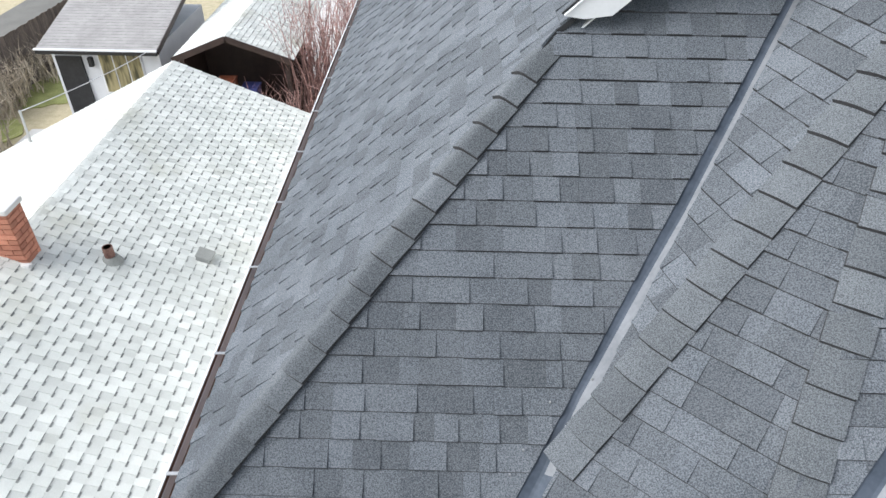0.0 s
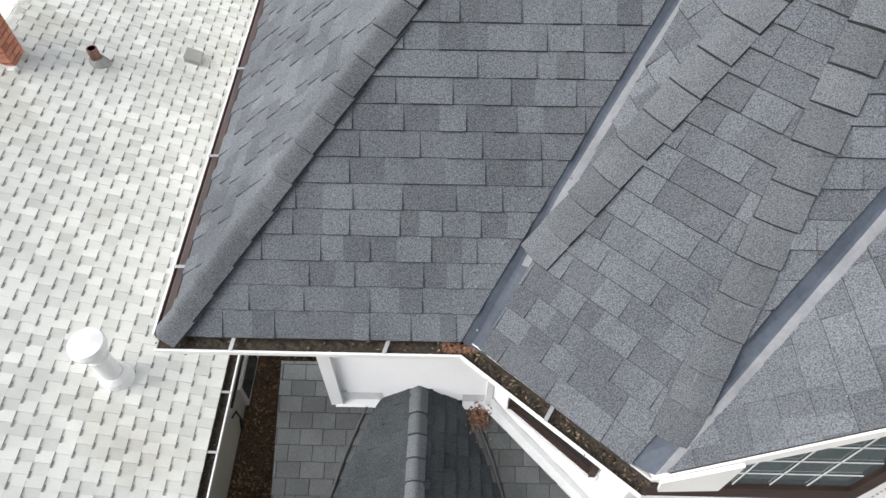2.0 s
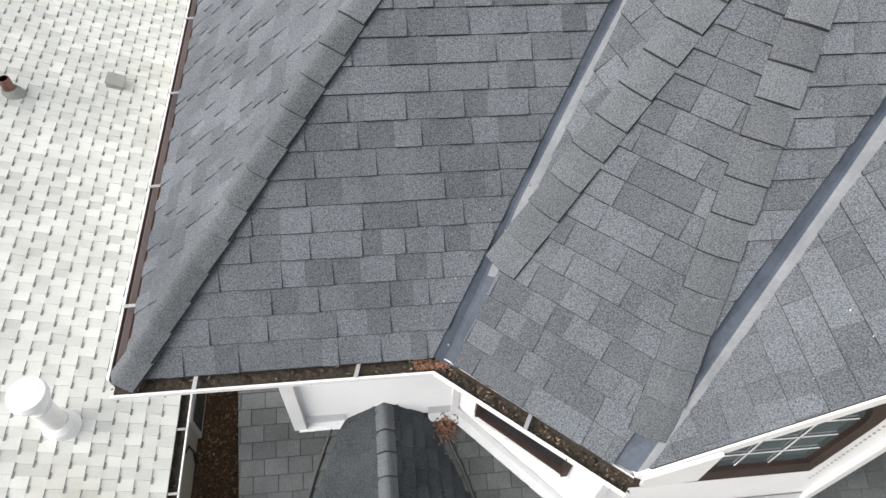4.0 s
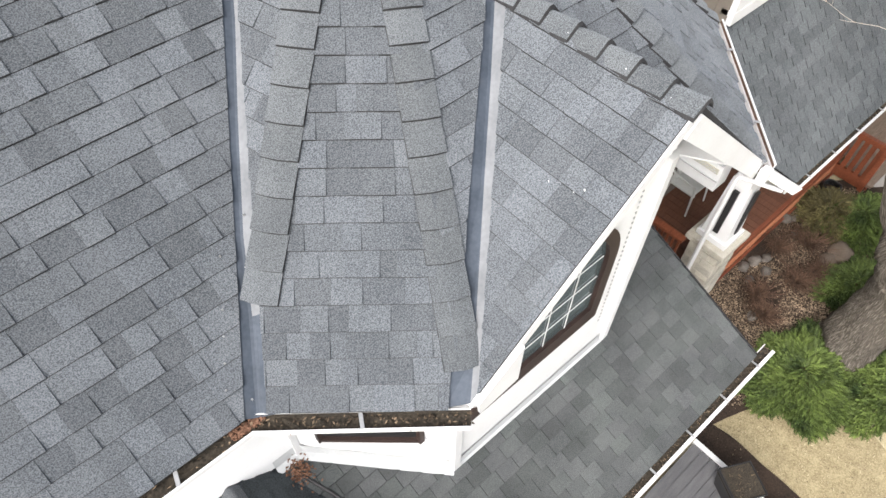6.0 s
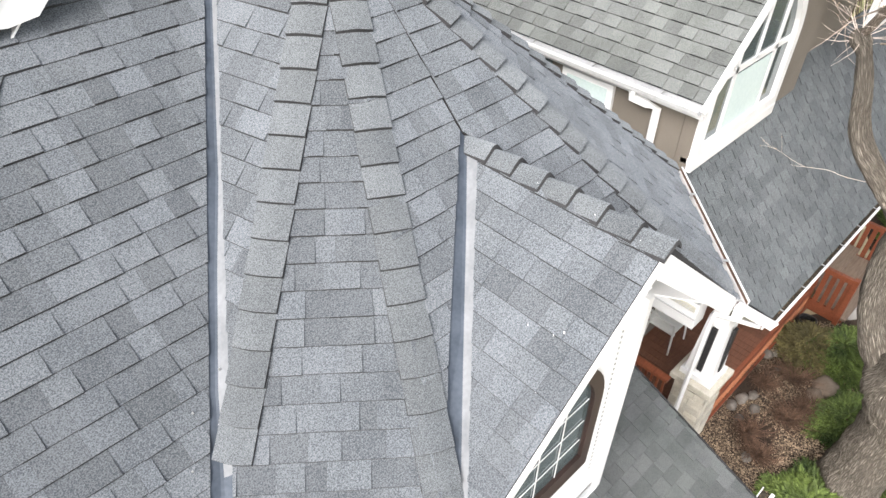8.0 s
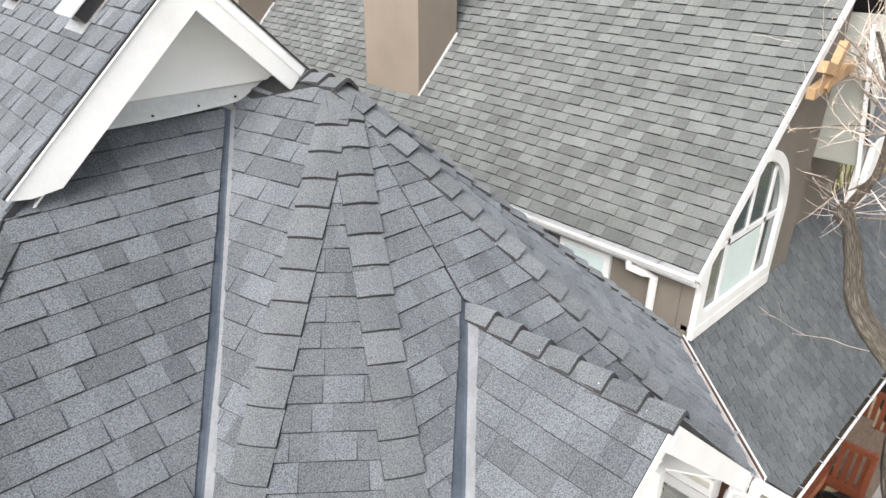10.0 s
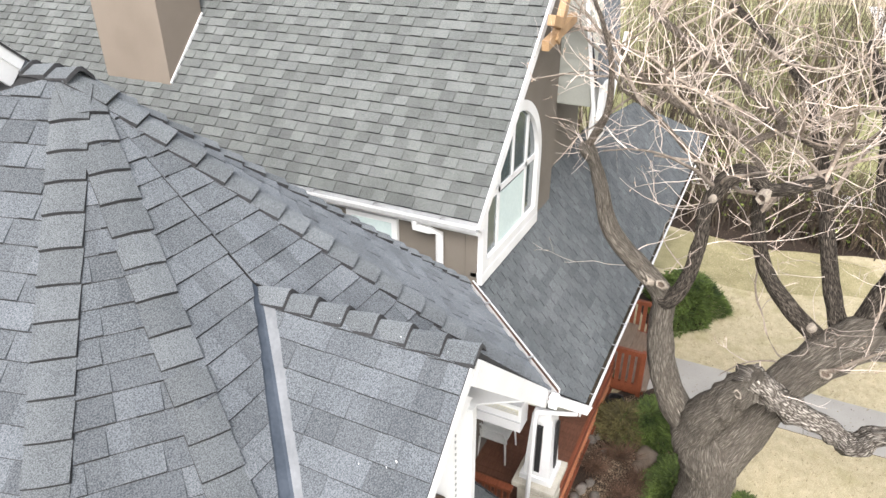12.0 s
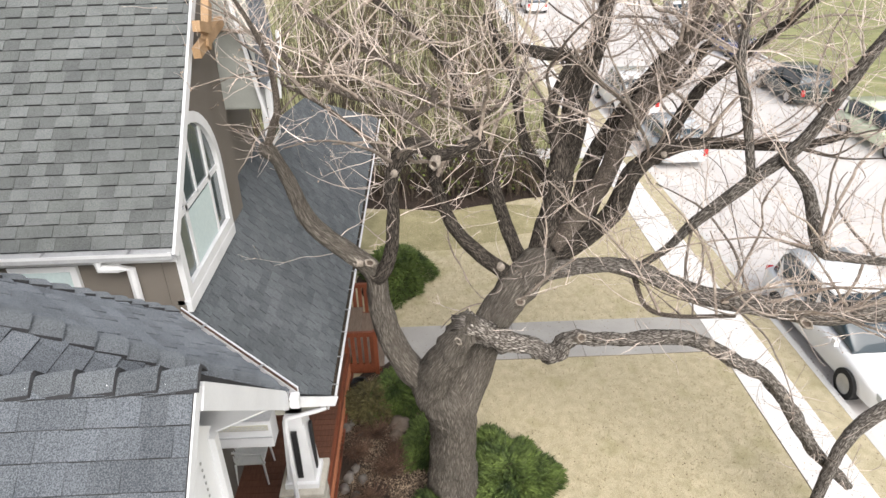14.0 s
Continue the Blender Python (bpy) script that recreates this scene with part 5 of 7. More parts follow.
for i, (x, y, r) in enumerate(((9.5, 1.05, 0.55), (8.6, 0.75, 0.5), (7.9, 1.05, 0.5), (9.0, 1.35, 0.4), (7.6, 0.75, 0.4), (9.0, 0.6, 0.4), (10.3, 1.4, 0.4))):
    dry_plant((x, y, 0.03), r, 0.28, 230, 400 + i, "reddish brown dead perennial in the garden bed")


# ---------------------------------------------------------------- the old tree
def bark(name, groove, plate, pale, across, along):
    """Furrowed bark over a limb's own unrolled surface (metres round, metres along)."""
    m = bpy.data.materials.new(name)
    m.use_nodes = True
    n, l = m.node_tree.nodes, m.node_tree.links
    bsdf = n["Principled BSDF"]
    bsdf.inputs["Roughness"].default_value = 0.95
    bsdf.inputs["Specular IOR Level"].default_value = 0.2
    uv = n.new("ShaderNodeUVMap")
    scale = n.new("ShaderNodeVectorMath")
    scale.operation = "MULTIPLY"
    scale.inputs[1].default_value = (across, along, 1)
    l.new(uv.outputs[0], scale.inputs[0])
    wob = n.new("ShaderNodeTexNoise")
    wob.inputs["Scale"].default_value = 0.7
    wob.inputs["Detail"].default_value = 4
    l.new(scale.outputs[0], wob.inputs["Vector"])
    add = n.new("ShaderNodeVectorMath")
    add.operation = "MULTIPLY_ADD"
    add.inputs[1].default_value = (1.3, 1.3, 0)
    l.new(wob.outputs["Color"], add.inputs[0])
    l.new(scale.outputs[0], add.inputs[2])
    cells = n.new("ShaderNodeTexVoronoi")
    cells.feature = "DISTANCE_TO_EDGE"
    cells.inputs["Scale"].default_value = 1.0
    l.new(add.outputs[0], cells.inputs["Vector"])
    fine = n.new("ShaderNodeTexNoise")
    fine.inputs["Scale"].default_value = 1.7
    fine.inputs["Detail"].default_value = 6
    fine.inputs["Roughness"].default_value = 0.7
    l.new(add.outputs[0], fine.inputs["Vector"])
    rise = n.new("ShaderNodeMapRange")
    rise.inputs[1].default_value, rise.inputs[2].default_value = 0.02, 0.30
    l.new(cells.outputs["Distance"], rise.inputs[0])
    tone = n.new("ShaderNodeMapRange")
    tone.inputs[1].default_value, tone.inputs[2].default_value = 0.30, 0.72
    l.new(fine.outputs["Fac"], tone.inputs[0])
    top = n.new("ShaderNodeMix")
    top.data_type = "RGBA"
    top.inputs[6].default_value, top.inputs[7].default_value = (*plate, 1), (*pale, 1)
    l.new(tone.outputs[0], top.inputs[0])
    both = n.new("ShaderNodeMix")
    both.data_type = "RGBA"
    both.inputs[6].default_value = (*groove, 1)
    l.new(rise.outputs[0], both.inputs[0])
    l.new(top.outputs[2], both.inputs[7])
    l.new(both.outputs[2], bsdf.inputs["Base Color"])
    h = n.new("ShaderNodeMath")
    h.operation = "MULTIPLY_ADD"
    l.new(fine.outputs["Fac"], h.inputs[0])
    h.inputs[1].default_value = 0.6
    l.new(rise.outputs[0], h.inputs[2])
    b = n.new("ShaderNodeBump")
    b.inputs["Strength"].default_value = 1.0
    b.inputs["Distance"].default_value = 0.02
    l.new(h.outputs[0], b.inputs["Height"])
    l.new(b.outputs[0], bsdf.inputs["Normal"])
    return m


M_BARK = bark("furrowed_bark", (0.022, 0.018, 0.015), (0.095, 0.079, 0.064), (0.29, 0.25, 0.205), 80, 9)
M_BARK_TRUNK = bark("grey_trunk_bark", (0.095, 0.081, 0.066), (0.215, 0.19, 0.158), (0.42, 0.38, 0.325), 85, 5.5)
M_BARK_PALE = bark("weathered_bark", (0.06, 0.05, 0.041), (0.26, 0.232, 0.20), (0.64, 0.59, 0.53), 62, 10)
M_BARK_TAN = bark("tan_branch_bark", (0.105, 0.083, 0.066), (0.23, 0.19, 0.155), (0.42, 0.365, 0.305), 110, 22)
M_TWIG = material("pale_twig", (0.37, 0.295, 0.245), (0.81, 0.715, 0.64), 0.8, 12, 2, 0.0, contrast=0.4, vary="island", spread=0.42)
M_BRANCH = material("grey_brown_branch", (0.13, 0.10, 0.078), (0.42, 0.355, 0.295), 0.9, 30, 5, 0.3, contrast=0.5, vary="island", spread=0.5)
M_BUD = material("tan_bud", (0.22, 0.15, 0.10), (0.52, 0.40, 0.30), 0.8, 20, 2, 0.0, vary="island", spread=0.5)
M_WOUND = material("sawn_wood", (0.12, 0.10, 0.08), (0.40, 0.35, 0.29), 0.85, 60, 9, 0.3)
tree = group("tree", (8.05, -0.42, 0), label="old pollarded bare tree with furrowed bark on the lawn", category="tree")


def smooth_line(nodes, per=6):
    """Catmull-Rom through (x, y, z, r) nodes."""
    out = []
    k = len(nodes)
    P = [np.array(n, float) for n in nodes]
    for i in range(k - 1):
        a, b, c, d = P[max(i - 1, 0)], P[i], P[i + 1], P[min(i + 2, k - 1)]
        for s in range(per):
            t = s / per
            out.append(0.5 * (2 * b + (c - a) * t + (2 * a - 5 * b + 4 * c - d) * t * t + (3 * b - a - 3 * c + d) * t ** 3))
    out.append(P[-1])
    return out


BOUGHS = []


def limb(name, nodes, seed, sides=18, rough=0.10, mat=None, slim=0.84):
    """A knobbly tapered limb."""
    nodes = list(nodes)
    if BOUGHS:
        near = min(((p - Vector(nodes[0][:3])).length, tuple(p), r) for q, rr in BOUGHS for p, r in zip(q, rr))
        if 0.04 < near[0] < 0.9:
            nodes.insert(0, (*near[1], min(nodes[0][3] * 1.15, near[2] * 1.1)))
    tip, before = Vector(nodes[-1][:3]), Vector(nodes[-2][:3])
    ahead, r_end = (tip - before).normalized(), nodes[-1][3]
    line = smooth_line(nodes) + [np.array((*(tip + ahead * r_end * a), r_end * b)) for a, b in (((0.35, 0.85), (0.6, 0.55), (0.7, 0.15)) if BOUGHS else ((0.05, 0.6),))]
    bm = bmesh.new()
    unroll = bm.loops.layers.uv.new("unrolled")
    far = [0.0]
    rings = []
    side = None
    off = Vector((seed * 3.1, seed * 1.7, 0))
    pts = [Vector(p[:3]) for p in line]
    for a, b in zip(pts, pts[1:]):
        far.append(far[-1] + (b - a).length)
    girth = 2 * math.pi * line[len(line) // 2][3]
    for i, p in enumerate(pts):
        d = (pts[min(i + 1, len(pts) - 1)] - pts[max(i - 1, 0)]).normalized()
        if side is None:
            side = d.orthogonal().normalized()
        side = (side - d * side.dot(d)).normalized()
        other = d.cross(side)
        ring = []
        for k in range(sides):
            a = 2 * math.pi * k / sides
            dirn = side * math.cos(a) + other * math.sin(a)
            r = max(line[i][3] * slim, 0.010)
            bumpy = noise.noise(Vector((math.cos(a) * 1.6, math.sin(a) * 1.6, i * 0.45)) + off)
            ridge = noise.noise(Vector((math.cos(a) * 6, math.sin(a) * 6, i * 0.12)) + off)
            ring.append(bm.verts.new(p + dirn * r * (1 + rough * 1.6 * bumpy + rough * 0.8 * ridge)))
        rings.append(ring)
    for i, (u, v) in enumerate(zip(rings, rings[1:])):
        for k in range(sides):
            f = bm.faces.new((u[k], u[(k + 1) % sides], v[(k + 1) % sides], v[k]))
            f.smooth = True
            for loop, (a, b) in zip(f.loops, ((k, i), (k + 1, i), (k + 1, i + 1), (k, i + 1))):
                loop[unroll].uv = (a / sides * girth + seed * 0.37, far[b] + seed * 1.3)
    for ring, way in ((rings[0][::-1], -1), (rings[-1], 1)):
        bm.faces.new(ring)
    part(name, bm, mat or (M_BARK_TAN if line[0][3] < 0.075 else M_BARK), tree)
    return pts, [p[3] * slim for p in line]


BOUGHS.append(limb("trunk", slim=0.95, nodes=[(8.05, -0.42, -0.6, 0.80), (8.04, -0.42, -0.03, 0.56), (8.03, -0.40, 0.5, 0.435), (8.03, -0.40, 1.06, 0.401), (8.01, -0.42, 1.72, 0.385), (8.00, -0.38, 2.10, 0.43), (7.99, -0.32, 2.38, 0.43), (7.98, -0.28, 2.60, 0.22)], seed=1, sides=26, rough=0.1, mat=M_BARK_TRUNK))
BOUGHS.append(limb("limb", [(7.98, -0.11, 2.42, 0.280), (7.93, 0.40, 3.24, 0.241), (7.89, 0.59, 4.11, 0.197), (7.84, 0.64, 4.68, 0.171), (7.79, 0.98, 5.07, 0.156), (7.74, 1.39, 5.51, 0.135), (7.70, 1.56, 6.05, 0.107), (7.65, 1.68, 6.42, 0.094), (7.60, 1.78, 6.60, 0.117)], 2, 18, 0.12, mat=M_BARK_TRUNK))
BOUGHS.append(limb("limb", [(7.60, 1.77, 6.60, 0.048), (7.52, 1.65, 6.87, 0.054), (7.44, 1.54, 7.14, 0.046), (7.36, 1.54, 7.67, 0.039), (7.28, 1.67, 8.11, 0.029), (7.20, 1.83, 8.46, 0.022)], 3, 18, 0.12, mat=M_BARK_TAN))
BOUGHS.append(limb("limb", [(7.75, 0.55, 4.66, 0.121), (7.81, 0.39, 4.97, 0.112), (7.88, 0.32, 5.53, 0.102), (7.94, 0.32, 5.98, 0.101), (8.01, 0.19, 6.28, 0.128), (8.07, -0.03, 6.42, 0.129), (8.14, -0.34, 6.23, 0.094), (8.20, -0.80, 6.39, 0.080)], 4, 18, 0.12))
BOUGHS.append(limb("limb", [(8.20, 0.26, 6.12, 0.059), (8.15, 0.50, 6.39, 0.043), (8.10, 0.80, 6.69, 0.036), (8.05, 1.18, 7.02, 0.028), (8.00, 1.56, 7.26, 0.021)], 5, 18, 0.12))
BOUGHS.append(limb("limb", [(8.05, -0.42, 2.13, 0.492), (8.16, -0.84, 2.98, 0.352), (8.28, -1.14, 3.62, 0.318), (8.39, -1.46, 4.04, 0.349), (8.50, -1.78, 4.38, 0.339)], 6, 22, 0.1, mat=M_BARK_TRUNK))
BOUGHS.append(limb("limb", [(8.50, -1.37, 4.11, 0.150), (8.60, -0.92, 4.46, 0.132), (8.70, -0.51, 4.90, 0.114), (8.80, -0.31, 5.43, 0.104), (8.90, -0.24, 5.84, 0.107)], 7, 18, 0.12))
BOUGHS.append(limb("limb", [(8.60, -1.55, 4.26, 0.151), (8.87, -1.35, 4.70, 0.126), (9.14, -1.17, 5.25, 0.117), (9.41, -1.01, 5.78, 0.109), (9.69, -0.80, 6.41, 0.101), (9.96, -0.50, 7.01, 0.085), (10.23, -0.05, 7.44, 0.069), (10.50, 0.65, 7.94, 0.053)], 8, 18, 0.12))
BOUGHS.append(limb("limb", [(8.60, -1.79, 4.49, 0.208), (8.70, -1.95, 5.14, 0.192), (8.80, -2.05, 5.71, 0.177), (8.90, -2.04, 6.04, 0.145), (9.00, -1.92, 6.49, 0.120), (9.10, -2.11, 6.94, 0.108), (9.20, -2.21, 7.21, 0.109), (9.30, -1.82, 7.25, 0.097), (9.40, -1.48, 7.32, 0.089)], 9, 18, 0.12))
BOUGHS.append(limb("limb", [(9.00, -1.98, 5.46, 0.116), (9.18, -1.79, 5.66, 0.100), (9.36, -1.59, 6.05, 0.092), (9.54, -1.48, 6.76, 0.087), (9.72, -1.31, 7.22, 0.075), (9.90, -1.06, 7.66, 0.059)], 10, 18, 0.12))
BOUGHS.append(limb("limb", [(9.00, -2.18, 5.63, 0.149), (9.16, -2.36, 6.09, 0.124), (9.32, -2.44, 6.63, 0.124), (9.48, -2.65, 7.23, 0.108), (9.64, -2.77, 7.73, 0.101), (9.80, -2.82, 8.16, 0.094)], 11, 18, 0.12))
BOUGHS.append(limb("limb", [(8.60, -2.04, 4.63, 0.174), (8.76, -2.64, 5.43, 0.165), (8.92, -3.01, 6.23, 0.164), (9.08, -3.39, 6.82, 0.157), (9.24, -3.80, 7.32, 0.152), (9.40, -4.01, 7.88, 0.141)], 12, 18, 0.12))
BOUGHS.append(limb("limb", [(8.60, -2.13, 4.48, 0.184), (8.55, -2.79, 5.07, 0.173), (8.50, -3.01, 5.73, 0.161), (8.45, -3.38, 6.07, 0.136), (8.40, -3.95, 6.18, 0.097), (8.35, -5.11, 6.11, 0.076), (8.30, -5.81, 6.26, 0.052)], 13, 18, 0.12))
BOUGHS.append(limb("limb", [(8.50, -3.35, 6.00, 0.113), (8.43, -3.70, 6.82, 0.095), (8.35, -4.12, 7.28, 0.079), (8.27, -4.68, 7.78, 0.064), (8.20, -5.09, 8.21, 0.048)], 14, 18, 0.12))
BOUGHS.append(limb("limb", [(8.40, -1.77, 4.25, 0.190), (8.30, -2.46, 4.39, 0.140), (8.20, -3.10, 4.37, 0.141), (8.10, -4.04, 3.96, 0.174), (8.00, -4.89, 3.79, 0.188), (7.90, -5.87, 3.65, 0.196), (7.80, -6.78, 3.73, 0.203), (7.70, -8.01, 3.65, 0.205)], 15, 18, 0.12, mat=M_BARK_PALE))
BOUGHS.append(limb("limb", [(7.92, -0.06, 2.42, 0.31), (7.80, -0.20, 2.95, 0.31), (7.75, -0.42, 3.40, 0.29), (7.72, -0.58, 3.72, 0.25), (7.70, -0.64, 3.90, 0.16)], 16, 20, 0.18, mat=M_BARK_TRUNK))
BOUGHS.append(limb("limb", [(7.73, -0.58, 3.86, 0.19), (7.75, -0.85, 3.66, 0.20), (7.78, -1.12, 3.50, 0.187), (7.75, -1.58, 3.37, 0.139), (7.70, -1.89, 3.27, 0.165), (7.65, -2.15, 3.56, 0.122), (7.60, -2.86, 3.54, 0.107), (7.55, -3.82, 3.55, 0.127), (7.50, -4.54, 3.15, 0.124), (7.45, -5.07, 2.83, 0.119), (7.40, -5.55, 2.19, 0.125), (7.35, -6.06, 1.42, 0.112), (7.30, -6.75, 0.68, 0.087)], 17, 20, 0.36, mat=M_BARK_PALE))
BOUGHS.append(limb("limb", [(8.30, -3.14, 4.29, 0.059), (8.14, -3.53, 4.72, 0.066), (7.99, -3.81, 5.21, 0.089), (7.83, -4.38, 5.86, 0.103), (7.67, -4.85, 6.44, 0.102), (7.51, -5.11, 7.17, 0.092), (7.36, -5.27, 7.67, 0.076), (7.20, -5.50, 8.20, 0.060)], 18, 18, 0.12, mat=M_BARK_PALE))
BOUGHS.append(limb("limb", [(7.80, -4.37, 5.85, 0.063), (7.75, -4.10, 6.80, 0.068), (7.70, -3.90, 7.37, 0.066), (7.65, -3.84, 7.89, 0.050), (7.60, -3.85, 8.31, 0.035)], 19, 18, 0.12, mat=M_BARK_PALE))
BOUGHS.append(limb("limb", [(7.60, -4.65, 6.21, 0.070), (7.55, -5.01, 5.79, 0.088), (7.50, -5.33, 4.99, 0.101), (7.45, -5.72, 4.86, 0.077), (7.40, -6.47, 4.76, 0.062)], 20, 18, 0.12, mat=M_BARK_PALE))
BOUGHS.append(limb("limb", [(7.30, -7.26, 2.54, 0.162), (7.22, -6.64, 2.20, 0.140), (7.15, -6.29, 1.72, 0.120), (7.07, -6.13, 0.85, 0.104), (7.00, -5.98, 0.17, 0.075)], 21, 18, 0.12, mat=M_BARK_PALE))
BOUGHS.append(limb("limb", [(8.30, -3.14, 4.27, 0.051), (8.00, -3.27, 3.86, 0.042), (7.70, -3.58, 3.85, 0.038), (7.40, -4.32, 4.02, 0.033)], 22, 18, 0.12))
BOUGHS.append(limb("limb", [(8.20, -0.20, 6.41, 0.043), (8.35, 0.23, 6.83, 0.058), (8.50, 0.81, 6.96, 0.052), (8.65, 1.39, 7.23, 0.045), (8.80, 1.93, 7.72, 0.034)], 23, 18, 0.12))
BOUGHS.append(limb("limb", [(9.00, -0.30, 6.78, 0.062), (9.33, 0.24, 7.11, 0.064), (9.67, 1.02, 7.53, 0.058), (10.00, 1.67, 7.88, 0.051)], 24, 18, 0.12))
BOUGHS.append(limb("limb", [(9.00, -1.41, 6.91, 0.039), (9.15, -1.02, 6.47, 0.040), (9.30, -0.54, 6.53, 0.032), (9.45, -0.06, 6.67, 0.029), (9.60, 0.75, 6.90, 0.025)], 25, 18, 0.12))
BOUGHS.append(limb("limb", [(8.80, -2.29, 4.60, 0.15), (9.08, -2.57, 5.67, 0.145), (9.36, -3.04, 6.34, 0.135), (9.64, -3.71, 7.04, 0.125), (9.92, -4.30, 7.37, 0.105), (10.20, -4.72, 7.75, 0.085)], 26, 18, 0.12))
BOUGHS.append(limb("limb", [(8.70, -2.42, 4.84, 0.15), (8.90, -2.78, 5.65, 0.140), (9.10, -3.06, 6.30, 0.130), (9.30, -3.49, 6.60, 0.115), (9.50, -3.95, 6.83, 0.095), (9.70, -4.28, 7.21, 0.07)], 27, 18, 0.12))
BOUGHS.append(limb("limb", [(8.90, -2.10, 4.46, 0.15), (9.12, -2.21, 5.58, 0.140), (9.34, -2.28, 6.63, 0.130), (9.56, -2.52, 7.13, 0.115), (9.78, -2.69, 7.48, 0.098), (10.0, -2.84, 7.91, 0.08)], 28, 18, 0.12))
trng = random.Random(5)
tv, tf = [], []


def twig(p, d, length, r, depth):
    """A wandering shoot with side shoots, as thin three-sided tubes."""
    n = max(5, int(length / 0.075))
    step = length / n
    pts = [p.copy()]
    bend = Vector((trng.uniform(-1, 1), trng.uniform(-1, 1), trng.uniform(-0.4, 1))) * 0.17
    for i in range(n):
        d = (d + bend * 0.6 + Vector((trng.uniform(-1, 1), trng.uniform(-1, 1), trng.uniform(-1, 1))) * 0.17).normalized()
        pts.append(pts[-1] + d * step)
    side = d.orthogonal().normalized()
    k = len(tv)
    for i, q in enumerate(pts):
        rr = r * (1 - 0.75 * i / n)
        e = d.cross(side)
        for a in (0, 2.094, 4.189):
            tv.append(q + (side * math.cos(a) + e * math.sin(a)) * rr)
    for i in range(n):
        for j in range(3):
            a, b = k + i * 3 + j, k + i * 3 + (j + 1) % 3
            tf.append((a, b, b + 3, a + 3))
    if depth > 0:
        for i in range(trng.randint(1, 3)):
            q = pts[trng.randint(1, n)]
            e = (d + Vector((trng.uniform(-1, 1), trng.uniform(-1, 1), trng.uniform(-0.5, 1))) * 0.9).normalized()
            twig(q, e, length * trng.uniform(0.3, 0.65), r * 0.6, depth - 1)


bv, bf = [], []


def branchlet(p, d, length, r):
    """A crooked side branch that carries its own shoots."""
    n = max(6, int(length / 0.13))
    pts, dirs = [p.copy()], [d]
    bend = Vector((trng.uniform(-1, 1), trng.uniform(-1, 1), trng.uniform(-0.5, 0.8))) * 0.10
    for i in range(n):
        if trng.random() < 0.25:
            bend = Vector((trng.uniform(-1, 1), trng.uniform(-1, 1), trng.uniform(-0.6, 0.8))) * 0.16
        d = (d + bend + Vector((trng.uniform(-1, 1), trng.uniform(-1, 1), trng.uniform(-1, 1))) * 0.12).normalized()
        pts.append(pts[-1] + d * length / n)
        dirs.append(d)
    side = d.orthogonal().normalized()
    k = len(bv)
    for i, q in enumerate(pts):
        rr = r * (1 - 0.7 * i / n) * trng.uniform(0.9, 1.15)
        e = dirs[i].cross(side).normalized()
        for a in range(5):
            t = a * 1.2566
            bv.append(q + (side * math.cos(t) + e * math.sin(t)) * rr)
    for i in range(n):
        for j in range(5):
            a, b = k + i * 5 + j, k + i * 5 + (j + 1) % 5
            bf.append((a, b, b + 5, a + 5))
    for i in range(int(length * 3.4)):
        m = trng.randint(2, n)
        e = (dirs[m] * 0.6 + Vector((trng.uniform(-1, 1), trng.uniform(-1, 1), trng.uniform(-0.5, 1)))).normalized()
        twig(pts[m], e, trng.uniform(0.3, 1.0), trng.uniform(0.004, 0.009), 2)


for idx, (pts, rad) in enumerate(BOUGHS):
    total = sum((b - a).length for a, b in zip(pts, pts[1:]))
    thin = rad[-1] < 0.09
    share = 0.12 if idx == 1 else 0.4 if idx == 2 else 0.8 if idx == 3 else 1.15 if idx in (4, 22, 23, 24) else 2.0 if 10 < idx < 22 else 1.0
    for i in range(int(total * (4.6 if thin else 1.7) * share)):
        j = trng.randint(int(len(pts) * (0.25 if idx else 0.9)), len(pts) - 1)
        if idx in (0, 15, 16) or pts[j].z < 2.9 or (pts[j].z < 4.4 and (idx < 10 or idx in (17, 21)) and trng.random() < (0.82 if idx < 10 else 0.6)):
            continue
        d = Vector((trng.uniform(-1, 1), trng.uniform(-1, 1), trng.uniform(-0.3, 1.0))).normalized()
        twig(pts[j], d, trng.uniform(0.6, 1.7), trng.uniform(0.005, 0.012), 2 if pts[j].z > 4.2 else 1)
    for i in range(int(total * (1.9 if thin else 0.9) * share)):
        j = trng.randint(int(len(pts) * 0.45), len(pts) - 1)
        if idx in (0, 1, 2, 15, 16, 17) or pts[j].z < 3.6:
            continue
        d = Vector((trng.uniform(-1, 1), trng.uniform(-1, 1), trng.uniform(-0.1, 1.0))).normalized()
        branchlet(pts[j], d, trng.uniform(1.0, 2.8), trng.uniform(0.013, 0.036))
# shoots along the outer half of the drooping limb
pts, rad = BOUGHS[16]
for i in range(60):
    j = trng.randint(int(len(pts) * 0.5), len(pts) - 1)
    d = Vector((trng.uniform(-1, 0.6), trng.uniform(-1, 1), trng.uniform(-0.2, 1.0))).normalized()
    twig(pts[j], d, trng.uniform(0.3, 0.9), trng.uniform(0.005, 0.010), 1)
raw("branch_growth", bv, bf, M_BRANCH, tree, "crooked grey-brown side branches", kind="stuff")
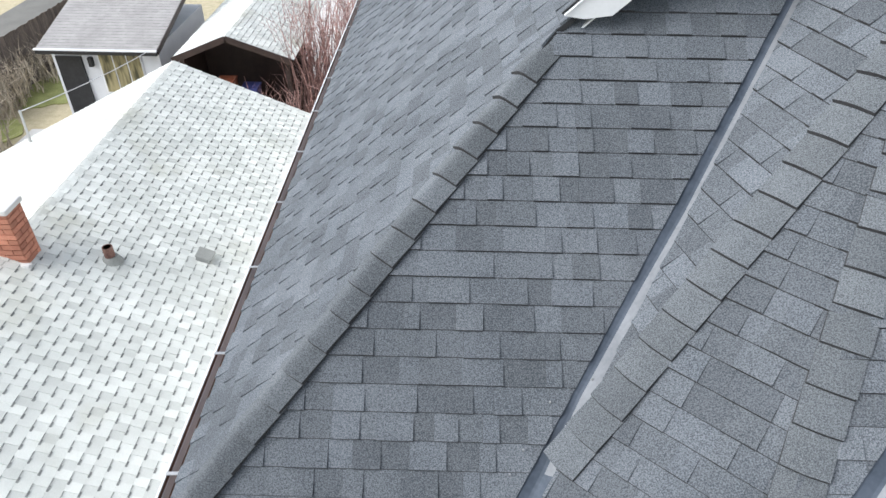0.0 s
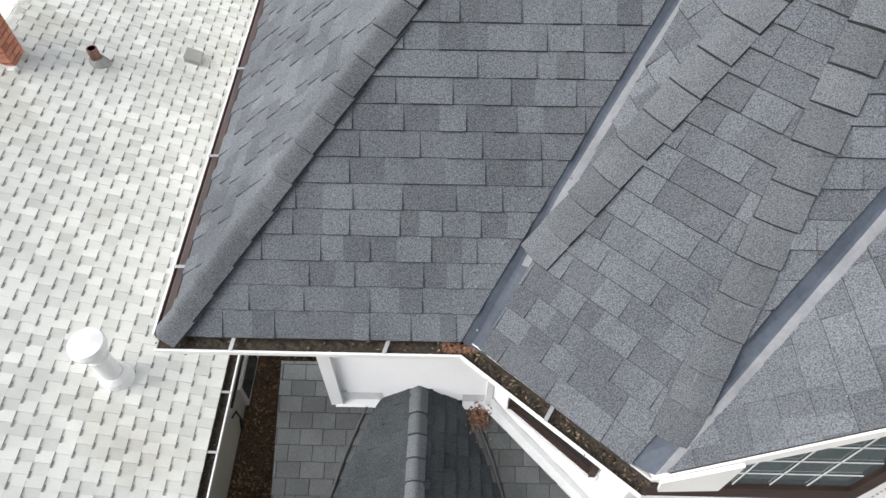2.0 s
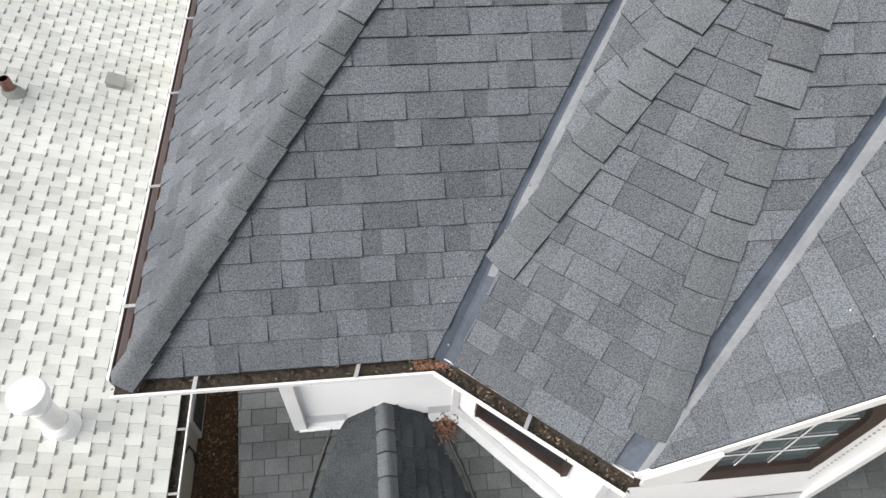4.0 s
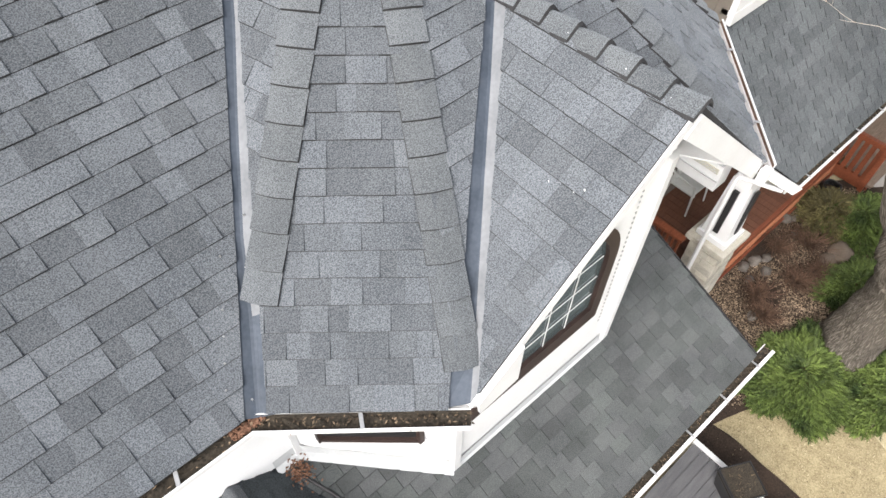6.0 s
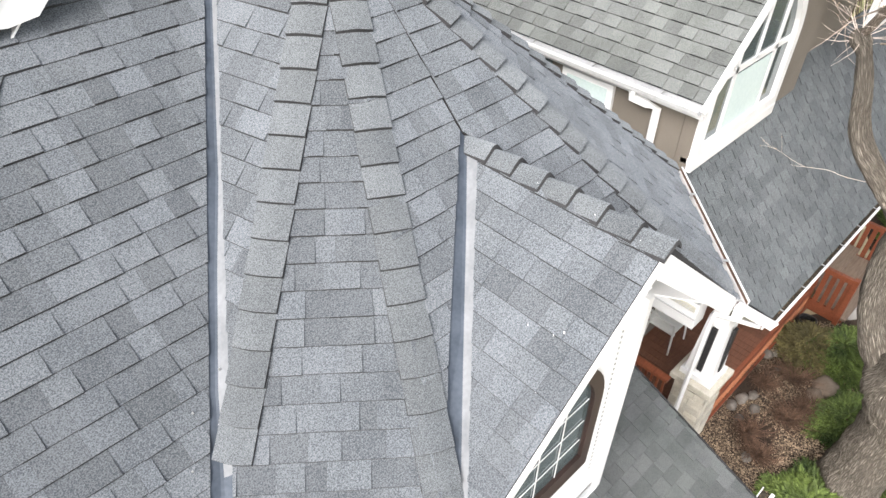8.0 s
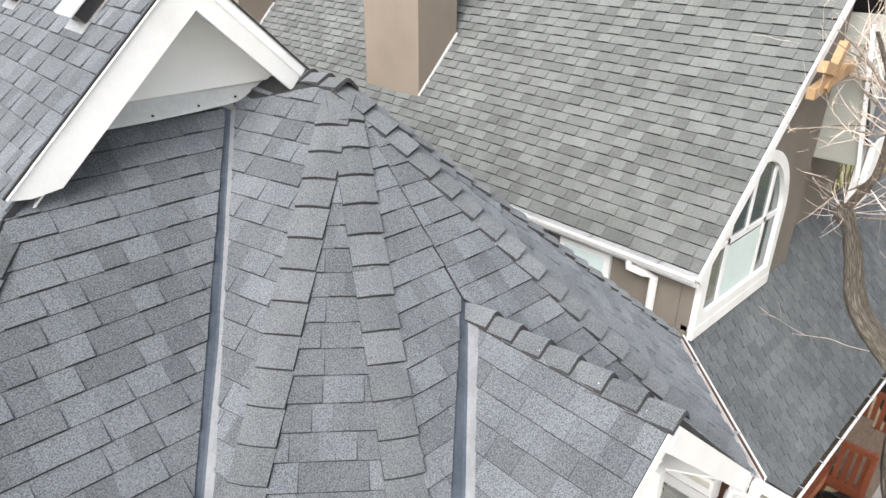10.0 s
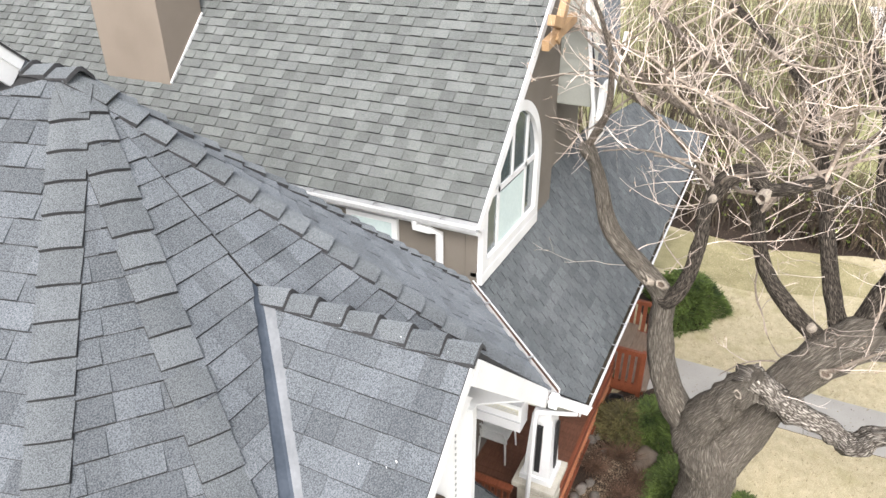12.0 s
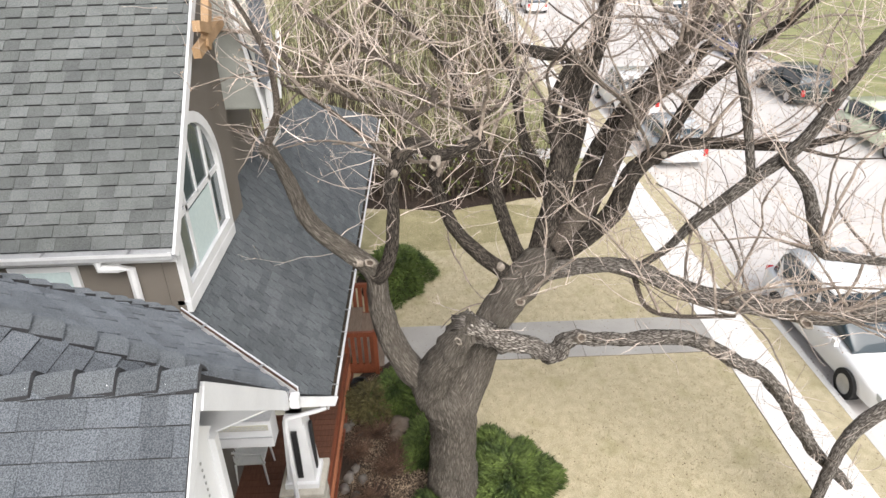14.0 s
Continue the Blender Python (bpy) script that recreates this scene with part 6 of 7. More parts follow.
# buds along the shoots
uv_, uf_ = [], []
for i in range(0, len(tv), 3):
    if trng.random() < 0.14:
        p, k, s_ = Vector(tv[i]), len(uv_), trng.uniform(0.005, 0.010)
        uv_ += [p + Vector(q) * s_ for q in ((1, 0, 0), (-1, 0, 0), (0, 1, 0), (0, -1, 0), (0, 0, 1.6), (0, 0, -1))]
        uf_ += [(k + a, k + b, k + c) for a, b, c in ((0, 2, 4), (2, 1, 4), (1, 3, 4), (3, 0, 4), (2, 0, 5), (1, 2, 5), (3, 1, 5), (0, 3, 5))]
raw("bud_growth", uv_, uf_, M_BUD, tree, "small reddish tan buds", kind="stuff")
for i in range(26):
    d = Vector((trng.uniform(-1, 1), trng.uniform(-1, 1), trng.uniform(-0.6, 0.8))).normalized()
    twig(Vector((7.62, 1.76, 6.58)) + d * 0.06, d, trng.uniform(0.25, 0.6), 0.0042, 0)
raw("twig_growth", tv, tf, M_TWIG, tree, "pale bare twigs with buds", kind="stuff")
# sawn stubs and callus rings
def stub(at, towards, r, label):
    a, d = Vector(at), Vector(towards).normalized()
    side = d.orthogonal().normalized()
    e = d.cross(side)

    def lathe(profile):
        bm = bmesh.new()
        rows = []
        for h, k in profile:
            ring = []
            for q in range(16):
                t = 2 * math.pi * q / 16
                wob = 1 + 0.16 * math.sin(2 * t + a.y * 9) + 0.09 * math.sin(5 * t + a.z * 7)
                ring.append(bm.verts.new(a + d * (h * wob) + (side * math.cos(t) + e * math.sin(t) * 0.8) * max(r * k * wob, 0.002)))
            rows.append(ring)
        for u, v in zip(rows, rows[1:]):
            for q in range(16):
                bm.faces.new((u[q], u[(q + 1) % 16], v[(q + 1) % 16], v[q])).smooth = True
        return bm

    ring = part("callus_ring", lathe(((-0.10, 1.05), (-0.01, 0.95), (0.012, 0.85), (0.016, 0.70), (0.0, 0.58), (-0.035, 0.52))), M_WOUND, tree, label)
    part("hollow", lathe(((-0.02, 0.60), (-0.024, 0.35), (-0.03, 0.0))), M_BARK_TAN, ring, "weathered heartwood")


stub((7.52, -2.25, 3.66), (-0.75, -0.1, 0.6), 0.085, "callus ring round an old cut")
stub((7.50, -0.50, 3.70), (-0.8, 0.2, 0.4), 0.06, "callus ring round an old cut")
stub((8.19, -0.76, 6.36), (-0.85, -0.5, 0.15), 0.105, "pale swollen end of a sawn limb")
stub((7.90, -0.236, 6.20), (-0.85, 0.3, -0.1), 0.085, "callus ring round an old cut")
stub((8.55, -0.27, 5.98), (-0.8, 0.2, 0.45), 0.06, "callus ring round an old cut")
stub((8.03, -1.437, 3.97), (-0.8, -0.1, 0.5), 0.085, "callus ring round an old cut")
stub((7.55, -5.48, 3.73), (-0.85, 0.2, 0.4), 0.10, "callus ring round an old cut")
stub((7.62, 0.66, 4.95), (-0.8, 0.1, 0.5), 0.075, "callus ring round an old cut")
stub((7.66, 0.86, 4.96), (-0.7, 0.6, 0.3), 0.075, "callus ring round an old cut")
# knots along the old limbs
krng = random.Random(77)
for idx in (3, 6, 7, 8, 10, 11, 12, 14, 16, 16, 16, 17):
    pts, rad = BOUGHS[idx]
    j = krng.randint(len(pts) // 5, len(pts) - 8)
    d = (pts[j + 1] - pts[j]).normalized()
    out = Vector((-0.9, krng.uniform(-0.5, 0.5), krng.uniform(-0.1, 0.8)))
    out = (out - d * out.dot(d)).normalized()
    bm = bmesh.new()
    bmesh.ops.create_icosphere(bm, subdivisions=2, radius=rad[j] * krng.uniform(0.45, 0.65))
    for q in bm.verts:
        q.co = q.co * (1 + 0.35 * noise.noise(q.co * 14 + Vector((idx, j, 0)))) + pts[j] + out * rad[j] * 0.75
    for f in bm.faces:
        f.smooth = True
    part("knot", bm, M_WOUND, tree, "pale rough knot")

# bare shrubs beyond the lawn
M_STEM = material("tan_stems", (0.030, 0.022, 0.015), (0.16, 0.12, 0.078), 0.9, 20, 1.5, 0.0, vary="island", spread=0.4)
M_MOSS = material("yellow_green_foliage", (0.07, 0.095, 0.022), (0.20, 0.235, 0.06), 0.85, 12, 1.0, 0.0, vary="island", spread=0.4)
M_DARKTWIG = material("dark_thicket", (0.028, 0.02, 0.015), (0.085, 0.065, 0.045), 0.9, 20, 1.5, 0.0, vary="island", spread=0.4)


def thicket(at, rx, ry, h, count, seed, label, mat, leaf=0, leaf_mat=None):
    rng = random.Random(seed)
    sv, sf, wv, wf = [], [], [], []
    for i in range(count):
        p = Vector((at[0] + rng.uniform(-rx, rx), at[1] + rng.uniform(-ry, ry), 0))
        lean = Vector((rng.uniform(-0.25, 0.25), rng.uniform(-0.25, 0.25), 1)).normalized()
        length, r = h * rng.uniform(0.6, 1.1), rng.uniform(0.012, 0.032)
        side = lean.orthogonal().normalized()
        e = lean.cross(side)
        k, n = len(sv), 5
        for s in range(n + 1):
            q = p + lean * length * s / n + Vector((math.sin(s + i), math.cos(s * 1.3 + i), 0)) * 0.05 * s
            for a in (0, 2.094, 4.189):
                sv.append(q + (side * math.cos(a) + e * math.sin(a)) * r * (1 - 0.8 * s / n))
        for s in range(n):
            for j in range(3):
                a, b = k + s * 3 + j, k + s * 3 + (j + 1) % 3
                sf.append((a, b, b + 3, a + 3))
        for t in range(7):
            f = rng.uniform(0.35, 1)
            q = p + lean * length * f
            d = Vector((rng.uniform(-1, 1), rng.uniform(-1, 1), rng.uniform(0.1, 1.2))).normalized() * rng.uniform(0.3, 0.9)
            o = d.orthogonal().normalized() * 0.006
            k = len(wv)
            wv += [q + o, q - o, q + d]
            wf.append((k, k + 1, k + 2))
    plant = group("bare_shrub", at, label=label, category="shrub")
    raw("stem_growth", sv, sf, mat, plant, kind="stuff")
    raw("shoot_growth", wv, wf, mat, plant, kind="stuff")
    if leaf:
        lv, lf = [], []
        for i in range(leaf):
            p = Vector((at[0] + rng.gauss(0, rx * 0.6), at[1] + rng.gauss(0, ry * 0.6), rng.uniform(0.1, h * 0.75)))
            a = Vector((rng.uniform(-1, 1), rng.uniform(-1, 1), rng.uniform(-1, 1))).normalized() * 0.09
            b = a.orthogonal().normalized() * 0.05
            k = len(lv)
            lv += [p - a, p + b, p + a, p - b]
            lf.append((k, k + 1, k + 2, k + 3))
        raw("foliage", lv, lf, leaf_mat, plant, kind="stuff")


thicket((22.0, 1.6, 0), 1.1, 1.3, 2.9, 110, 1, "dense thicket of bare tan stems", M_STEM, 160, M_MOSS)
thicket((21.8, -1.0, 0), 1.0, 1.2, 2.7, 120, 2, "thicket of bare stems with yellow-green growth", M_STEM, 420, M_MOSS)
thicket((21.6, -3.2, 0), 1.0, 1.0, 2.4, 150, 3, "thicket of bare tan stems", M_STEM, 200, M_MOSS)
thicket((20.9, 0.8, 0), 0.5, 2.6, 1.6, 90, 4, "low dark bare hedge", M_DARKTWIG)
thicket((20.7, -2.4, 0), 0.45, 1.4, 1.6, 60, 5, "low dark bare hedge", M_DARKTWIG)
thicket((24.2, 1.2, 0), 0.9, 4.2, 2.8, 110, 6, "dense dark bare hedge", M_DARKTWIG)
for i, (x, y, h) in enumerate(((28, 3, 6), (31, -1.5, 6.5), (27, 8, 7), (36, 5, 8), (38, -3, 7), (46, 2, 9), (33, 12, 9))):
    thicket((x, y, 0), 2.2, 2.2, h, 160, 20 + i, "tall bare brown shrubs along a garden", M_STEM if i % 2 else M_DARKTWIG, 150 if i % 2 else 0, M_MOSS)

# ---------------------------------------------------------------- parked cars
M_TYRE = material("tyre_rubber", (0.012, 0.012, 0.012), (0.03, 0.03, 0.03), 0.85, 60, 8, 0.2)
M_CAR_GLASS = bpy.data.materials.new("car_glass")
M_CAR_GLASS.use_nodes = True
cg = M_CAR_GLASS.node_tree.nodes["Principled BSDF"]
cg.inputs["Base Color"].default_value = (0.03, 0.045, 0.055, 1)
cg.inputs["Roughness"].default_value = 0.05


def paint(name, colour):
    m = bpy.data.materials.new(name)
    m.use_nodes = True
    p = m.node_tree.nodes["Principled BSDF"]
    p.inputs["Base Color"].default_value = (*colour, 1)
    p.inputs["Roughness"].default_value = 0.25
    p.inputs["Coat Weight"].default_value = 0.6
    return m


M_CAR_WHITE, M_CAR_GREEN, M_CAR_BLUE, M_CAR_SILVER = paint("white_car_paint", (0.78, 0.78, 0.78)), paint("dark_green_car_paint", (0.012, 0.026, 0.022)), paint("blue_car_paint", (0.03, 0.06, 0.22)), paint("silver_car_paint", (0.5, 0.52, 0.53))
M_LIME = paint("lime_car_paint", (0.66, 0.70, 0.50))
M_RED_LIGHT = paint("red_lamp_glass", (0.5, 0.02, 0.02))
M_CLEAR_LIGHT = paint("clear_lamp_glass", (0.6, 0.62, 0.62))


def car(at, heading, mat, label, length=4.7, wide=1.85, tall=1.7, tail=0.88, hood=0.26):
    """A car with a lofted body: at is the middle of its footprint, heading in degrees from +x."""
    thing = group("car", at, label=label, category="car", group="parked cars")
    m = Matrix.Translation(at) @ Matrix.Rotation(radians(heading), 4, "Z")
    L, W = length, wide
    belt = tall * 0.56

    def loft(sections, mat_, name, seg=10, parent=thing):
        bm = bmesh.new()
        rings = []
        for x, w, z0, z1 in sections:
            ring = []
            for k in range(seg * 4):
                a = 2 * math.pi * k / (seg * 4)
                c, s = math.cos(a), math.sin(a)
                e = 0.32
                ring.append(bm.verts.new(m @ Vector((x, w / 2 * math.copysign(abs(c) ** e, c), (z0 + z1) / 2 + (z1 - z0) / 2 * math.copysign(abs(s) ** e, s)))))
            rings.append(ring)
        for u, v in zip(rings, rings[1:]):
            for k in range(len(u)):
                bm.faces.new((u[k], u[(k + 1) % len(u)], v[(k + 1) % len(u)], v[k])).smooth = True
        bm.faces.new(rings[0])
        bm.faces.new(rings[-1][::-1])
        return part(name, bm, mat_, parent)

    body = loft([(-L / 2, W * 0.86, 0.34, belt * 0.88), (-L / 2 + 0.12, W * 0.96, 0.26, belt * 0.98), (-L * 0.25, W, 0.22, belt), (L * 0.15, W, 0.22, belt),
                 (L * 0.28, W * 0.98, 0.22, belt * 0.96), (L / 2 - 0.25, W * 0.93, 0.24, belt * 0.82), (L / 2, W * 0.78, 0.32, belt * 0.66)], mat, "body")
    loft([(-L * tail / 2, W * 0.84, belt - 0.05, belt + 0.06), (-L * tail / 2 + 0.22, W * 0.82, belt - 0.05, tall - 0.08), (-L * 0.2, W * 0.80, belt - 0.05, tall - 0.01),
          (L * 0.04, W * 0.80, belt - 0.05, tall - 0.03), (L * hood, W * 0.84, belt - 0.05, belt + 0.03)], M_CAR_GLASS, "window_band")
    loft([(-L * tail / 2 + 0.26, W * 0.74, tall - 0.12, tall - 0.03), (-L * 0.2, W * 0.76, tall - 0.09, tall + 0.01), (L * 0.03, W * 0.74, tall - 0.11, tall - 0.01)], mat, "roof", 6)
    for s in (-1, 1):
        for x in (-L * tail / 2 + 0.32, -L * 0.04):
            bm = beam(bmesh.new(), m @ Vector((x, s * W * 0.425, belt)), m @ Vector((x - 0.05, s * W * 0.375, tall - 0.06)), 0.09, 0.04)
            part("pillar", bm, mat, thing)
        part("door_mirror", box(bmesh.new(), (L * 0.2 - 0.06, s * W * 0.5 - 0.03, belt), (L * 0.2 + 0.06, s * W * 0.5 + 0.12 * s + 0.03, belt + 0.14), m, 0.02), mat, thing)
        part("headlight", box(bmesh.new(), (L / 2 - 0.2, s * W * 0.35 - 0.16, belt * 0.6), (L / 2 - 0.02, s * W * 0.35 + 0.12, belt * 0.76), m, 0.03), M_CLEAR_LIGHT, thing)
        part("tail_light", box(bmesh.new(), (-L / 2 - 0.01, s * W * 0.39 - 0.1, belt * 0.62), (-L / 2 + 0.1, s * W * 0.39 + 0.08, belt * 0.95), m, 0.03), M_RED_LIGHT, thing)
        for x in (-L * 0.3, L * 0.31):
            bm = bmesh.new()
            c = Vector((x, s * (W / 2 - 0.08), 0.33))
            tube(bm, [m @ (c - Vector((0, 0.11, 0))), m @ (c + Vector((0, 0.11, 0)))], 0.33, 24)
            wheel = part("wheel", bm, M_TYRE, thing)
            bm = bmesh.new()
            tube(bm, [m @ (c + Vector((0, s * 0.10, 0))), m @ (c + Vector((0, s * 0.118, 0)))], 0.21, 20)
            part("rim", bm, M_STEEL, wheel)
    return thing


ROAD_Z = -0.12
car((11.77, -9.45, ROAD_Z), 180, M_CAR_WHITE, "white minivan parked along the kerb", 4.85, 1.86, 1.66)
car((25.0, -9.7, ROAD_Z), 0, M_CAR_SILVER, "silver car parked along the kerb", 4.6, 1.8, 1.5)
car((31.0, -9.7, ROAD_Z), 0, M_CAR_WHITE, "white van parked along the kerb", 5.0, 1.9, 1.9)
car((32.1, -18.35, ROAD_Z), 0, M_CAR_GREEN, "dark green estate car parked across the street", 4.8, 1.85, 1.6)
car((24.6, -18.5, ROAD_Z), 180, M_LIME, "pale lime green car parked across the street", 4.8, 1.85, 1.5)
car((42.0, -19.5, ROAD_Z), 180, M_CAR_BLUE, "blue car parked far along the street", 4.6, 1.8, 1.5)
car((51.0, -19.5, ROAD_Z), 180, M_CAR_WHITE, "white car parked far along the street", 4.6, 1.8, 1.6)
car((60.0, -9.8, ROAD_Z), 0, M_CAR_WHITE, "white car parked far along the street", 4.6, 1.8, 1.6)


# ---------------------------------------------------------------- porch under the main roof
DZ = 0.6
deck = boxed("porch_frame", (6.6, 1.75, 0.1), (11.6, 3.2, DZ - 0.035), M_RED_WOOD, house)
for i in range(15):
    x0 = 6.62 + i * 0.14
    boxed("deck_board", (x0, 1.72, DZ - 0.03), (x0 + 0.132, 3.2, DZ), M_DECK_BOARD, deck)
for i in range(20):
    boxed("deck_board", (8.724 + i * 0.14, 1.72, DZ - 0.03), (8.856 + i * 0.14, 3.2, DZ), M_DECK_BOARD, deck)
boxed("rim_board", (7.5, 1.66, 0.44), (11.6, 1.72, 0.62), M_RED_WOOD, house, "red-stained rim board of the porch")
boxed("skirt_board", (7.5, 1.62, 0.0), (11.6, 1.66, 0.09), M_RED_WOOD, house, "red-stained skirt board of the porch")
lattice = boxed("lattice_frame", (7.5, 1.69, 0.06), (11.6, 1.70, 0.46), M_BROWN, house, "orange-red diagonal lattice under the porch")
for i in range(54):
    x = 7.5 + i * 0.075
    for lean, y in ((0.2, 1.672), (-0.2, 1.682)):
        part("lattice_slat", beam(bmesh.new(), (x - lean + 0.05, y, 0.09), (x + lean + 0.05, y, 0.44), 0.008, 0.022, up=(1, 0, 0)), M_LATTICE, lattice)
rail = boxed("porch_railing", (6.72, 2.16, 1.38), (6.84, 3.2, 1.43), M_RED_WOOD, house, "red-stained wooden porch railing")
boxed("bottom_rail", (6.76, 2.16, 0.70), (6.80, 3.2, 0.76), M_RED_WOOD, rail)
for i in range(9):
    y = 2.2 + i * 0.1
    boxed("baluster", (6.765, y, 0.76), (6.80, y + 0.035, 1.38), M_RED_WOOD, rail)
# stone pedestal with a white tapered post
ped = boxed("pedestal", (6.92, 1.62, 0.0), (7.48, 2.12, 1.42), M_MORTAR, house, "pale ledge-stone pedestal")
prng = random.Random(8)
z = 0.02
while z < 1.4:
    h = prng.choice((0.10, 0.13, 0.16))
    h = min(h, 1.42 - z)
    x = 6.92
    while x < 7.46:
        w = min(prng.uniform(0.14, 0.28), 7.48 - x)
        d = prng.uniform(0.012, 0.03)
        boxed("stone", (x + 0.004, 1.62 - d, z + 0.004), (x + w - 0.004, 1.64, z + h - 0.004), M_STONE, ped)
        x += w
    y = 1.62
    while y < 2.10:
        w = min(prng.uniform(0.14, 0.26), 2.12 - y)
        d = prng.uniform(0.012, 0.03)
        boxed("stone", (6.92 - d, y + 0.004, z + 0.004), (6.94, y + w - 0.004, z + h - 0.004), M_STONE, ped)
        y += w
    z += h
boxed("cap_stone", (6.84, 1.54, 1.42), (7.56, 2.2, 1.52), M_STONE, ped, bevel=0.012)
bm = bmesh.new()
bmesh.ops.create_cube(bm, size=1.0)
for v in bm.verts:
    k = 0.21 if v.co.z < 0 else 0.15
    v.co = Vector((7.2 + math.copysign(k, v.co.x), 1.87 + math.copysign(k, v.co.y), 1.52 if v.co.z < 0 else 2.75))
post = part("porch_post", bm, M_WHITE, house, "white tapered porch post with black strips for its dark slits")
boxed("post_base", (6.95, 1.62, 1.52), (7.45, 2.12, 1.62), M_WHITE, post, bevel=0.008)
# black strips on the faces stand in for the dark inside the slits
boxed("recess", (7.16, 1.648, 1.72), (7.24, 1.69, 2.6), M_BLACK, post)
boxed("recess", (6.978, 1.83, 1.72), (7.02, 1.91, 2.6), M_BLACK, post)
# beam from the turret to the post, with a panelled white side
boxed("porch_beam", (6.72, 2.08, 2.62), (7.02, 3.45, 3.10), M_WHITE, house, "white boxed porch beam", bevel=0.006)
boxed("beam_flashing", (6.70, 2.08, 3.10), (7.02, 3.45, 3.118), M_ZINC, house, "grey metal cap on the porch beam")
strip = boxed("soffit_vent", (6.708, 2.12, 2.93), (6.719, 3.4, 3.02), M_CREAM, house, "perforated soffit vent strip")
for i in range(24):
    for j in range(2):
        y = 2.15 + i * 0.052 + 0.026 * j
        boxed("vent_slot", (6.702, y, 2.945 + 0.034 * j), (6.708, y + 0.026, 2.959 + 0.034 * j), M_ZINC, strip)
boxed("porch_beam", (6.95, 1.72, 2.72), (20.2, 1.95, 2.95), M_WHITE, house, bevel=0.006)
boxed("beam_moulding", (6.705, 2.08, 2.80), (6.72, 3.4, 2.815), M_ZINC, house)
part("porch_ceiling", slab(bmesh.new(), [(7.0, 1.5, 2.93), (7.0, 3.2, 2.93), (15.6, 3.2, 2.93), (20.0, 1.5, 2.93)], 0.02), M_CREAM, house)
# downspout from the turret gutter to the ground
boxed("outlet_box", (3.80, 0.88, 5.86), (3.875, 0.95, 5.965), M_WHITE, house, "white gutter outlet box", bevel=0.008)
bm = tube(bmesh.new(), [(6.72, 1.86, 3.14), (6.70, 1.88, 2.95), (6.72, 1.90, 1.5), (6.72, 1.90, 0.2)], 0.036, 8)
part("downspout", bm, M_WHITE, house, "white downspout in front of the porch post")
part("downspout_elbow", tube(bmesh.new(), [(7.14, PY + 0.05, PE - 0.10), (7.05, PY + 0.14, PE - 0.06), (6.72, 1.86, 3.10)], 0.034, 8), M_WHITE, house)
# white plastic chair
chair = group("chair", (8.2, 2.95, DZ), label="white moulded plastic chair on the red porch deck", category="chair")
M_PLASTIC = material("white_plastic", (0.66, 0.68, 0.66), (0.78, 0.79, 0.77), 0.4, 30, 3, 0.0)
part("seat", box(bmesh.new(), (7.95, 2.72, DZ + 0.42), (8.42, 3.18, DZ + 0.45), bevel=0.012), M_PLASTIC, chair)
for i in range(7):
    t = i / 6
    x = 7.97 + 0.43 * t
    part("back_slat", beam(bmesh.new(), (x, 3.16, DZ + 0.45), (x, 3.30 - 0.05 * math.sin(math.pi * t), DZ + 0.84), 0.045, 0.012, up=(1, 0, 0)), M_PLASTIC, chair)
bm = bmesh.new()
tube(bm, [(7.95, 3.28, DZ + 0.80), (8.05, 3.31, DZ + 0.87), (8.32, 3.31, DZ + 0.87), (8.42, 3.28, DZ + 0.80)], 0.018, 6)
part("back_rail", bm, M_PLASTIC, chair)
for x in (7.95, 8.42):
    part("armrest", tube(bmesh.new(), [(x, 3.28, DZ + 0.72), (x, 2.98, DZ + 0.67), (x, 2.74, DZ + 0.65), (x, 2.70, DZ + 0.45)], 0.02, 6), M_PLASTIC, chair)
    for y in (2.72, 3.18):
        part("leg", tube(bmesh.new(), [(x, y, DZ + 0.43), (x + (0.03 if x > 8.2 else -0.03), y + (0.03 if y > 3 else -0.03), DZ)], [0.022, 0.016], 6), M_PLASTIC, chair)
# steps with slotted red side panels
steps = group("porch_steps", (12.4, 1.5, 0), label="weathered porch steps between slotted red panels", category="steps")
for i in range(3):
    boxed("tread", (11.5, 0.95 + i * 0.28, 0.17 * i + 0.12), (13.35, 1.3 + i * 0.28, 0.17 * i + 0.17), M_TREAD, steps)
    boxed("riser", (11.5, 1.0 + i * 0.28, 0.17 * i), (13.35, 1.03 + i * 0.28, 0.17 * i + 0.12), M_RED_WOOD, steps)
for x in (11.42, 13.40):
    p = boxed("side_panel", (x, 1.12, 0.06), (x + 0.05, 1.90, 0.30), M_RED_WOOD, steps, "slotted red-stained side panel")
    boxed("panel_rail", (x - 0.01, 1.08, 1.02), (x + 0.07, 1.94, 1.12), M_RED_WOOD, p)
    for i in range(6):
        boxed("panel_slat", (x, 1.12 + i * 0.135, 0.30), (x + 0.045, 1.205 + i * 0.135, 1.02), M_RED_WOOD, p)
    boxed("panel_post", (x - 0.03, 1.04, 0.0), (x + 0.08, 1.13, 1.15), M_RED_WOOD, p)
reel = group("hose_reel", (10.95, 1.45, 0.03), label="dark coiled garden hose on the ground", category="hose")
bm = bmesh.new()
coil = [(10.95 + (0.2 - 0.012 * (k // 12)) * math.cos(k * 0.52), 1.45 + (0.2 - 0.012 * (k // 12)) * math.sin(k * 0.52), 0.06 + 0.003 * k) for k in range(60)]
tube(bm, coil, 0.018, 6)
part("hose", bm, M_BLACK, reel)
